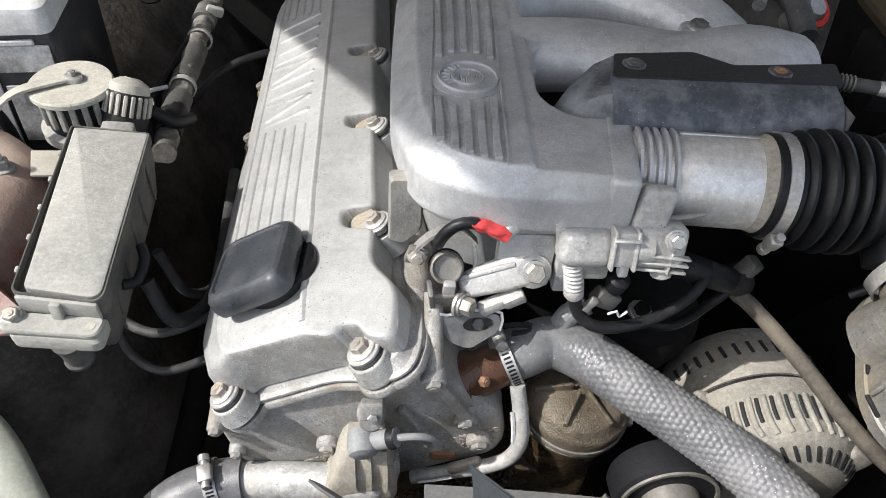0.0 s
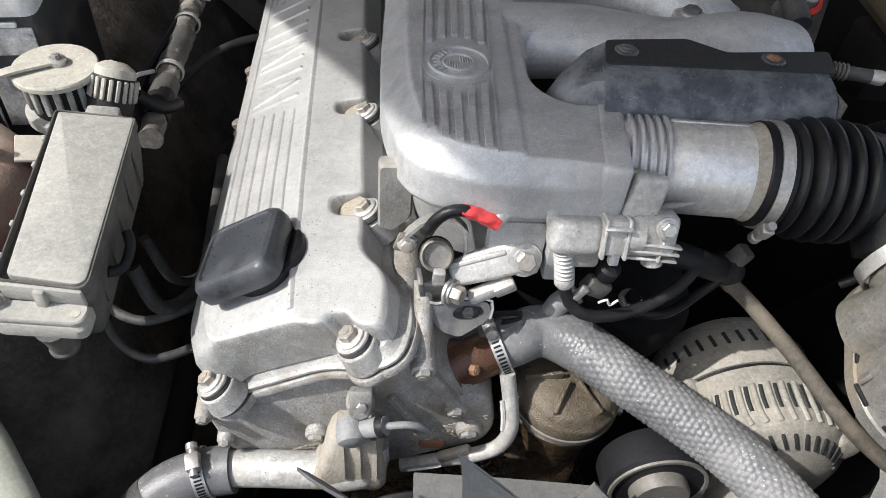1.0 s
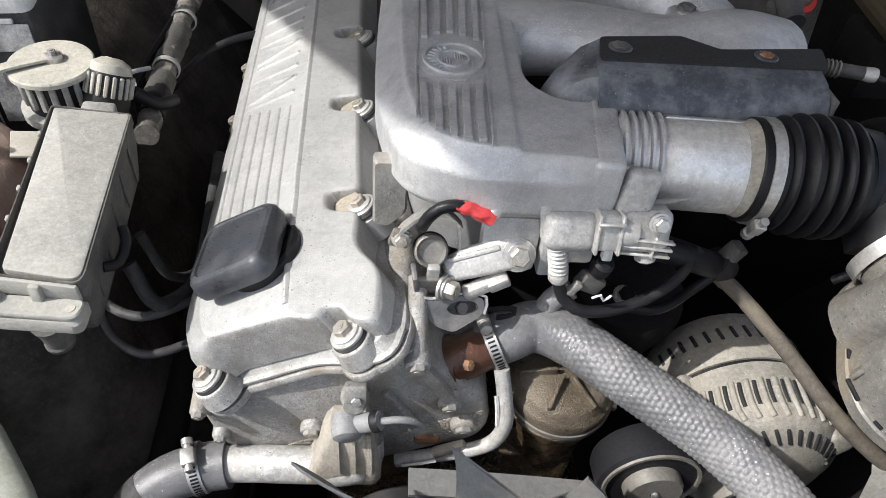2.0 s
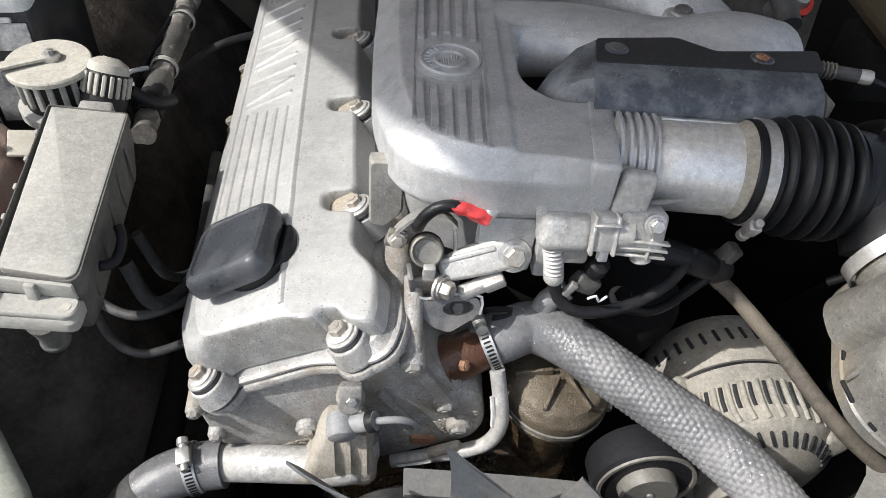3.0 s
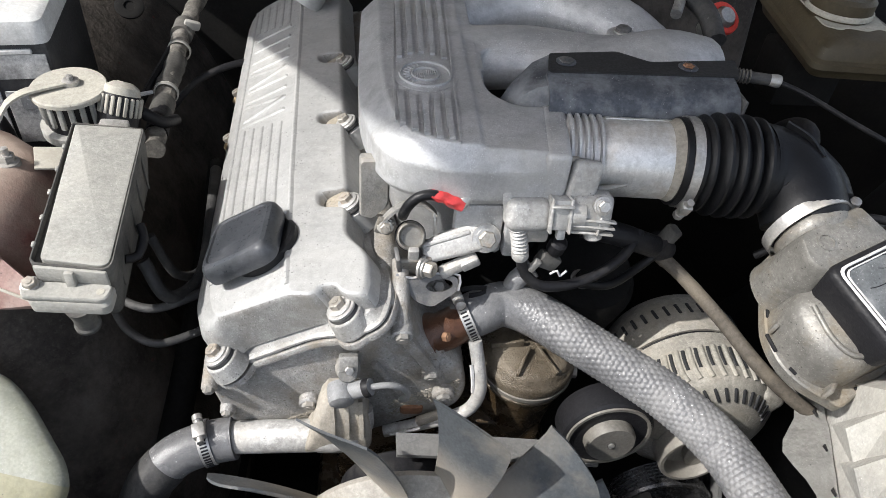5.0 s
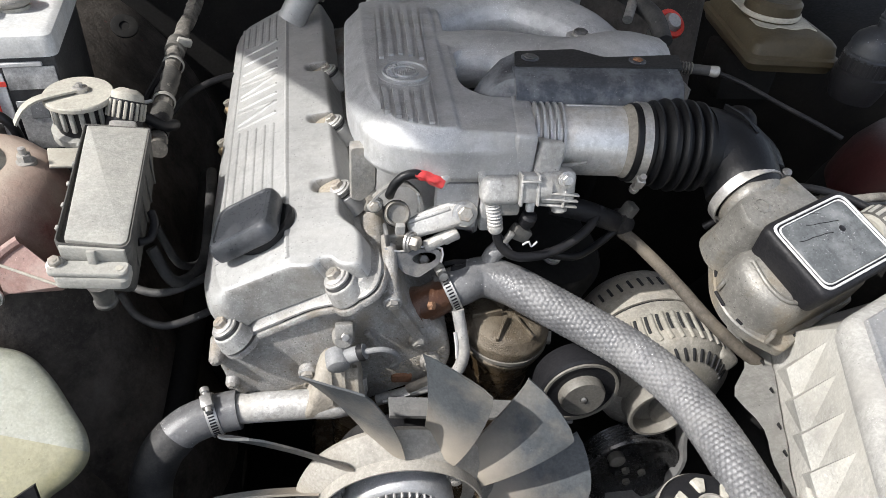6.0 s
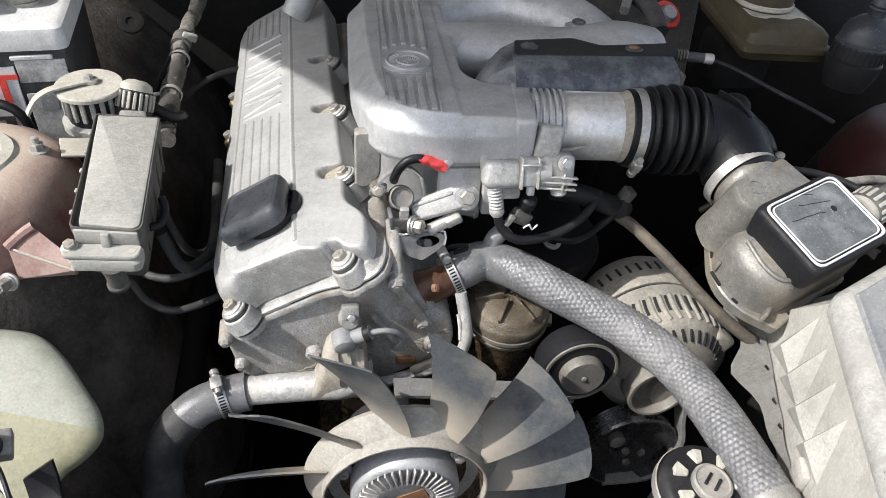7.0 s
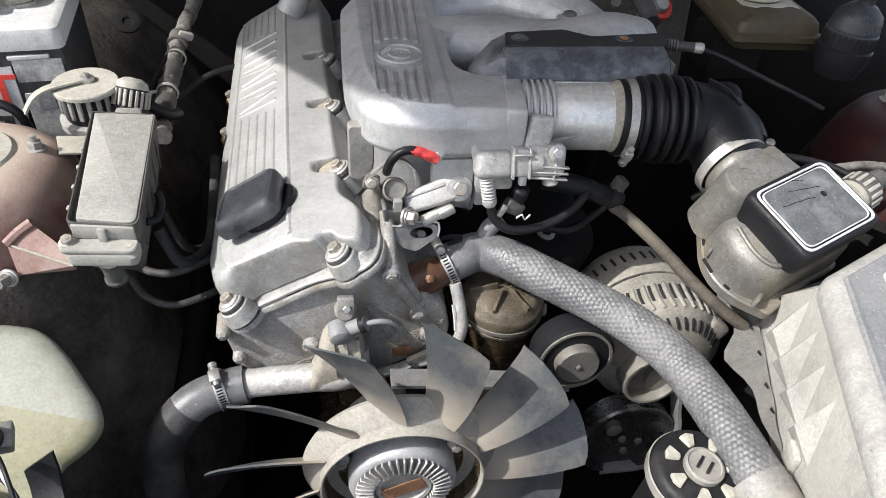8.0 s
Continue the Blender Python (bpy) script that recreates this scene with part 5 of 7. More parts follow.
part("rim", lathe([(0.0325, -0.020), (0.0325, 0.0), (0.0315, 0.002), (0.0285, 0.002), (0.0275, 0.0), (0.0275, -0.016), (0.012, -0.017)], tc_, ta, 48), M_PULLEY, ten)
part("arm", strip([(0.228, -0.128, -0.140), (0.27, -0.128, -0.142), (0.315, -0.126, -0.170)], (0, 0.1, 1), 0.030, 0.012), M_PULLEY, ten)
psp = thing("power_steering_pulley", (0.312, -0.15, -0.33), "black grooved power steering pulley", "pulley")
pc, pa = V((0.313, -0.150, -0.272)), V((0.03, -1, 0.05)).normalized()
prof = [(0.050, -0.024)]
for k in range(6):
    prof += [(0.0555, -0.022 + 0.0036 * k), (0.0535, -0.0204 + 0.0036 * k)]
prof += [(0.0565, 0.001), (0.055, 0.004), (0.052, 0.004), (0.050, -0.006), (0.020, -0.008), (0.018, 0.002), (0.004, 0.003)]
part("wheel", lathe(prof, pc, pa, 64), M_GROOVE, psp)
for k in range(3):
    m = axis_frame(pc, pa) @ Matrix.Rotation(2 * math.pi * k / 3 + 0.5, 4, "Z")
    bolt(psp, m @ V((0.012, 0, 0.004)), pa, 0.0045, 0.004, washer=False, material=M_PULLEY)
part("hub_cap", lathe([(0.009, -0.004), (0.009, 0.007), (0.006, 0.009)], m @ V((0.026, 0, -0.006)), pa, 16), M_PULLEY, psp)
belt = solo("drive_belt", strip([(0.226, -0.146, -0.169), (0.16, -0.144, -0.161), (0.10, -0.143, -0.154), (0.045, -0.143, -0.148)], (0, 1, 0), 0.022, 0.004, step=0.01),
     M_BELT, "grey ribbed drive belt under the idler pulley", "drive belt")
belt_2 = solo("drive_belt", strip([(0.356, -0.138, -0.176), (0.362, -0.142, -0.22), (0.368, -0.148, -0.26), (0.35, -0.148, -0.315), (0.29, -0.148, -0.322)], (0, 1, 0), 0.022, 0.004, step=0.01),
     M_BELT, "grey drive belt running to the steering pump", "drive belt")

tagged(belt, group="drive belts")
tagged(belt_2, group="drive belts")

# ---- power steering reservoir ----
psr = thing("steering_fluid_reservoir", (0.275, -0.31, -0.20), "black power steering reservoir with notched cap", "fluid reservoir")
rc = V((0.272, -0.314, -0.083))
ra = V((0.06, -0.10, 1)).normalized()
part("body", lathe([(0.030, -0.11), (0.031, -0.02), (0.035, -0.012)], rc, ra, 36), M_BLACK, psr)
part("cap", lathe([(0.036, -0.014), (0.0375, -0.010), (0.0375, 0.0), (0.035, 0.004), (0.031, 0.006), (0.016, 0.0065)], rc, ra, 48), M_BLACK, psr, "black cap")
for k in range(7):
    m = axis_frame(rc, ra) @ Matrix.Rotation(2 * math.pi * k / 7, 4, "Z")
    o = rounded([(0.018, -0.0022), (0.028, -0.0062), (0.030, 0.0), (0.028, 0.0062), (0.018, 0.0022)], 0.001, 2)
    part("cap_pad", slab(o, [(0.004, 0.0), (0.0085, 0.0), (0.0095, 0.001)], m), M_LIDBEIGE, psr, "dusty raised pad")
part("cap_disc", lathe([(0.0155, 0.004), (0.0155, 0.0115), (0.0135, 0.0125), (0.0125, 0.0112)], rc, ra, 32), M_DUSTY, psr)
part("cap_mark", rbox((0.012, 0.0022, 0.003), axis_frame(rc, ra) @ pose(0, 0.004, 0.0115), 0.0004, 1), M_BLACK, psr)
part("cap_mark", rbox((0.012, 0.0022, 0.003), axis_frame(rc, ra) @ pose(0, -0.004, 0.0115), 0.0004, 1), M_BLACK, psr)
part("cap_rim", lathe([(0.0385, -0.013), (0.0395, -0.012), (0.0395, -0.004), (0.0385, -0.003)], rc, ra, 48, cap=False), M_DUSTY, psr)

# ---- viscous cooling fan, standing still ----
fan = thing("cooling_fan", (0.052, -0.20, -0.40), "dusty grey plastic cooling fan with finned viscous clutch", "cooling fan")
FC, FA = V((0.0525, -0.206, -0.222)), V((0.0, -1, 0.0)).normalized()
part("hub_ring", lathe([(0.078, -0.022), (0.080, -0.018), (0.080, 0.008), (0.0795, 0.0095), (0.0780, 0.0095), (0.0772, 0.006), (0.0755, -0.014), (0.046, -0.018)], FC, FA, 72), M_FANHUB, fan, "dusty hub ring with worn edge")
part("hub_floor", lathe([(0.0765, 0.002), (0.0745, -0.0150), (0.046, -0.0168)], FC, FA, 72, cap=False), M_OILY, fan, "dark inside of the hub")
part("hub_skirt", lathe([(0.070, -0.030), (0.094, -0.026), (0.097, -0.020), (0.0905, -0.010), (0.0800, -0.002)], FC, FA, 72, cap=False), M_FANHUB, fan, "beige dusty hub skirt")
FM = axis_frame(FC, FA)
zero = FM.inverted().to_3x3() @ V((1, 0, 0))
A0 = math.atan2(zero.y, zero.x)
up_ = FM.inverted().to_3x3() @ V((0, 0, 1))
SG = 1 if (zero.x * up_.y - zero.y * up_.x) > 0 else -1
BLADES = 11
for k in range(BLADES):
    a_mid = radians(0 + 360 / BLADES * k)
    bm_ = bmesh.new()
    loops = []
    for i in range(9):
        f = i / 8
        r = 0.082 + (0.186 - 0.082) * f
        halfw = radians(13.0 - 2.5 * f)
        sweep = radians(11 * f)
        pitch = radians(-40 + 6 * f)
        loop_t, loop_b = [], []
        for j in range(7):
            g = -1 + 2 * j / 6
            ang = A0 + SG * (a_mid + sweep + g * halfw * math.cos(pitch))
            z = 0.002 - 0.014 + g * r * halfw * math.sin(pitch) * 1.0 + 0.004 * (1 - g * g)
            rr = r if i < 8 else r - 0.004 * abs(g) ** 3
            c = FM @ V((rr * math.cos(ang), rr * math.sin(ang), z))
            loop_t.append(c + FA * 0.0012)
            loop_b.append(c - FA * 0.0012)
        loops.append(loop_t + loop_b[::-1])
    rings(bm_, loops)
    part("blade", bm_, M_FANBLADE, fan)
clutch = part("viscous_clutch", lathe([(0.052, -0.030), (0.053, 0.002), (0.050, 0.008), (0.047, 0.010), (0.0455, 0.010), (0.0445, 0.0085), (0.030, 0.0085), (0.028, 0.0095), (0.024, 0.0095), (0.023, 0.008)], FC, FA, 64), M_CAST, fan, "cast aluminium viscous clutch")
for k in range(40):
    m = FM @ Matrix.Rotation(2 * math.pi * k / 40, 4, "Z")
    part("cooling_fin", rbox((0.018, 0.0022, 0.008), m @ pose(0.0375, 0, 0.0115, 0, 8, 0), 0.0007, 1), M_WASHER, clutch)
part("bimetal_strip", rbox((0.043, 0.017, 0.0015), FM @ pose(0, 0, 0.0125, 0, 0, -20), 0.0005, 1), M_RUST, clutch, "rusty bimetal strip")
part("clutch_center", lathe([(0.0265, 0.008), (0.0265, 0.0125), (0.0225, 0.0125), (0.0215, 0.0095), (0.004, 0.0095)], FC, FA, 48), M_PALE, clutch)
for k in range(3):
    m = FM @ Matrix.Rotation(2 * math.pi * k / 3 + 0.9, 4, "Z")
    bolt(fan, m @ V((0.064, 0, -0.006)), FA, 0.0055, 0.006, material=M_DUSTY)
part("shaft", lathe([(0.020, -0.09), (0.020, -0.03), (0.048, -0.028)], FC, FA, 28), M_OILY, fan)
part("pump_pulley", lathe([(0.055, -0.070), (0.057, -0.068), (0.057, -0.046), (0.054, -0.044)], FC, FA, 48), M_BLACK, fan)

# ---- control box on the left ----
cb = thing("relay_box", (-0.20, -0.02, -0.05), "dusty grey plastic relay box with clipped lid", "relay box")
BM = frame_of((-0.2000, -0.0175, 0.0222), (0.0571, 0.0045, -0.0018), (-0.0128, 0.1605, 0.019))
lid_o = rounded([(-0.0245, -0.0655, 0.004), (0.0245, -0.0752, 0.009), (0.0270, 0.0855, 0.002), (-0.0295, 0.0915, 0.002)], 0.004, 4)
b = slab(lid_o, [(-0.012, 0.0), (-0.0025, 0.0), (-0.0006, 0.0004), (0.0, 0.0016)], BM)
part("lid", b, M_BOX, cb, "flat dusty lid")
case_o = rounded([(-0.0315, -0.0690, 0.006), (0.0268, -0.0785, 0.010), (0.0285, 0.0865, 0.003), (-0.0325, 0.0945, 0.003)], 0.004, 4)
part("body", slab(case_o, [(-0.062, 0.006), (-0.030, 0.002), (-0.006, 0.0008), (-0.006, 0.0012)], BM), M_BOXSIDE, cb, "moulded body, shade of its sides put into dark grey")
part("rim", slab(case_o, [(-0.009, 0.0), (-0.001, 0.0), (-0.0004, 0.0004), (-0.0004, 0.0012), (-0.001, 0.0016), (-0.0058, 0.0018)], BM), M_BOXSIDE, cb, "thin upstanding rim")
for k in range(5):
    y = -0.050 + 0.028 * k
    part("lid_tooth", rbox((0.0030, 0.0050, 0.0035), BM @ pose(-0.0318 - 0.0002 * k, y, -0.0015), 0.0008, 1), M_BOX, cb)
    part("side_rib", rbox((0.0020, 0.0026, 0.040), BM @ pose(0.0245 + 0.0008 * k, y - 0.004, -0.027), 0.0006, 1), M_BOXSIDE, cb)
part("front_wall", rbox((0.052, 0.0030, 0.016), BM @ pose(-0.0025, -0.0750, -0.0095, 0, 0, -9), 0.0012, 2), M_BOX, cb)
part("rib_latch", rbox((0.0070, 0.0055, 0.014), BM @ pose(-0.0030, -0.0775, -0.0095, -8, 0, -9), 0.0010, 2), M_BOX, cb)
part("front_flange", slab(rounded([(-0.0375, -0.0880, 0.005), (0.0225, -0.0945, 0.006), (0.0260, -0.0800, 0.005), (-0.0200, -0.0745, 0.002), (-0.0385, -0.0735, 0.007)], 0.005, 4), [(-0.0200, 0.0012), (-0.0190, 0.0), (-0.0160, 0.0), (-0.0150, 0.0010)], BM), M_BOX, cb)
part("front_skirt", slab(rounded([(-0.0335, -0.0905, 0.006), (0.0240, -0.0965, 0.007), (0.0250, -0.0760, 0.003), (-0.0340, -0.0740, 0.003)], 0.005, 4), [(-0.0320, 0.0016), (-0.0310, 0.0004), (-0.0225, 0.0), (-0.0200, 0.0020)], BM), M_BOX, cb)
bolt(cb, BM @ V((-0.0318, -0.0775, -0.0150)), BM.to_3x3() @ V((0, -0.2, 1)), 0.0052, 0.0055)
part("mount_hole", lathe([(0.0030, -0.0160), (0.0030, -0.0146), (0.0012, -0.0146)], BM @ V((0.0175, -0.0865, 0)), BM.to_3x3() @ V((0, 0, 1)), 14), M_LIDBEIGE, cb)
part("nipple", lathe([(0.0088, -0.026), (0.0098, -0.0245), (0.0098, -0.0215), (0.0084, -0.0200), (0.0086, -0.008), (0.0105, 0.004)], BM @ V((-0.001, -0.0865, -0.034)), BM.to_3x3() @ V((0, -0.1, 1)), 22), M_BOXSIDE, cb)
part("hook", tube([BM @ V((0.025, -0.042, -0.030)), BM @ V((0.034, -0.036, -0.032)), BM @ V((0.0375, -0.022, -0.026)), BM @ V((0.034, -0.012, -0.022))], 0.0038, 10), M_BLACK, cb)
neck_o = rounded([(-0.0115, 0.080), (0.0150, 0.080), (0.0135, 0.1010), (-0.0110, 0.1030)], 0.003, 3)
part("lid_tongue", slab(neck_o, [(-0.012, 0.0), (-0.0030, 0.0), (-0.0022, 0.001)], BM), M_DUSTY, cb, "grimy tongue under the plug")
# round ribbed plug behind the box
pl = thing("round_plug", (-0.2165, 0.1285, 0.0175), "dusty ribbed round wiring plug behind the relay box", "electrical plug")
pb, pax = V((-0.2165, 0.1285, 0.0175)), V((0.20, 0.45, 0.85))
part("collar", lathe([(0.0180, -0.018), (0.0185, -0.012), (0.0180, 0.010), (0.0145, 0.019), (0.009, 0.0225)], pb, pax, 36), M_BLACK, pl)
for k in range(20):
    m = axis_frame(pb, pax) @ Matrix.Rotation(2 * math.pi * k / 20, 4, "Z") @ pose(0.0183, 0, 0.002)
    part("grip_rib", rbox((0.003, 0.0034, 0.018), m, 0.0008, 1), M_LIDBEIGE, pl)
part("crown", lathe([(0.0178, 0.0095), (0.0152, 0.0195), (0.0085, 0.0236)], pb, pax, 36), M_LIDBEIGE, pl)
part("crown_ridge", rbox((0.0020, 0.012, 0.004), axis_frame(pb, pax) @ pose(0, 0.004, 0.022), 0.0006, 1), M_LIDBEIGE, pl)
part("lower_ring", lathe([(0.0150, -0.030), (0.0175, -0.026), (0.0175, -0.020), (0.0160, -0.018)], pb, pax, 32), M_BOXSIDE, pl)
part("tail", tube([pb - V(pax) * 0.0 + V((0.014, 0.012, -0.012)), pb + V((0.030, 0.02, -0.028)), pb + V((0.036, 0.045, -0.040))], 0.006, 14), M_BLACK, pl)

# ---- wiring harness running back to the bulkhead ----
har = thing("wiring_harness", (-0.205, 0.30, -0.06), "taped dusty wiring harness running to the bulkhead", "wiring harness")
HH = [(-0.186, 0.105, -0.015), (-0.196, 0.150, -0.026), (-0.203, 0.205, -0.030), (-0.209, 0.290, -0.030), (-0.217, 0.400, -0.028), (-0.212, 0.52, -0.02), (-0.205, 0.66, 0.0), (-0.20, 0.79, 0.02)]
part("conduit", tube(HH, lambda s, a: 0.0100 + 0.0030 * noise.noise((s * 60, math.cos(a), math.sin(a))), 18, 0.005), M_TAPE, har)
for (p, q) in ((HH[2], 0.0125), (HH[4], 0.0135)):
    part("tape_wrap", tube([V(p) - V((0.0, 0.016, 0)), p, V(p) + V((-0.001, 0.016, 0))], q, 18), M_BOXSIDE, har)
part("tape_sleeve", tube([HH[1], V(HH[1]).lerp(V(HH[2]), 0.5), HH[2]], 0.0115, 18), M_BLACK, har, "black tape sleeve")
part("tape_sleeve", tube([V(HH[3]) + V((0, -0.04, 0)), HH[3], V(HH[3]) + V((-0.002, 0.03, 0))], lambda s_, a_: 0.0120 + 0.0020 * noise.noise((s_ * 90, a_, 2)), 18), M_BOXSIDE, har)
part("cable_tie", lathe([(0.0120, -0.003), (0.0135, -0.002), (0.0135, 0.002), (0.0120, 0.003)], (-0.206, 0.243, -0.03), (-0.04, 1, 0), 24, cap=False), M_BOX, har)
part("cable_tie", lathe([(0.0125, -0.003), (0.0140, -0.002), (0.0140, 0.002), (0.0125, 0.003)], (-0.212, 0.345, -0.029), (-0.05, 1, 0), 24, cap=False), M_BOX, har)
part("clip", rbox((0.020, 0.008, 0.012), pose(-0.204, 0.395, -0.018, 10, 20, 15), 0.003), M_BOX, har)
part("side_wire", tube([(-0.203, 0.13, -0.03), (-0.224, 0.18, -0.03), (-0.228, 0.24, -0.03), (-0.222, 0.30, -0.025), (-0.222, 0.40, -0.03)], 0.0045, 8), M_BLACK, har)
part("side_wire", tube([(-0.21, 0.15, -0.04), (-0.229, 0.175, -0.015), (-0.226, 0.20, -0.012), (-0.216, 0.225, -0.02)], 0.0022, 8), M_WHITE, har)
part("tag", rbox((0.014, 0.010, 0.004), pose(-0.224, 0.185, -0.018, 20, 10, 20), 0.001), M_WHITE, har)

# ---- filler with flat lid ----
fil = thing("filler_canister", (-0.26, 0.13, -0.06), "round beige dusty lid with metal strap on a ribbed canister", "filler canister")
lc, la = V((-0.2592, 0.1310, 0.0345)), V((0.02, -0.06, 1)).normalized()
part("lid", lathe([(0.0325, -0.003), (0.034, -0.002), (0.034, 0.0015), (0.0328, 0.003), (0.010, 0.0035)], lc, la, 56), M_LIDBEIGE, fil, "flat beige dusty lid")
part("canister", lathe([(0.026, -0.11), (0.027, -0.012), (0.028, -0.003)], lc, la, 40), M_BLACK, fil)
for k in range(18):
    m = axis_frame(lc, la) @ Matrix.Rotation(2 * math.pi * k / 18, 4, "Z") @ pose(0.0278, 0, -0.016)
    part("rib", rbox((0.004, 0.005, 0.024), m, 0.001, 1), M_BOX, fil)
part("strap", strip([lc + V((0.006, 0.005, 0.0062)), lc + V((-0.018, -0.010, 0.0062)), lc + V((-0.034, -0.021, 0.0050)), lc + V((-0.044, -0.031, 0.000)), lc + V((-0.050, -0.042, -0.010))], (0.5, -1, 0), 0.011, 0.0022), M_LIDBEIGE, fil, "metal strap")
part("strap_end", lathe([(0.0075, 0.0035), (0.0075, 0.0075), (0.006, 0.008)], lc + V((0.002, 0.003, 0)), la, 20), M_STEEL, fil)
bolt(fil, lc + V((0.002, 0.003, 0.008)), la, 0.0035, 0.004, washer=False, material=M_DUSTY)
part("foot_ring", lathe([(0.030, -0.045), (0.034, -0.044), (0.034, -0.036), (0.030, -0.035)], lc, la, 40), M_BOX, fil)

# ---- battery ----
bat = thing("car_battery", (-0.40, 0.27, -0.14), "car battery with pale dusty top, black case and white label", "battery")
BB = pose(-0.2935, 0.1870, 0.022, 0, 0, 8.3)  # front right corner of the case
part("case", rbox((0.25, 0.172, 0.150), BB @ pose(-0.125, 0.087, -0.045), 0.004, 2), M_BATT, bat, "black battery case")
part("top", slab(rounded([(-0.25, -0.003), (0.003, -0.003), (0.003, 0.176), (-0.25, 0.176)], 0.012, 5), [(0.030, 0.0), (0.046, 0.0), (0.052, 0.002), (0.0545, 0.006), (0.0550, 0.010)], BB), M_BATTTOP, bat, "pale dusty battery top")
for k in range(3):
    part("rail", rbox((0.042, 0.004, 0.005), BB @ pose(-0.035 - 0.055 * k, -0.001, 0.022), 0.001, 1), M_BATTTOP, bat)
part("front_label", rbox((0.16, 0.002, 0.115), BB @ pose(-0.135, -0.0008, -0.045), 0.0005, 1), M_WHITE, bat, "white printed front label")
part("label_bar", rbox((0.024, 0.0012, 0.0055), BB @ pose(-0.066, -0.0022, 0.001), 0, 1), M_REDINK, bat, "red printed bar")
part("label_bar", rbox((0.0070, 0.0012, 0.030), BB @ pose(-0.070, -0.0022, -0.016), 0, 1), M_REDINK, bat, "red printed bar")
part("label_field", rbox((0.060, 0.0012, 0.020), BB @ pose(-0.10, -0.0022, -0.055), 0, 1), M_BOXSIDE, bat, "dark printed field")
part("label_bar", rbox((0.030, 0.0014, 0.010), BB @ pose(-0.095, -0.0028, -0.055), 0, 1), M_LIDBEIGE, bat)
part("worn_patch", rbox((0.050, 0.0016, 0.026), BB @ pose(-0.028, -0.0006, 0.006), 0.0005, 1), M_TORN, bat, "torn and dirty label patch")
part("worn_patch", rbox((0.046, 0.0016, 0.060), BB @ pose(-0.028, -0.0006, -0.050), 0.0005, 1), M_TORN, bat, "torn and dirty label patch")
part("code_tag", rbox((0.018, 0.0012, 0.022), BB @ pose(-0.030, -0.0018, -0.030), 0.0004, 1), M_LIDGREY, bat)
part("terminal", lathe([(0.011, 0.0), (0.010, 0.018), (0.008, 0.019)], BB @ V((-0.045, 0.075, 0.055)), (0, 0, 1), 24), M_STEEL, bat)
part("terminal_clamp", tube([BB @ V((-0.052, 0.060, 0.064)), BB @ V((-0.034, 0.064, 0.066)), BB @ V((-0.030, 0.080, 0.066)), BB @ V((-0.045, 0.090, 0.066)), BB @ V((-0.060, 0.080, 0.066))], 0.0065, 12), M_DUSTY, bat)
part("terminal_base", lathe([(0.018, 0.0), (0.017, 0.004), (0.013, 0.005)], BB @ V((-0.045, 0.075, 0.0545)), (0, 0, 1), 28), M_LIDBEIGE, bat)
part("red_cover", rbox((0.050, 0.020, 0.016), BB @ pose(-0.02, 0.135, 0.064, 0, 0, 10), 0.004), M_REDINK, bat)
fb = thing("fuse_holder", BB @ V((-0.105, 0.07, 0.055)), "grey-blue plastic fuse holder on the battery", "fuse holder")
part("body", rbox((0.060, 0.075, 0.032), BB @ pose(-0.108, 0.072, 0.071), 0.003, 2), M_GREYBLUE, fb)
part("button", lathe([(0.004, 0), (0.004, 0.002), (0.002, 0.0025)], BB @ V((-0.09, 0.06, 0.087)), (0, 0, 1), 14), M_BLACK, fb)
part("cable", tube([BB @ V((-0.105, -0.006, -0.030)), BB @ V((-0.080, -0.022, -0.018)), BB @ V((-0.055, -0.030, -0.030)), BB @ V((-0.045, -0.034, -0.075)), BB @ V((-0.044, -0.036, -0.11))], 0.0052, 12), M_RUBBER, fb, "black battery cable")
part("shelf", rbox((0.30, 0.22, 0.02), pose(-0.42, 0.26, -0.13, 0, 0, 8.3), 0.004), M_BODY, bat)

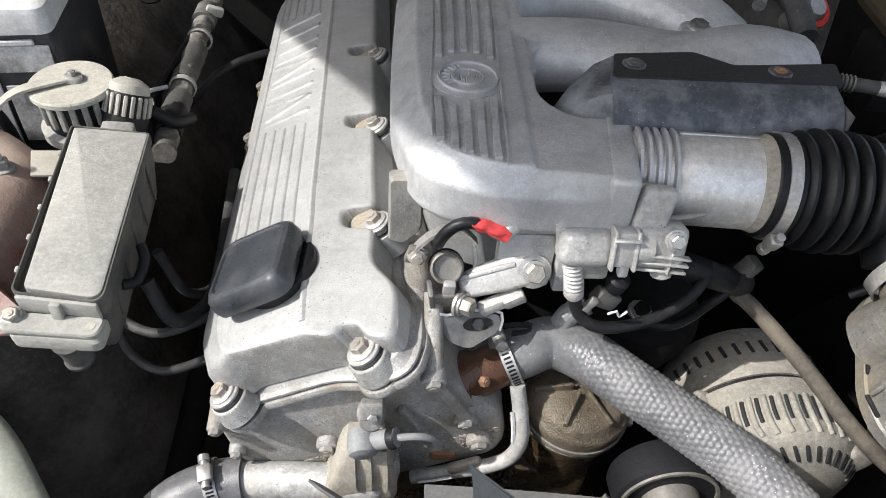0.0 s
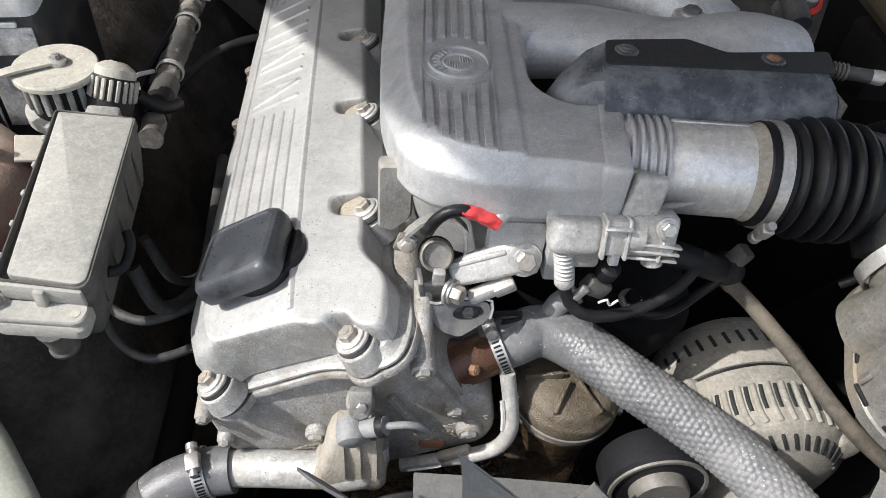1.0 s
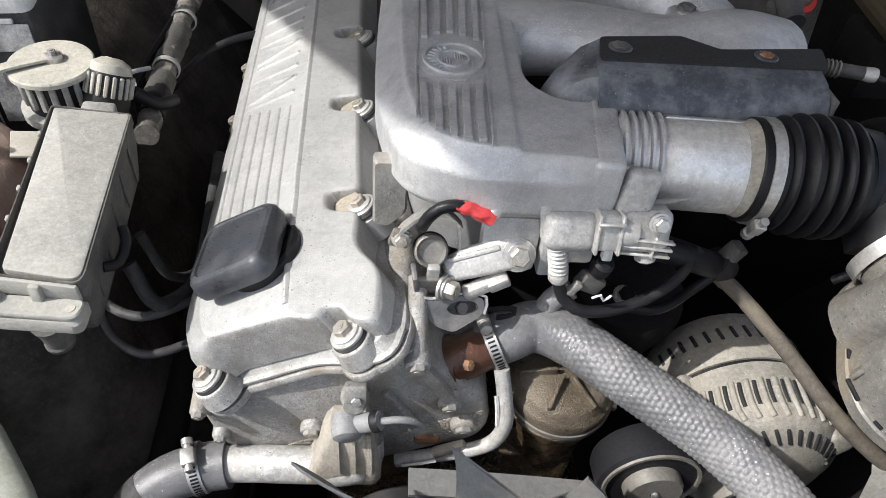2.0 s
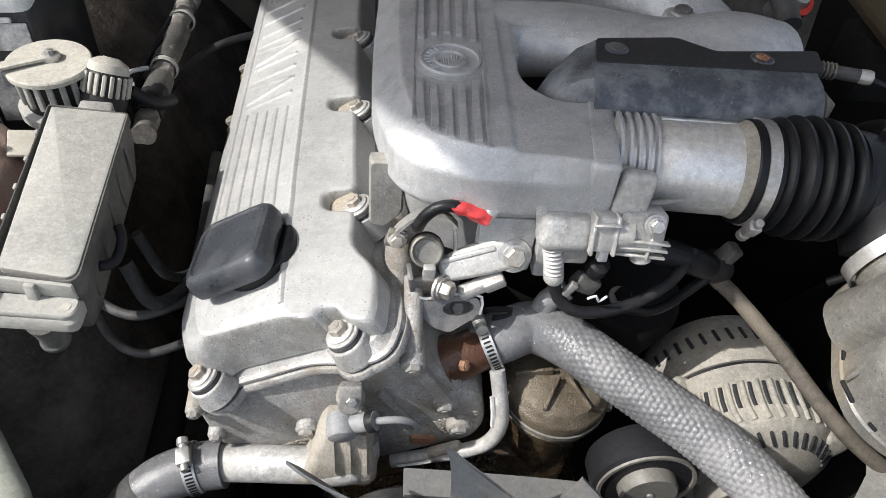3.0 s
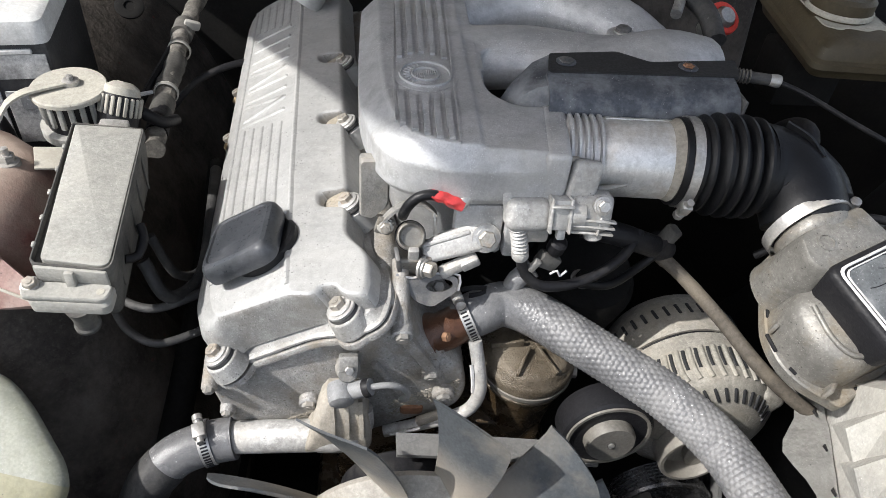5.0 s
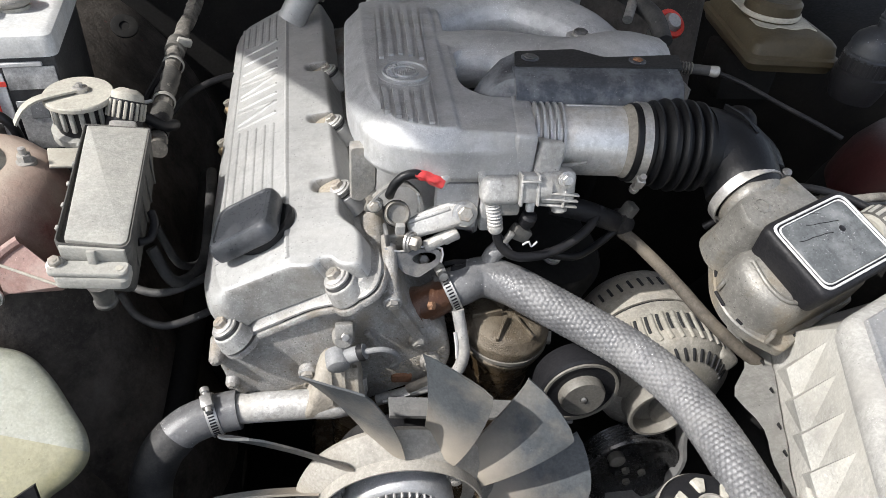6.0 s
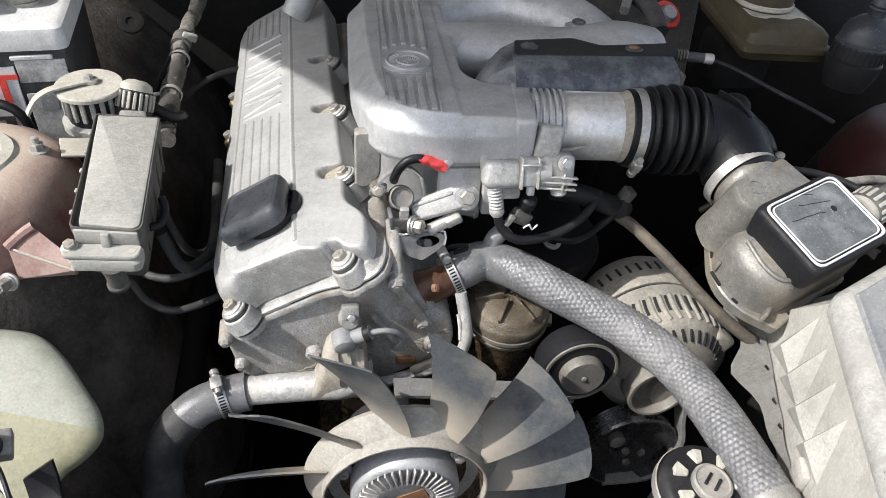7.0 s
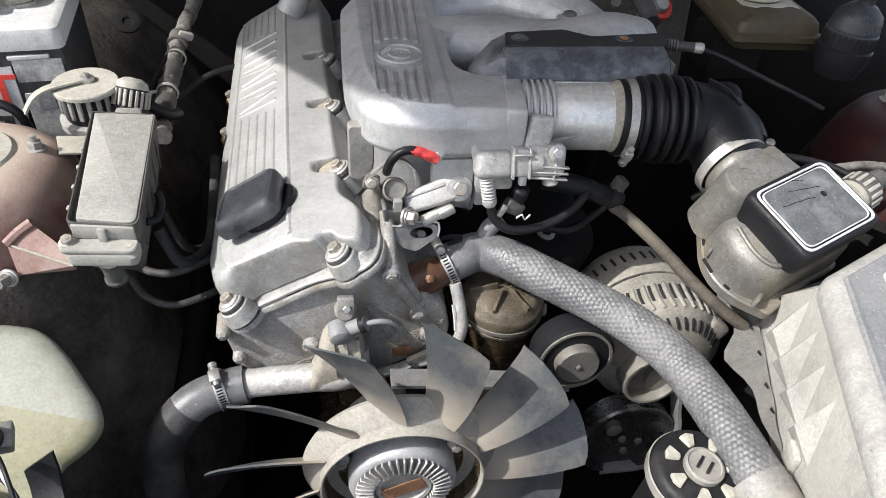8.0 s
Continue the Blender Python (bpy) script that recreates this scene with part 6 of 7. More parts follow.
# ---- strut towers ----
def tower(x, y, z, material, label, s=1.0):
    t = thing("wall_strut_tower", (x, y, z - 0.3), label, "strut tower", kind="structure")
    prof_ = [(0.113 * s, -0.086), (0.112 * s, -0.074), (0.110 * s, -0.060), (0.104 * s, -0.036), (0.093 * s, -0.014), (0.076 * s, -0.001), (0.045 * s, 0.002)]
    bm_ = lathe(prof_, (x, y, z), (0, 0, 1), 56)
    for v in bm_.verts:
        d = 0.004 * noise.noise(v.co * 18)
        v.co += V((d, d * 0.6, d))
    part("dome", bm_, material, t)
    # skirt and ring: lit colours on one tower, shade-dark copies on the other
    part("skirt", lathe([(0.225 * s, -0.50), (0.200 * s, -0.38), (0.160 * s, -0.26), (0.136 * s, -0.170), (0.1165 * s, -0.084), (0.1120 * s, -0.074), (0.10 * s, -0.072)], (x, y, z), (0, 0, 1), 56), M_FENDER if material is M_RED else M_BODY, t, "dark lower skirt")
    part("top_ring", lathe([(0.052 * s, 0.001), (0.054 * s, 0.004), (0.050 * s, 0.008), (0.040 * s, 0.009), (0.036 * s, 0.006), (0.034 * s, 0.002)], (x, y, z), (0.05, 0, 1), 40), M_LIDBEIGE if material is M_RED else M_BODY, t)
    part("top_cup", lathe([(0.034 * s, 0.0015), (0.030 * s, 0.003), (0.006, 0.004)], (x, y, z), (0.05, 0, 1), 32), M_BOXSIDE, t)
    for a in (15, 135, 255):
        c = V((x + 0.070 * s * math.cos(radians(a)), y + 0.070 * s * math.sin(radians(a)), z - 0.002))
        part("nut_seat", lathe([(0.010, -0.004), (0.0095, 0.002), (0.007, 0.003)], c, (0, 0, 1), 18), M_DUSTY, t)
        bolt(t, c + V((0, 0, 0.003)), (0, 0, 1), 0.0065, 0.007, washer=False, material=M_DUSTY)
        part("stud", lathe([(0.0035, 0.0), (0.0035, 0.016), (0.002, 0.0165)], c, (0, 0, 1), 12), M_STEEL, t)
    return t


tower(-0.362, 0.036, 0.004, M_RED, "dusty red-painted strut tower dome with bolted ring")
tower(0.70, 0.0, 0.04, M_REDDARK, "red strut tower dome, shade put into its paint", 1.3)
# sheet tab between tower and box
tab = thing("sheet_bracket", (-0.27, -0.03, -0.06), "folded dusty pink sheet metal bracket by the strut tower", "bracket")
b = rings(None, [[V(p) + V(d) for p in ((-0.277, -0.040, -0.021), (-0.299, -0.052, -0.034), (-0.2405, -0.0700, -0.048), (-0.252, -0.055, -0.037))] for d in ((0, 0, 0), (0.001, 0.002, -0.003))])
part("upper_sheet", b, M_PINK, tab)
b = rings(None, [[V(p) + V(d) for p in ((-0.299, -0.052, -0.034), (-0.295, -0.061, -0.064), (-0.2425, -0.0665, -0.056), (-0.2405, -0.0700, -0.048))] for d in ((0, 0, 0), (0.001, 0.003, -0.001))])
part("lower_sheet", b, M_PINK, tab)
part("fold_edge", tube([(-0.299, -0.0525, -0.0335), (-0.270, -0.0615, -0.0405), (-0.2405, -0.0705, -0.0475)], 0.0013, 8), M_LIDBEIGE, tab)
part("edge_roll", tube([(-0.277, -0.039, -0.020), (-0.288, -0.044, -0.026), (-0.299, -0.052, -0.034)], 0.0052, 8), M_PINK, tab)
bolt(tab, (-0.302, -0.068, -0.062), (-0.2, -0.9, 0.3), 0.006, 0.014, material=M_DUSTY)
part("ear", rbox((0.046, 0.030, 0.003), pose(-0.258, 0.075, -0.006, 8, 12, 20), 0.001), M_LIDBEIGE, tab)

# ---- washer fluid tank ----
wt = thing("washer_fluid_tank", (-0.29, -0.17, -0.40), "yellowed translucent washer tank, partly filled with fluid", "fluid tank")
WF = frame_of((0, -0.095, -0.090), (1, 0, 0), (0, 0.876, 0.482))  # the tank's sloping face
wpts = [(-0.50, 0.004, 0.02), (-0.315, 0.001, 0.02), (-0.276, -0.006, 0.02), (-0.252, -0.030, 0.03), (-0.217, -0.081, 0.02), (-0.212, -0.103, 0.012), (-0.2257, -0.121, 0.015), (-0.246, -0.134, 0.012), (-0.252, -0.180, 0.01), (-0.30, -0.185, 0.02), (-0.50, -0.185, 0.02)]
for nm, mt, lb, keep in (("lower_wall", M_TANKLOW, "fluid-tinted lower wall", 1), ("upper_wall", M_TANK, "pale upper wall", 0)):
    b = moulded(wpts, [(-0.10, 0.046), (-0.06, 0.030), (-0.028, 0.014), (-0.016, 0.004), (-0.012, 0.0), (-0.008, 0.0), (-0.004, 0.003), (-0.001, 0.009), (0.0, 0.016)])
    bmesh.ops.triangulate(b, faces=[f for f in b.faces if len(f.verts) > 4])
    bmesh.ops.bisect_plane(b, geom=b.verts[:] + b.edges[:] + b.faces[:], plane_co=(-0.25, -0.088, 0), plane_no=(0.25, 1, 0), clear_outer=bool(keep), clear_inner=not keep)
    b.transform(WF)
    part(nm, b, mt, wt, lb)
# second tank with strap and plug
t2 = thing("coolant_tank", (-0.33, -0.33, -0.30), "yellowed round tank with dark strap and wiring plug", "fluid tank")
part("bulb", lathe([(0.050, -0.16), (0.066, -0.10), (0.070, -0.04), (0.064, -0.012), (0.045, 0.004), (0.015, 0.009)], (-0.338, -0.292, -0.118), (0.1, 0, 1), 44), M_TANK, t2)
part("strap", strip([(-0.240, -0.235, -0.11), (-0.236, -0.246, -0.13), (-0.228, -0.275, -0.15), (-0.225, -0.32, -0.165)], (0.9, 0.3, 0.5), 0.026, 0.004), M_BLACK, t2)
part("plug_body", rbox((0.030, 0.022, 0.016), pose(-0.272, -0.225, -0.092, 20, 10, 15), 0.002), M_DUSTY, t2, "grey wiring plug")
part("plug_ring", lathe([(0.009, -0.003), (0.011, -0.002), (0.011, 0.003), (0.009, 0.004)], (-0.270, -0.232, -0.083), (0.1, -0.4, 1), 20), M_BLACK, t2)
for k in range(3):
    part("wire", tube([(-0.272 + 0.003 * k, -0.236, -0.090), (-0.258 + 0.003 * k, -0.256, -0.092 + 0.002 * k), (-0.240, -0.275 - 0.002 * k, -0.10), (-0.228, -0.305, -0.12 - 0.002 * k), (-0.226, -0.35, -0.16)], 0.0018, 8), M_WHITE if k == 1 else M_BLACK, t2)

# ---- loose dark hoses and cables beside the head ----
cab = [([(-0.2233, 0.0113, -0.095), (-0.2109, -0.0089, -0.10), (-0.1752, -0.0254, -0.10), (-0.1393, -0.0073, -0.10), (-0.1274, 0.0112, -0.10)], 0.0042),
       ([(-0.178, -0.010, -0.055), (-0.160, -0.02, -0.09), (-0.140, 0.02, -0.10), (-0.142, 0.10, -0.09), (-0.150, 0.18, -0.09)], 0.006),
       ([(-0.182, 0.03, -0.06), (-0.165, 0.03, -0.11), (-0.148, 0.07, -0.13), (-0.145, 0.16, -0.11)], 0.0045),
       ([(-0.2216, 0.0007, -0.125), (-0.2027, -0.0244, -0.13), (-0.1723, -0.0410, -0.13), (-0.1382, -0.0264, -0.13), (-0.1255, -0.0134, -0.13)], 0.0040)]
for pts, r in cab:
    tagged(solo("cable", tube(pts, r, 10), M_SLEEVE, "black rubber cable hanging beside the engine", "cable"), group="cables beside the engine")
pipe_l = solo("steel_pipe", tube([(-0.235, 0.30, -0.10), (-0.19, 0.33, -0.06), (-0.14, 0.36, -0.05), (-0.12, 0.38, -0.07)], 0.0045, 10), M_BLACK, "dusty steel pipe behind the head", "pipe")
solo("heater_pipe", tube([(-0.19, -0.06, -0.30), (-0.185, 0.05, -0.27), (-0.19, 0.2, -0.26), (-0.2, 0.4, -0.24)], 0.016, 14), M_BODY, "dark pipe low in the bay", "pipe")

# ---- lower water pipe with hose at the front ----
wp = thing("water_pipe", (-0.05, -0.12, -0.22), "dusty aluminium water pipe and elbow at the engine front", "water pipe")
part("pipe", tube([(0.006, -0.122, -0.158), (-0.03, -0.120, -0.165), (-0.075, -0.116, -0.171), (-0.122, -0.112, -0.178)], 0.0148, 28), M_PALE, wp)
part("elbow", tube([(-0.024, -0.121, -0.164), (-0.004, -0.122, -0.161), (0.010, -0.121, -0.153), (0.010, -0.114, -0.135)], lambda s, a: 0.0150 + 0.0012 * math.sin(min(1, s / 0.04) * math.pi), 24), M_PALE, wp, "dust-caked elbow")
riser_ = []
for z_, x0_, x1_, y0_, y1_ in ((-0.106, -0.014, 0.014, -0.100, -0.122), (-0.114, -0.019, 0.018, -0.100, -0.128), (-0.132, -0.024, 0.021, -0.100, -0.132), (-0.150, -0.030, 0.024, -0.102, -0.136), (-0.162, -0.036, 0.024, -0.106, -0.136), (-0.170, -0.040, 0.022, -0.108, -0.134)):
    riser_.append([V((p.x, p.y, z_)) for p in rounded([(x0_, y0_), (x1_, y0_), (x1_, y1_), (x0_, y1_)], 0.007, 4)])
part("riser", rings(None, riser_), M_SAND, wp, "beige dusty riser")
for x_ in (-0.010, 0.002, 0.014):
    part("riser_rib", strip([(x_, -0.125, -0.108), (x_ + 0.001, -0.132, -0.128), (x_ + 0.001, -0.136, -0.146)], (1, 0, 0), 0.0035, 0.006), M_SAND, wp)
lh = thing("lower_radiator_hose", (-0.16, -0.15, -0.24), "black rubber radiator hose clamped to the water pipe", "coolant hose")
part("hose_wall", tube([(-0.098, -0.114, -0.175), (-0.125, -0.117, -0.179), (-0.150, -0.126, -0.185), (-0.172, -0.140, -0.205), (-0.186, -0.152, -0.245), (-0.190, -0.160, -0.32), (-0.19, -0.17, -0.45)], 0.0195, 28), M_HOSE, lh, "grey dusty hose end")
clamp_band(lh, (-0.1225, -0.1165, -0.1785), (-0.95, -0.25, -0.15), 0.0200, 0.010, screw_at=(-0.128, -0.125, -0.12))
# black sleeve further down
part("sleeve", tube([(-0.156, -0.129, -0.189), (-0.172, -0.140, -0.205), (-0.186, -0.152, -0.245), (-0.190, -0.160, -0.32), (-0.19, -0.17, -0.45)], 0.0203, 28), M_SLEEVE, lh, "black lower part of the hose")

# ---- cam position sensor ----
cs = thing("cam_sensor", (0.0, -0.11, -0.12), "grey sensor with angled plug and cable on the timing cover", "sensor")
part("sensor_body", lathe([(0.0130, -0.010), (0.0130, 0.004), (0.0110, 0.006), (0.0105, 0.016), (0.009, 0.0175)], (0.001, -0.106, -0.092), (0.0, -0.85, 0.5), 26), M_DUSTY, cs)
part("sensor_ear", rbox((0.020, 0.012, 0.018), pose(0.002, -0.113, -0.076, -25, 0, 0), 0.003, 2), M_DUSTY, cs)
bolt(cs, (0.003, -0.121, -0.078), (0, -0.8, 0.5), 0.0048, 0.004, washer=False, material=M_STEEL)
part("plug", lathe([(0.0125, -0.010), (0.0135, -0.006), (0.0135, 0.006), (0.0125, 0.010), (0.008, 0.0125)], (-0.006, -0.128, -0.106), (0.1, -0.8, -0.2), 26), M_LIDGREY, cs, "grey angled plug")
part("plug_arm", tube([(-0.004, -0.127, -0.106), (0.012, -0.129, -0.098), (0.024, -0.131, -0.092)], 0.0088, 18), M_LIDGREY, cs)
part("plug_end", lathe([(0.0092, -0.003), (0.0100, 0.0), (0.0092, 0.004)], (0.020, -0.1305, -0.094), (1, -0.1, 0.5), 18), M_BLACK, cs)
part("cable", tube([(0.022, -0.131, -0.093), (0.040, -0.131, -0.090), (0.055, -0.128, -0.098), (0.062, -0.122, -0.118), (0.056, -0.112, -0.140)], 0.0034, 12), M_LIDGREY, cs)
cs.scale = (0.82, 0.82, 0.82)
cs.location = (0.003, -0.113, -0.106)

# bent metal pipe with bracket strip at the lower right of the case
bp = thing("bypass_pipe", (0.08, -0.11, -0.17), "bent grey metal pipe round the lower engine front", "pipe")
part("pipe", tube([(0.036, -0.106, -0.182), (0.066, -0.108, -0.170), (0.094, -0.112, -0.154), (0.112, -0.113, -0.138), (0.1185, -0.110, -0.116), (0.116, -0.100, -0.094), (0.112, -0.090, -0.074)], 0.0060, 16), M_PALE, bp)
part("strip", strip([(0.040, -0.113, -0.177), (0.056, -0.115, -0.169), (0.066, -0.116, -0.163)], (0.2, -0.6, 0.8), 0.011, 0.002), M_WORN, bp, "bright worn bracket strip")
part("clip", strip([(0.112, -0.112, -0.118), (0.111, -0.108, -0.104), (0.109, -0.102, -0.092)], (0.2, -0.6, 0.8), 0.004, 0.002), M_WORN, bp)
part("foot", rbox((0.030, 0.008, 0.010), pose(0.078, -0.110, -0.156, 0, -28, 0), 0.003), M_SAND, bp)
part("foot", rbox((0.022, 0.020, 0.014), pose(0.060, -0.096, -0.152, 10, 0, 0), 0.004), M_RUST, bp, "rust-brown bolt seat in the recess")
b = bmesh.new()
for k in range(140):
    bmesh.ops.create_icosphere(b, subdivisions=1, radius=rnd.uniform(0.001, 0.003), matrix=Matrix.Translation((rnd.uniform(0.075, 0.125), rnd.uniform(-0.105, -0.095), rnd.uniform(-0.20, -0.180))))
solo("grime_lumps", b, M_OILY, "dark gravelly grime on the lower case", "grime", kind="stuff")
b = rbox((0.20, 0.06, 0.10), pose(0.09, -0.07, -0.235), 0.01)
solo("pump_housing", b, M_OILY, "dark oily pump housing behind the fan", "pump housing")

# ---- throttle-side linkage in front of the manifold ----
rg = thing("fuel_regulator", (0.055, -0.05, -0.01), "dusty round fuel regulator with bracket and black hose", "fuel regulator")
ra_ = V((0.0, -0.72, 0.55)).normalized()
part("can", lathe([(0.0100, -0.026), (0.0115, -0.020), (0.0118, -0.004), (0.0112, -0.001), (0.0100, 0.0), (0.0088, -0.0015), (0.0080, -0.004), (0.0040, -0.0045)], (0.0537, -0.064, 0.0215), ra_, 32), M_MAF, rg)
part("can_band", lathe([(0.0118, -0.016), (0.0126, -0.0155), (0.0126, -0.012), (0.0118, -0.0115)], (0.0537, -0.064, 0.0215), ra_, 32, cap=False), M_BLACK, rg)
part("strap", strip([(0.0300, -0.054, 0.026), (0.0350, -0.052, 0.033), (0.0480, -0.046, 0.040), (0.0640, -0.044, 0.039), (0.0740, -0.046, 0.030)], (0, -1, 0.3), 0.012, 0.0022), M_DUSTY, rg)
part("strap_foot", rbox((0.014, 0.006, 0.016), pose(0.0325, -0.054, 0.024, 10, 15, 0), 0.002), M_MAF, rg)
bolt(rg, (0.0333, -0.0585, 0.0265), (0, -1, 0.3), 0.0046, 0.005, material=M_BOLT)
part("hose", tube([(0.0470, -0.052, 0.0330), (0.0472, -0.058, 0.0400), (0.0500, -0.062, 0.0505), (0.0575, -0.062, 0.0590), (0.0670, -0.062, 0.0615), (0.0740, -0.062, 0.0600)], 0.0042, 16), M_RUBBER, rg, "black rubber hose")
part("red_wrap", tube([(0.0670, -0.0620, 0.0612), (0.0740, -0.0624, 0.0600), (0.0830, -0.0626, 0.0560), (0.0915, -0.0626, 0.0515)], lambda s, a: 0.0040 + 0.0009 * min(1.0, s / 0.02) + 0.0012 * noise.noise((s * 170, math.cos(a) * 1.6, math.sin(a) * 1.6)), 20, 0.0012), M_REDTAPE, rg, "red insulating tape")
part("nozzle", lathe([(0.005, -0.004), (0.0055, 0.006), (0.004, 0.009)], (0.0920, -0.060, 0.0540), (0.7, 0.5, 0.5), 14), M_STEEL, rg)
part("stem", rbox((0.0085, 0.006, 0.026), pose(0.0555, -0.069, 0.0020, 10, 2, 0), 0.0015), M_WASHER, rg)
part("pin", tube([(0.0715, -0.050, 0.034), (0.0735, -0.054, 0.024), (0.0735, -0.055, 0.016)], 0.0015, 8), M_STEEL, rg)

le = thing("lifting_eye", (0.07, -0.075, -0.03), "grey steel lifting eye with oval hole on the engine front", "lifting eye")
LM = frame_of((0.0672, -0.0790, -0.0206), (0.993, 0.119, 0.0), (-0.072, 0.597, 0.799))
outer = rounded([(-0.0245, 0.0125, 0.003), (-0.0100, -0.0105, 0.006), (0.0035, -0.0160, 0.004), (0.0250, -0.0050, 0.008), (0.0270, 0.0075, 0.006), (0.0080, 0.0105, 0.01), (-0.0120, 0.0085, 0.01)], 0.01, 6)
hole = [V((0.0107 + 0.0112 * math.cos(2 * math.pi * k / len(outer) + 2.7), 0.0012 + 0.0052 * math.sin(2 * math.pi * k / len(outer) + 2.7))) for k in range(len(outer))]
b = bmesh.new()
lo_, li = [[b.verts.new(LM @ V((p.x, p.y, h))) for p in outer] for h in (0, 0.0030)], [[b.verts.new(LM @ V((p.x, p.y, h))) for p in hole] for h in (0, 0.0030)]
k_ = len(outer)
for i in range(k_):
    j = (i + 1) % k_
    b.faces.new((lo_[0][i], lo_[0][j], lo_[1][j], lo_[1][i]))
    b.faces.new((li[0][j], li[0][i], li[1][i], li[1][j]))
    b.faces.new((lo_[1][i], lo_[1][j], li[1][j], li[1][i]))
    b.faces.new((lo_[0][j], lo_[0][i], li[0][i], li[0][j]))
part("eye_plate", b, M_EYE, le)
part("rim", strip([LM @ V((-0.0245, 0.0130, 0.002)), LM @ V((-0.0120, 0.0092, 0.002)), LM @ V((0.0080, 0.0112, 0.002)), LM @ V((0.0275, 0.0080, 0.002)), LM @ V((0.0255, -0.0045, 0.002))], LM.to_3x3() @ V((0, 0.2, 1)), 0.0050, 0.0018), M_STEEL, le, "worn bright edge")
part("upright", rbox((0.030, 0.005, 0.022), pose(0.0570, -0.0690, -0.0060, 12, 0, 8), 0.003, 3), M_MAF, le)
part("side_wing", rbox((0.004, 0.014, 0.028), pose(0.0440, -0.0700, -0.0010, 15, -8, 5), 0.0015), M_EYE, le)
bolt(le, (0.0660, -0.0745, -0.0030), (0.80, -0.55, 0.15), 0.0066, 0.008, material=M_BOLT)
bolt(le, (0.0780, -0.0700, -0.0280), (0.2, -0.7, 0.6), 0.0050, 0.005, washer=False, material=M_DUSTY)

br = thing("support_arm", (0.10, -0.055, 0.0), "cast support arm with brown bolt under the manifold", "bracket")
ARM = frame_of((0.0900, -0.0600, 0.0120), (0.0483, 0.004, 0.0161), (0, 0.65, 0.75))
arm_o = [(-0.028, -0.0100, 0.003), (0.006, -0.0120, 0.004), (0.020, -0.0120, 0.006), (0.033, -0.0100, 0.006), (0.033, 0.0100, 0.006), (0.012, 0.0125, 0.006), (-0.010, 0.0110, 0.006), (-0.028, 0.0070, 0.003)]
part("arm", moulded(arm_o, [(-0.006, 0.001), (-0.005, 0.0), (0.002, 0.0), (0.0045, 0.0012), (0.0055, 0.003)], ARM, 5), M_PALE, br)
part("arm_ridge", rbox((0.040, 0.004, 0.004), ARM @ pose(-0.006, 0.005, 0.005), 0.0015), M_PALE, br)
part("arm_eye", lathe([(0.0125, -0.012), (0.0130, -0.002), (0.0118, 0.002)], (0.1140, -0.0615, 0.0185), (0.05, -0.85, 0.5), 26), M_PALE, br)
bolt(br, (0.1140, -0.0650, 0.0205), (0.05, -0.85, 0.5), 0.0072, 0.006, material=M_BOLT, label="brown-stained bolt")
part("finger", rbox((0.034, 0.010, 0.010), pose(0.0930, -0.0690, -0.0045, 0, -24, 10), 0.003), M_PALE, br)
part("finger", rbox((0.016, 0.008, 0.009), pose(0.1020, -0.0700, -0.0010, 0, -24, 10), 0.002), M_WASHER, br)

# throttle position switch: block, plug, spring elbow
tp = thing("throttle_switch", (0.17, -0.07, 0.03), "dusty finned throttle position switch with plug", "throttle switch")
part("block", rbox((0.034, 0.020, 0.030), pose(0.192, -0.064, 0.050, -15, 0, 0), 0.005, 3), M_PALE, tp)
part("block_neck", lathe([(0.012, -0.010), (0.013, 0.0), (0.011, 0.006)], (0.176, -0.066, 0.050), (-1, 0, 0), 24), M_PALE, tp)
for k in range(3):
    part("fin", rbox((0.036, 0.006, 0.0022), pose(0.194, -0.075, 0.036 + 0.0062 * k, -15, 6, 0), 0.0008, 1), M_PALE, tp)
part("fin_web", rbox((0.0022, 0.006, 0.018), pose(0.199, -0.074, 0.043, -15, 6, 0), 0.0008, 1), M_PALE, tp)
part("foot", lathe([(0.008, -0.004), (0.007, 0.003), (0.004, 0.005)], (0.198, -0.070, 0.030), (0.1, -0.4, -1), 18), M_PALE, tp)
part("arm", rbox((0.024, 0.012, 0.034), pose(0.184, -0.058, 0.074, -12, 8, 0), 0.005, 3), M_PALE, tp)
bolt(tp, (0.198, -0.076, 0.063), (0, -1, 0.5), 0.0050, 0.004, material=M_STEEL)
part("plug", rbox((0.017, 0.020, 0.026), pose(0.1665, -0.067, 0.051, -15, 0, 0), 0.003, 2), M_PALE, tp, "pale plastic plug")
for x in (0.1590, 0.1740):
    part("plug_rib", rbox((0.0026, 0.022, 0.029), pose(x, -0.068, 0.051, -15, 0, 0), 0.0008, 1), M_PALE, tp)
for z_ in (0.042, 0.060):
    part("plug_rib", rbox((0.018, 0.022, 0.0022), pose(0.1665, -0.068, z_, -15, 0, 0), 0.0008, 1), M_PALE, tp)
part("plug_foot", rbox((0.007, 0.007, 0.010), pose(0.170, -0.073, 0.034, -10, 0, 0), 0.0015), M_WORN, tp)
part("elbow", rbox((0.036, 0.024, 0.027), pose(0.1430, -0.0635, 0.0465, -20, 0, 0), 0.008, 4), M_PALE, tp)
part("elbow_skirt", rbox((0.020, 0.014, 0.016), pose(0.152, -0.066, 0.0300, -10, 0, 0), 0.004, 2), M_DUSTY, tp)
part("elbow_wing", rbox((0.008, 0.006, 0.030), pose(0.128, -0.062, 0.050, -10, -12, 0), 0.002), M_PALE, tp)
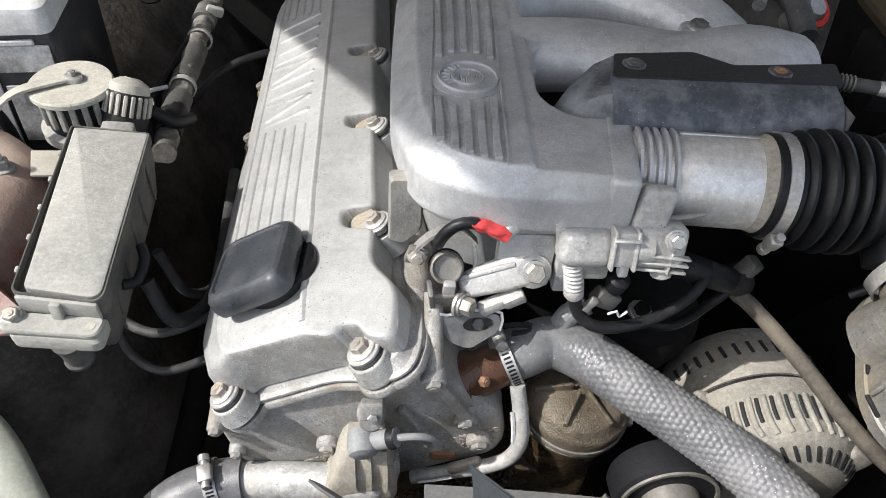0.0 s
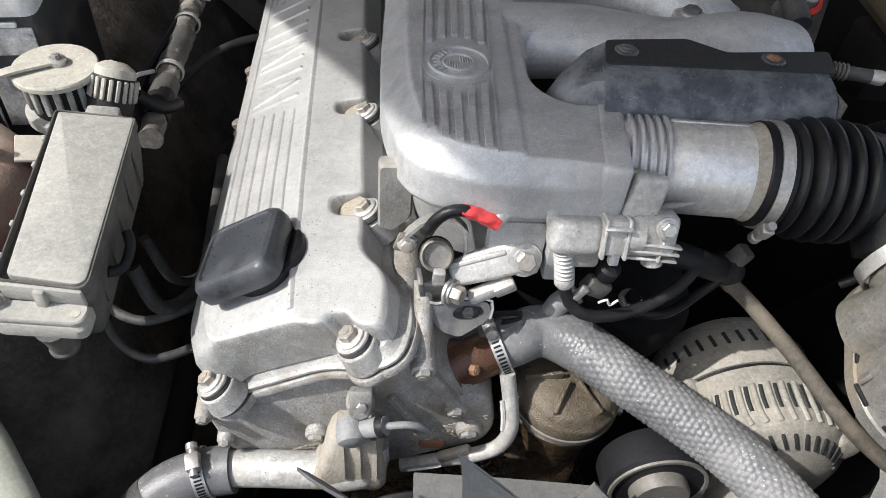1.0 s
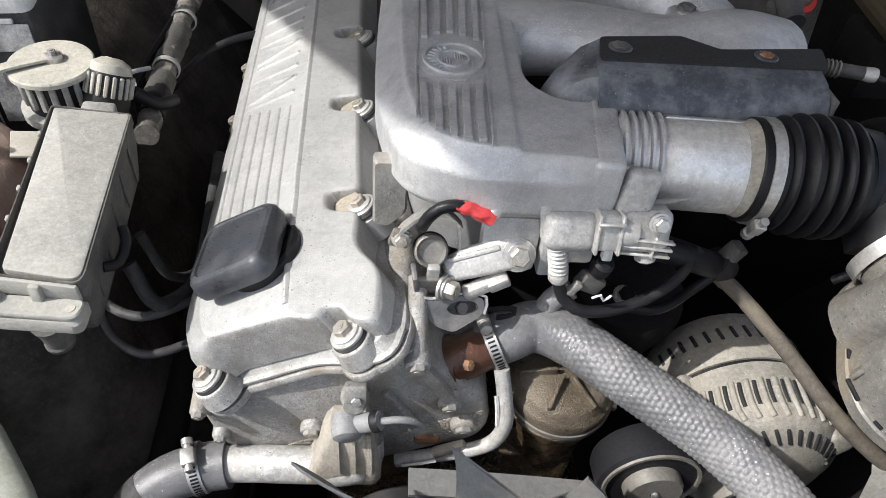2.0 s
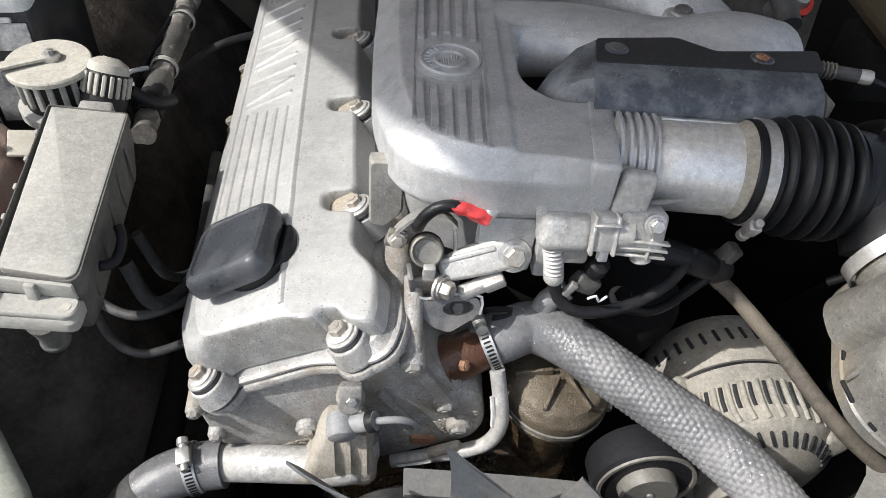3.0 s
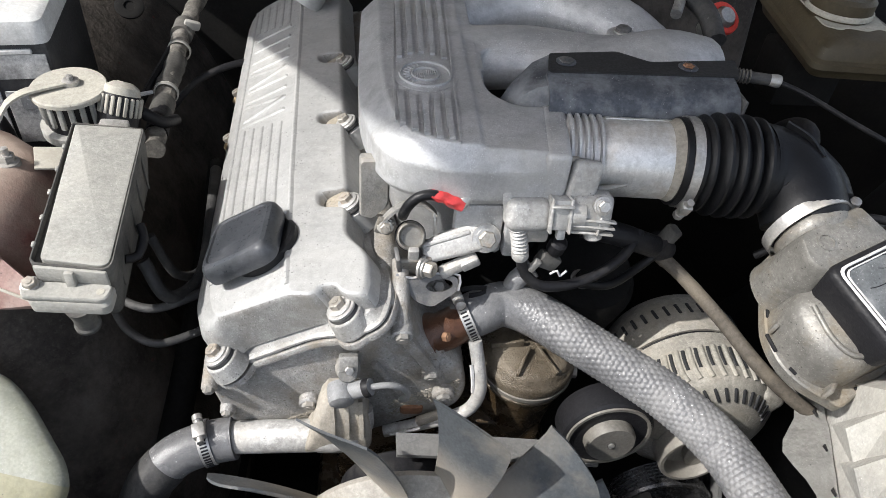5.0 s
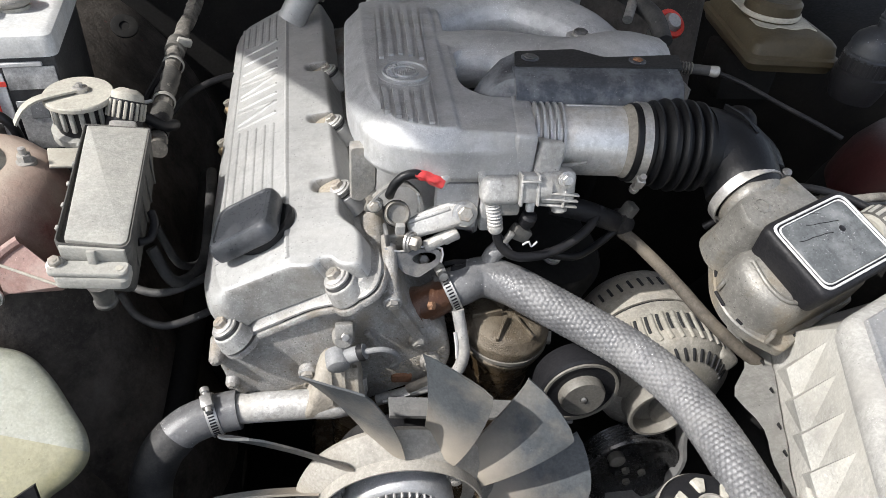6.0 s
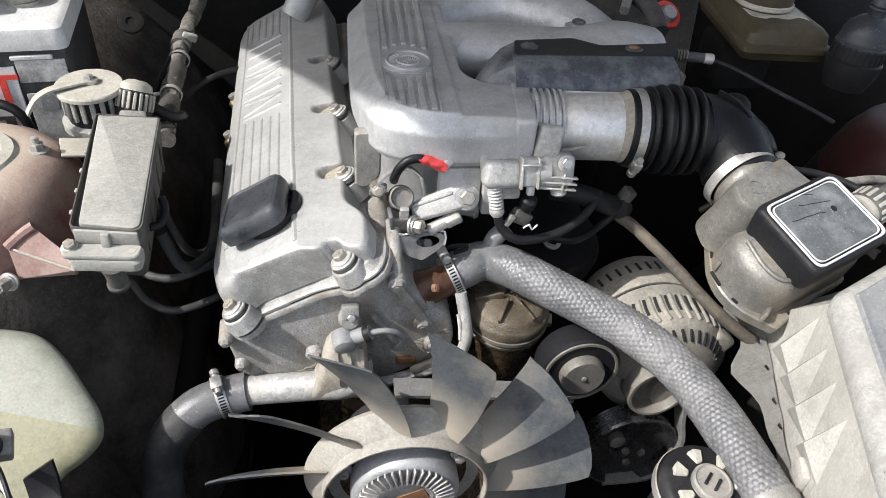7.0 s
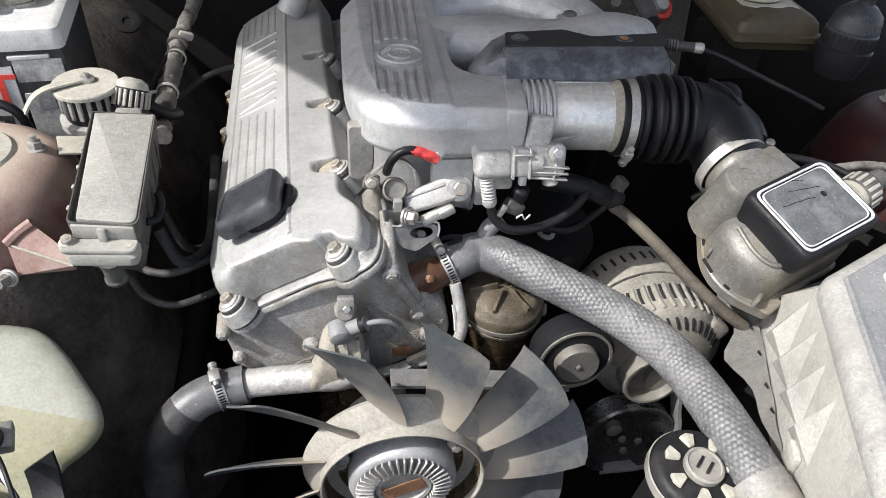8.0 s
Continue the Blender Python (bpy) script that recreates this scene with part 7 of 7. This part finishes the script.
spr = tube([(0.1365, -0.069, 0.036), (0.1390, -0.071, 0.025), (0.1410, -0.073, 0.013)], lambda s, a: 0.0064 + 0.0008 * math.sin(s * 1900), 20, 0.0006)
part("spring_boot", spr, M_PALE, tp, "pale ribbed boot")
part("boot_tip", lathe([(0.0068, -0.003), (0.0070, 0.002), (0.005, 0.005)], (0.1412, -0.0735, 0.0115), (0.15, -0.15, -1), 18), M_PALE, tp)
part("wire", tube([(0.142, -0.074, 0.008), (0.148, -0.076, -0.008), (0.165, -0.078, -0.020), (0.200, -0.070, -0.022), (0.235, -0.055, -0.010), (0.255, -0.035, 0.004)], 0.0045, 10), M_BLACK, tp, "black cable")
sv = thing("small_valve", (0.17, -0.066, 0.0), "small dusty valve with bright clip below the switch", "valve")
part("stem", lathe([(0.006, -0.014), (0.008, -0.004), (0.0095, 0.0), (0.0095, 0.012), (0.007, 0.015)], (0.172, -0.066, 0.014), (0.1, -0.3, 1), 20), M_BLACK, sv)
part("body", rbox((0.026, 0.014, 0.018), pose(0.166, -0.068, 0.000, 0, 30, 10), 0.004, 2), M_BOXSIDE, sv)
sv.scale = (0.8, 0.8, 0.8)
part("clip", tube([(0.168, -0.080, -0.008), (0.174, -0.082, -0.002), (0.178, -0.081, -0.010), (0.184, -0.081, -0.003)], 0.0012, 8), M_WHITE, sv)
part("tip", rbox((0.007, 0.006, 0.016), pose(0.150, -0.078, 0.002, 0, 30, 0), 0.001), M_DUSTY, sv)

# ---- thinner hoses behind the alternator ----
vn = thing("vent_hose", (0.30, -0.05, -0.035), "dusty brown rubber vent hose with open end", "vent hose")
part("hose_wall", tube([(0.286, -0.030, -0.030), (0.300, -0.050, -0.035), (0.322, -0.090, -0.045), (0.345, -0.128, -0.060), (0.372, -0.150, -0.078), (0.41, -0.165, -0.10)], lambda s, a: 0.0062 + 0.0004 * noise.noise((s * 60, math.cos(a), math.sin(a))), 20, hollow=0.7), M_HOSE_BROWN, vn)
part("hose_lip", lathe([(0.0048, -0.004), (0.0068, -0.004), (0.0070, 0.002), (0.0064, 0.004), (0.0044, 0.004)], (0.2875, -0.0325, -0.0306), (0.55, -0.8, -0.2), 20, cap=False), M_HOSE_BROWN, vn)
vh = thing("hose_joint", (0.28, -0.02, -0.02), "black hose with plastic joint and clip", "hose joint")
part("hose", tube([(0.205, -0.028, 0.004), (0.235, -0.036, 0.002), (0.262, -0.034, -0.010), (0.280, -0.026, -0.022)], 0.0105, 18), M_BLACK, vh)
part("joint", lathe([(0.012, -0.010), (0.013, 0.0), (0.011, 0.008)], (0.284, -0.026, -0.022), (0.7, 0.1, -0.6), 22), M_BLACK, vh)
part("clip", rbox((0.012, 0.014, 0.020), pose(0.288, -0.026, -0.008, 10, 20, 20), 0.003), M_BOXSIDE, vh)
solo("cable", tube([(0.20, -0.066, -0.028), (0.230, -0.060, -0.036), (0.262, -0.04, -0.034), (0.284, -0.03, -0.02)], 0.004, 10), M_RUBBER, "thin black cable under the intake", "cable")
# hidden mass added under the intake, its near-black colour standing for shade
dc = thing("dark_fill_mass", (0.235, 0.02, -0.17), "hidden mass under the intake, coloured near-black for shade", "casting")
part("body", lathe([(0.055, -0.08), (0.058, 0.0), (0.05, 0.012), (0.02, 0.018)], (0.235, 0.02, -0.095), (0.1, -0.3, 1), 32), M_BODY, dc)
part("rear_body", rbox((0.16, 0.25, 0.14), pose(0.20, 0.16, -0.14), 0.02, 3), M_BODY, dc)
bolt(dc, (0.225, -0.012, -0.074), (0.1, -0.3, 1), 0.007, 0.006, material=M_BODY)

# ---- right rear: reservoirs and cable ----
bk = thing("brake_fluid_reservoir", (0.48, 0.11, 0.0), "dirty translucent brake fluid reservoir with round cap", "fluid reservoir")
RM = pose(0.503, 0.190, 0.030, 0, 0, -4)
ro = rounded([(-0.050, -0.088), (0.052, -0.088), (0.048, 0.085), (-0.040, 0.085)], 0.012, 5)
part("lower_tank", slab(ro, [(0.050, 0.010), (0.053, 0.003), (0.060, 0.0), (0.063, -0.003), (0.066, -0.003)], RM), M_BRAKE, bk)
part("upper_tank", slab(ro, [(0.066, -0.003), (0.069, -0.003), (0.071, 0.002), (0.082, 0.004), (0.087, 0.009), (0.089, 0.016)], RM), M_BRAKE, bk)
part("cap", lathe([(0.030, 0.0), (0.031, 0.004), (0.031, 0.020), (0.027, 0.024)], RM @ V((-0.004, -0.012, 0.0875)), (0, 0, 1), 36), M_BRAKE, bk)
part("bracket", rbox((0.07, 0.06, 0.06), pose(0.49, 0.19, 0.05), 0.006), M_BODY, bk)
part("cap_ring", lathe([(0.0315, 0.004), (0.0330, 0.005), (0.0330, 0.009), (0.0315, 0.010)], RM @ V((-0.004, -0.012, 0.0875)), (0, 0, 1), 36, cap=False), M_LIDBEIGE, bk)
part("dried_patch", slab(rounded([(-0.034, -0.048, 0.006), (-0.018, -0.056, 0.005), (-0.010, -0.049, 0.004), (0.008, -0.055, 0.006), (0.026, -0.046, 0.005), (0.034, -0.058, 0.006), (0.038, 0.05, 0.02), (-0.030, 0.06, 0.02)], 0.01, 4), [(0.0870, 0.0), (0.0898, 0.001)], RM), M_LIDBEIGE, bk, "pale dried dust patch")
fl2 = thing("ribbed_canister", (0.549, 0.061, 0.049), "dark ribbed canister with grey dusty domed top", "canister")
cc = V((0.554, 0.0673, 0.119))
part("body", lathe([(0.029, -0.040), (0.034, -0.024), (0.036, -0.012), (0.0365, -0.002), (0.0335, 0.0), (0.033, 0.018)], cc, (0.05, 0, 1), 40), M_BLACK, fl2)
for k in range(26):
    m = axis_frame(cc, (0.05, 0, 1)) @ Matrix.Rotation(2 * math.pi * k / 26, 4, "Z") @ pose(0.0332, 0, 0.010)
    part("rib", rbox((0.0022, 0.0036, 0.018), m, 0.0006, 1), M_BLACK, fl2)
part("dome", lathe([(0.0335, 0.017), (0.034, 0.020), (0.032, 0.022), (0.0325, 0.026), (0.031, 0.029), (0.0315, 0.034), (0.028, 0.044), (0.018, 0.053), (0.011, 0.057), (0.011, 0.064), (0.0125, 0.066), (0.011, 0.068), (0.0125, 0.071), (0.011, 0.073), (0.011, 0.09)], cc, (0.05, 0, 1), 40), M_DOME, fl2, "grey dusty dome")
fl2.scale = (0.8, 0.8, 0.8)
tcab = thing("throttle_cable", (0.36, 0.02, 0.10), "throttle cable with adjuster running from the shield", "throttle cable")
part("adjuster", tube([(0.330, 0.052, 0.112), (0.346, 0.047, 0.112), (0.366, 0.042, 0.112)], 0.0050, 16), M_SLEEVE, tcab)
for k in range(7):
    part("thread", lathe([(0.0056, -0.0008), (0.0066, 0.0), (0.0056, 0.0008)], V((0.331, 0.0515, 0.112)).lerp(V((0.348, 0.0465, 0.112)), k / 6), (0.97, -0.27, 0.0), 18, cap=False), M_PULLEY, tcab)
part("ferrule", lathe([(0.0050, -0.006), (0.0056, 0.0), (0.0050, 0.003), (0.003, 0.004)], (0.371, 0.0405, 0.112), (0.97, -0.27, 0.0), 16), M_STEEL, tcab, "bright ferrule")
part("cable", tube([(0.370, 0.041, 0.112), (0.392, 0.026, 0.108), (0.422, -0.005, 0.100), (0.450, -0.027, 0.092), (0.470, -0.042, 0.085)], 0.0021, 12), M_BLACK, tcab)
# rear right: red-ringed plug, grey shock tower sheet, pipes
rr = thing("red_ring_plug", (0.41, 0.25, 0.06), "plug with bright red sealing ring near the bulkhead", "electrical plug")
part("ring", lathe([(0.013, -0.005), (0.0185, -0.004), (0.0195, 0.0), (0.0185, 0.004), (0.013, 0.005)], (0.413, 0.243, 0.082), (0.2, -0.6, 0.75), 32, cap=False), M_REDINK, rr, "red rubber ring")
part("core", lathe([(0.012, -0.03), (0.012, 0.006), (0.009, 0.010)], (0.413, 0.243, 0.082), (0.2, -0.6, 0.75), 24), M_STEEL, rr)
part("lead", tube([(0.352, 0.30, 0.105), (0.362, 0.245, 0.108), (0.372, 0.205, 0.104), (0.372, 0.165, 0.090)], 0.0105, 16), M_SLEEVE, rr)
part("lever", tube([(0.340, 0.205, 0.10), (0.352, 0.230, 0.108), (0.366, 0.262, 0.112)], 0.006, 12), M_STEEL, rr)
solo("rear_hose", tube([(0.40, 0.02, 0.04), (0.415, 0.03, 0.06), (0.42, 0.06, 0.05), (0.41, 0.1, 0.0)], 0.013, 16), M_BLACK, "black hose under the throttle cable", "hose")
solo("washer_pump", lathe([(0.020, -0.03), (0.024, -0.01), (0.024, 0.012), (0.012, 0.018), (0.006, 0.03)], (0.475, -0.055, 0.0), (0, 0, 1), 24), M_BOXSIDE, "small dark ribbed pump in shade", "pump")
solo("bulkhead_pad", rbox((0.26, 0.03, 0.30), pose(0.42, 0.42, 0.0, -12, 0, 0), 0.012, 3), M_FENDER, "dark sound-deadening pad at the bulkhead", "insulation pad")

# breather hose at the back of the cover
bh = thing("breather_hose", (-0.02, 0.42, 0.03), "black breather hose clamped to a cast stub at the cover's rear", "breather hose")
part("stub", tube([E(-0.030, 0.405, 0.030), E(-0.005, 0.412, 0.044), E(0.02, 0.425, 0.052)], 0.019, 24), M_COVER, bh)
part("hose", tube([E(0.012, 0.420, 0.050), E(0.045, 0.44, 0.056), E(0.09, 0.47, 0.045), E(0.14, 0.52, 0.02)], 0.0225, 22), M_RUBBER, bh)
clamp_band(bh, E(0.018, 0.424, 0.0515), TILT.to_3x3() @ V((0.9, 0.4, 0.2)), 0.0235, 0.009)
# bulkhead clutter in the dark
solo("bulkhead_boss", lathe([(0.018, 0.0), (0.018, 0.003), (0.016, 0.004), (0.007, 0.003), (0.006, 0.001)], (-0.288, 0.43, -0.012), (0.2, -0.6, 0.8), 28), M_BODY, "dark round boss on the inner panel", "boss")

# ---- brake line, loom and bracket in the dark right rear corner ----
solo("brake_line", tube([(0.36, -0.02, 0.02), (0.42, -0.03, 0.01), (0.47, -0.01, 0.00), (0.53, -0.03, 0.00), (0.60, -0.05, 0.02)], 0.0026, 10), M_EYE, "thin grey brake line in the shade", "brake line")
lm = thing("side_loom", (0.44, 0.0, 0.02), "dark taped wiring loom under the throttle cable", "wiring loom")
part("loom", tube([(0.405, 0.05, 0.05), (0.425, 0.02, 0.045), (0.43, -0.02, 0.02), (0.455, -0.05, 0.0), (0.50, -0.07, -0.02)], lambda s, a: 0.0075 + 0.0012 * noise.noise((s * 80, a, 1)), 14), M_SLEEVE, lm)
part("loom_clip", lathe([(0.0080, -0.004), (0.0098, -0.003), (0.0098, 0.003), (0.0080, 0.004)], (0.4265, 0.005, 0.036), (0.1, -0.8, -0.5), 18, cap=False), M_BOXSIDE, lm)
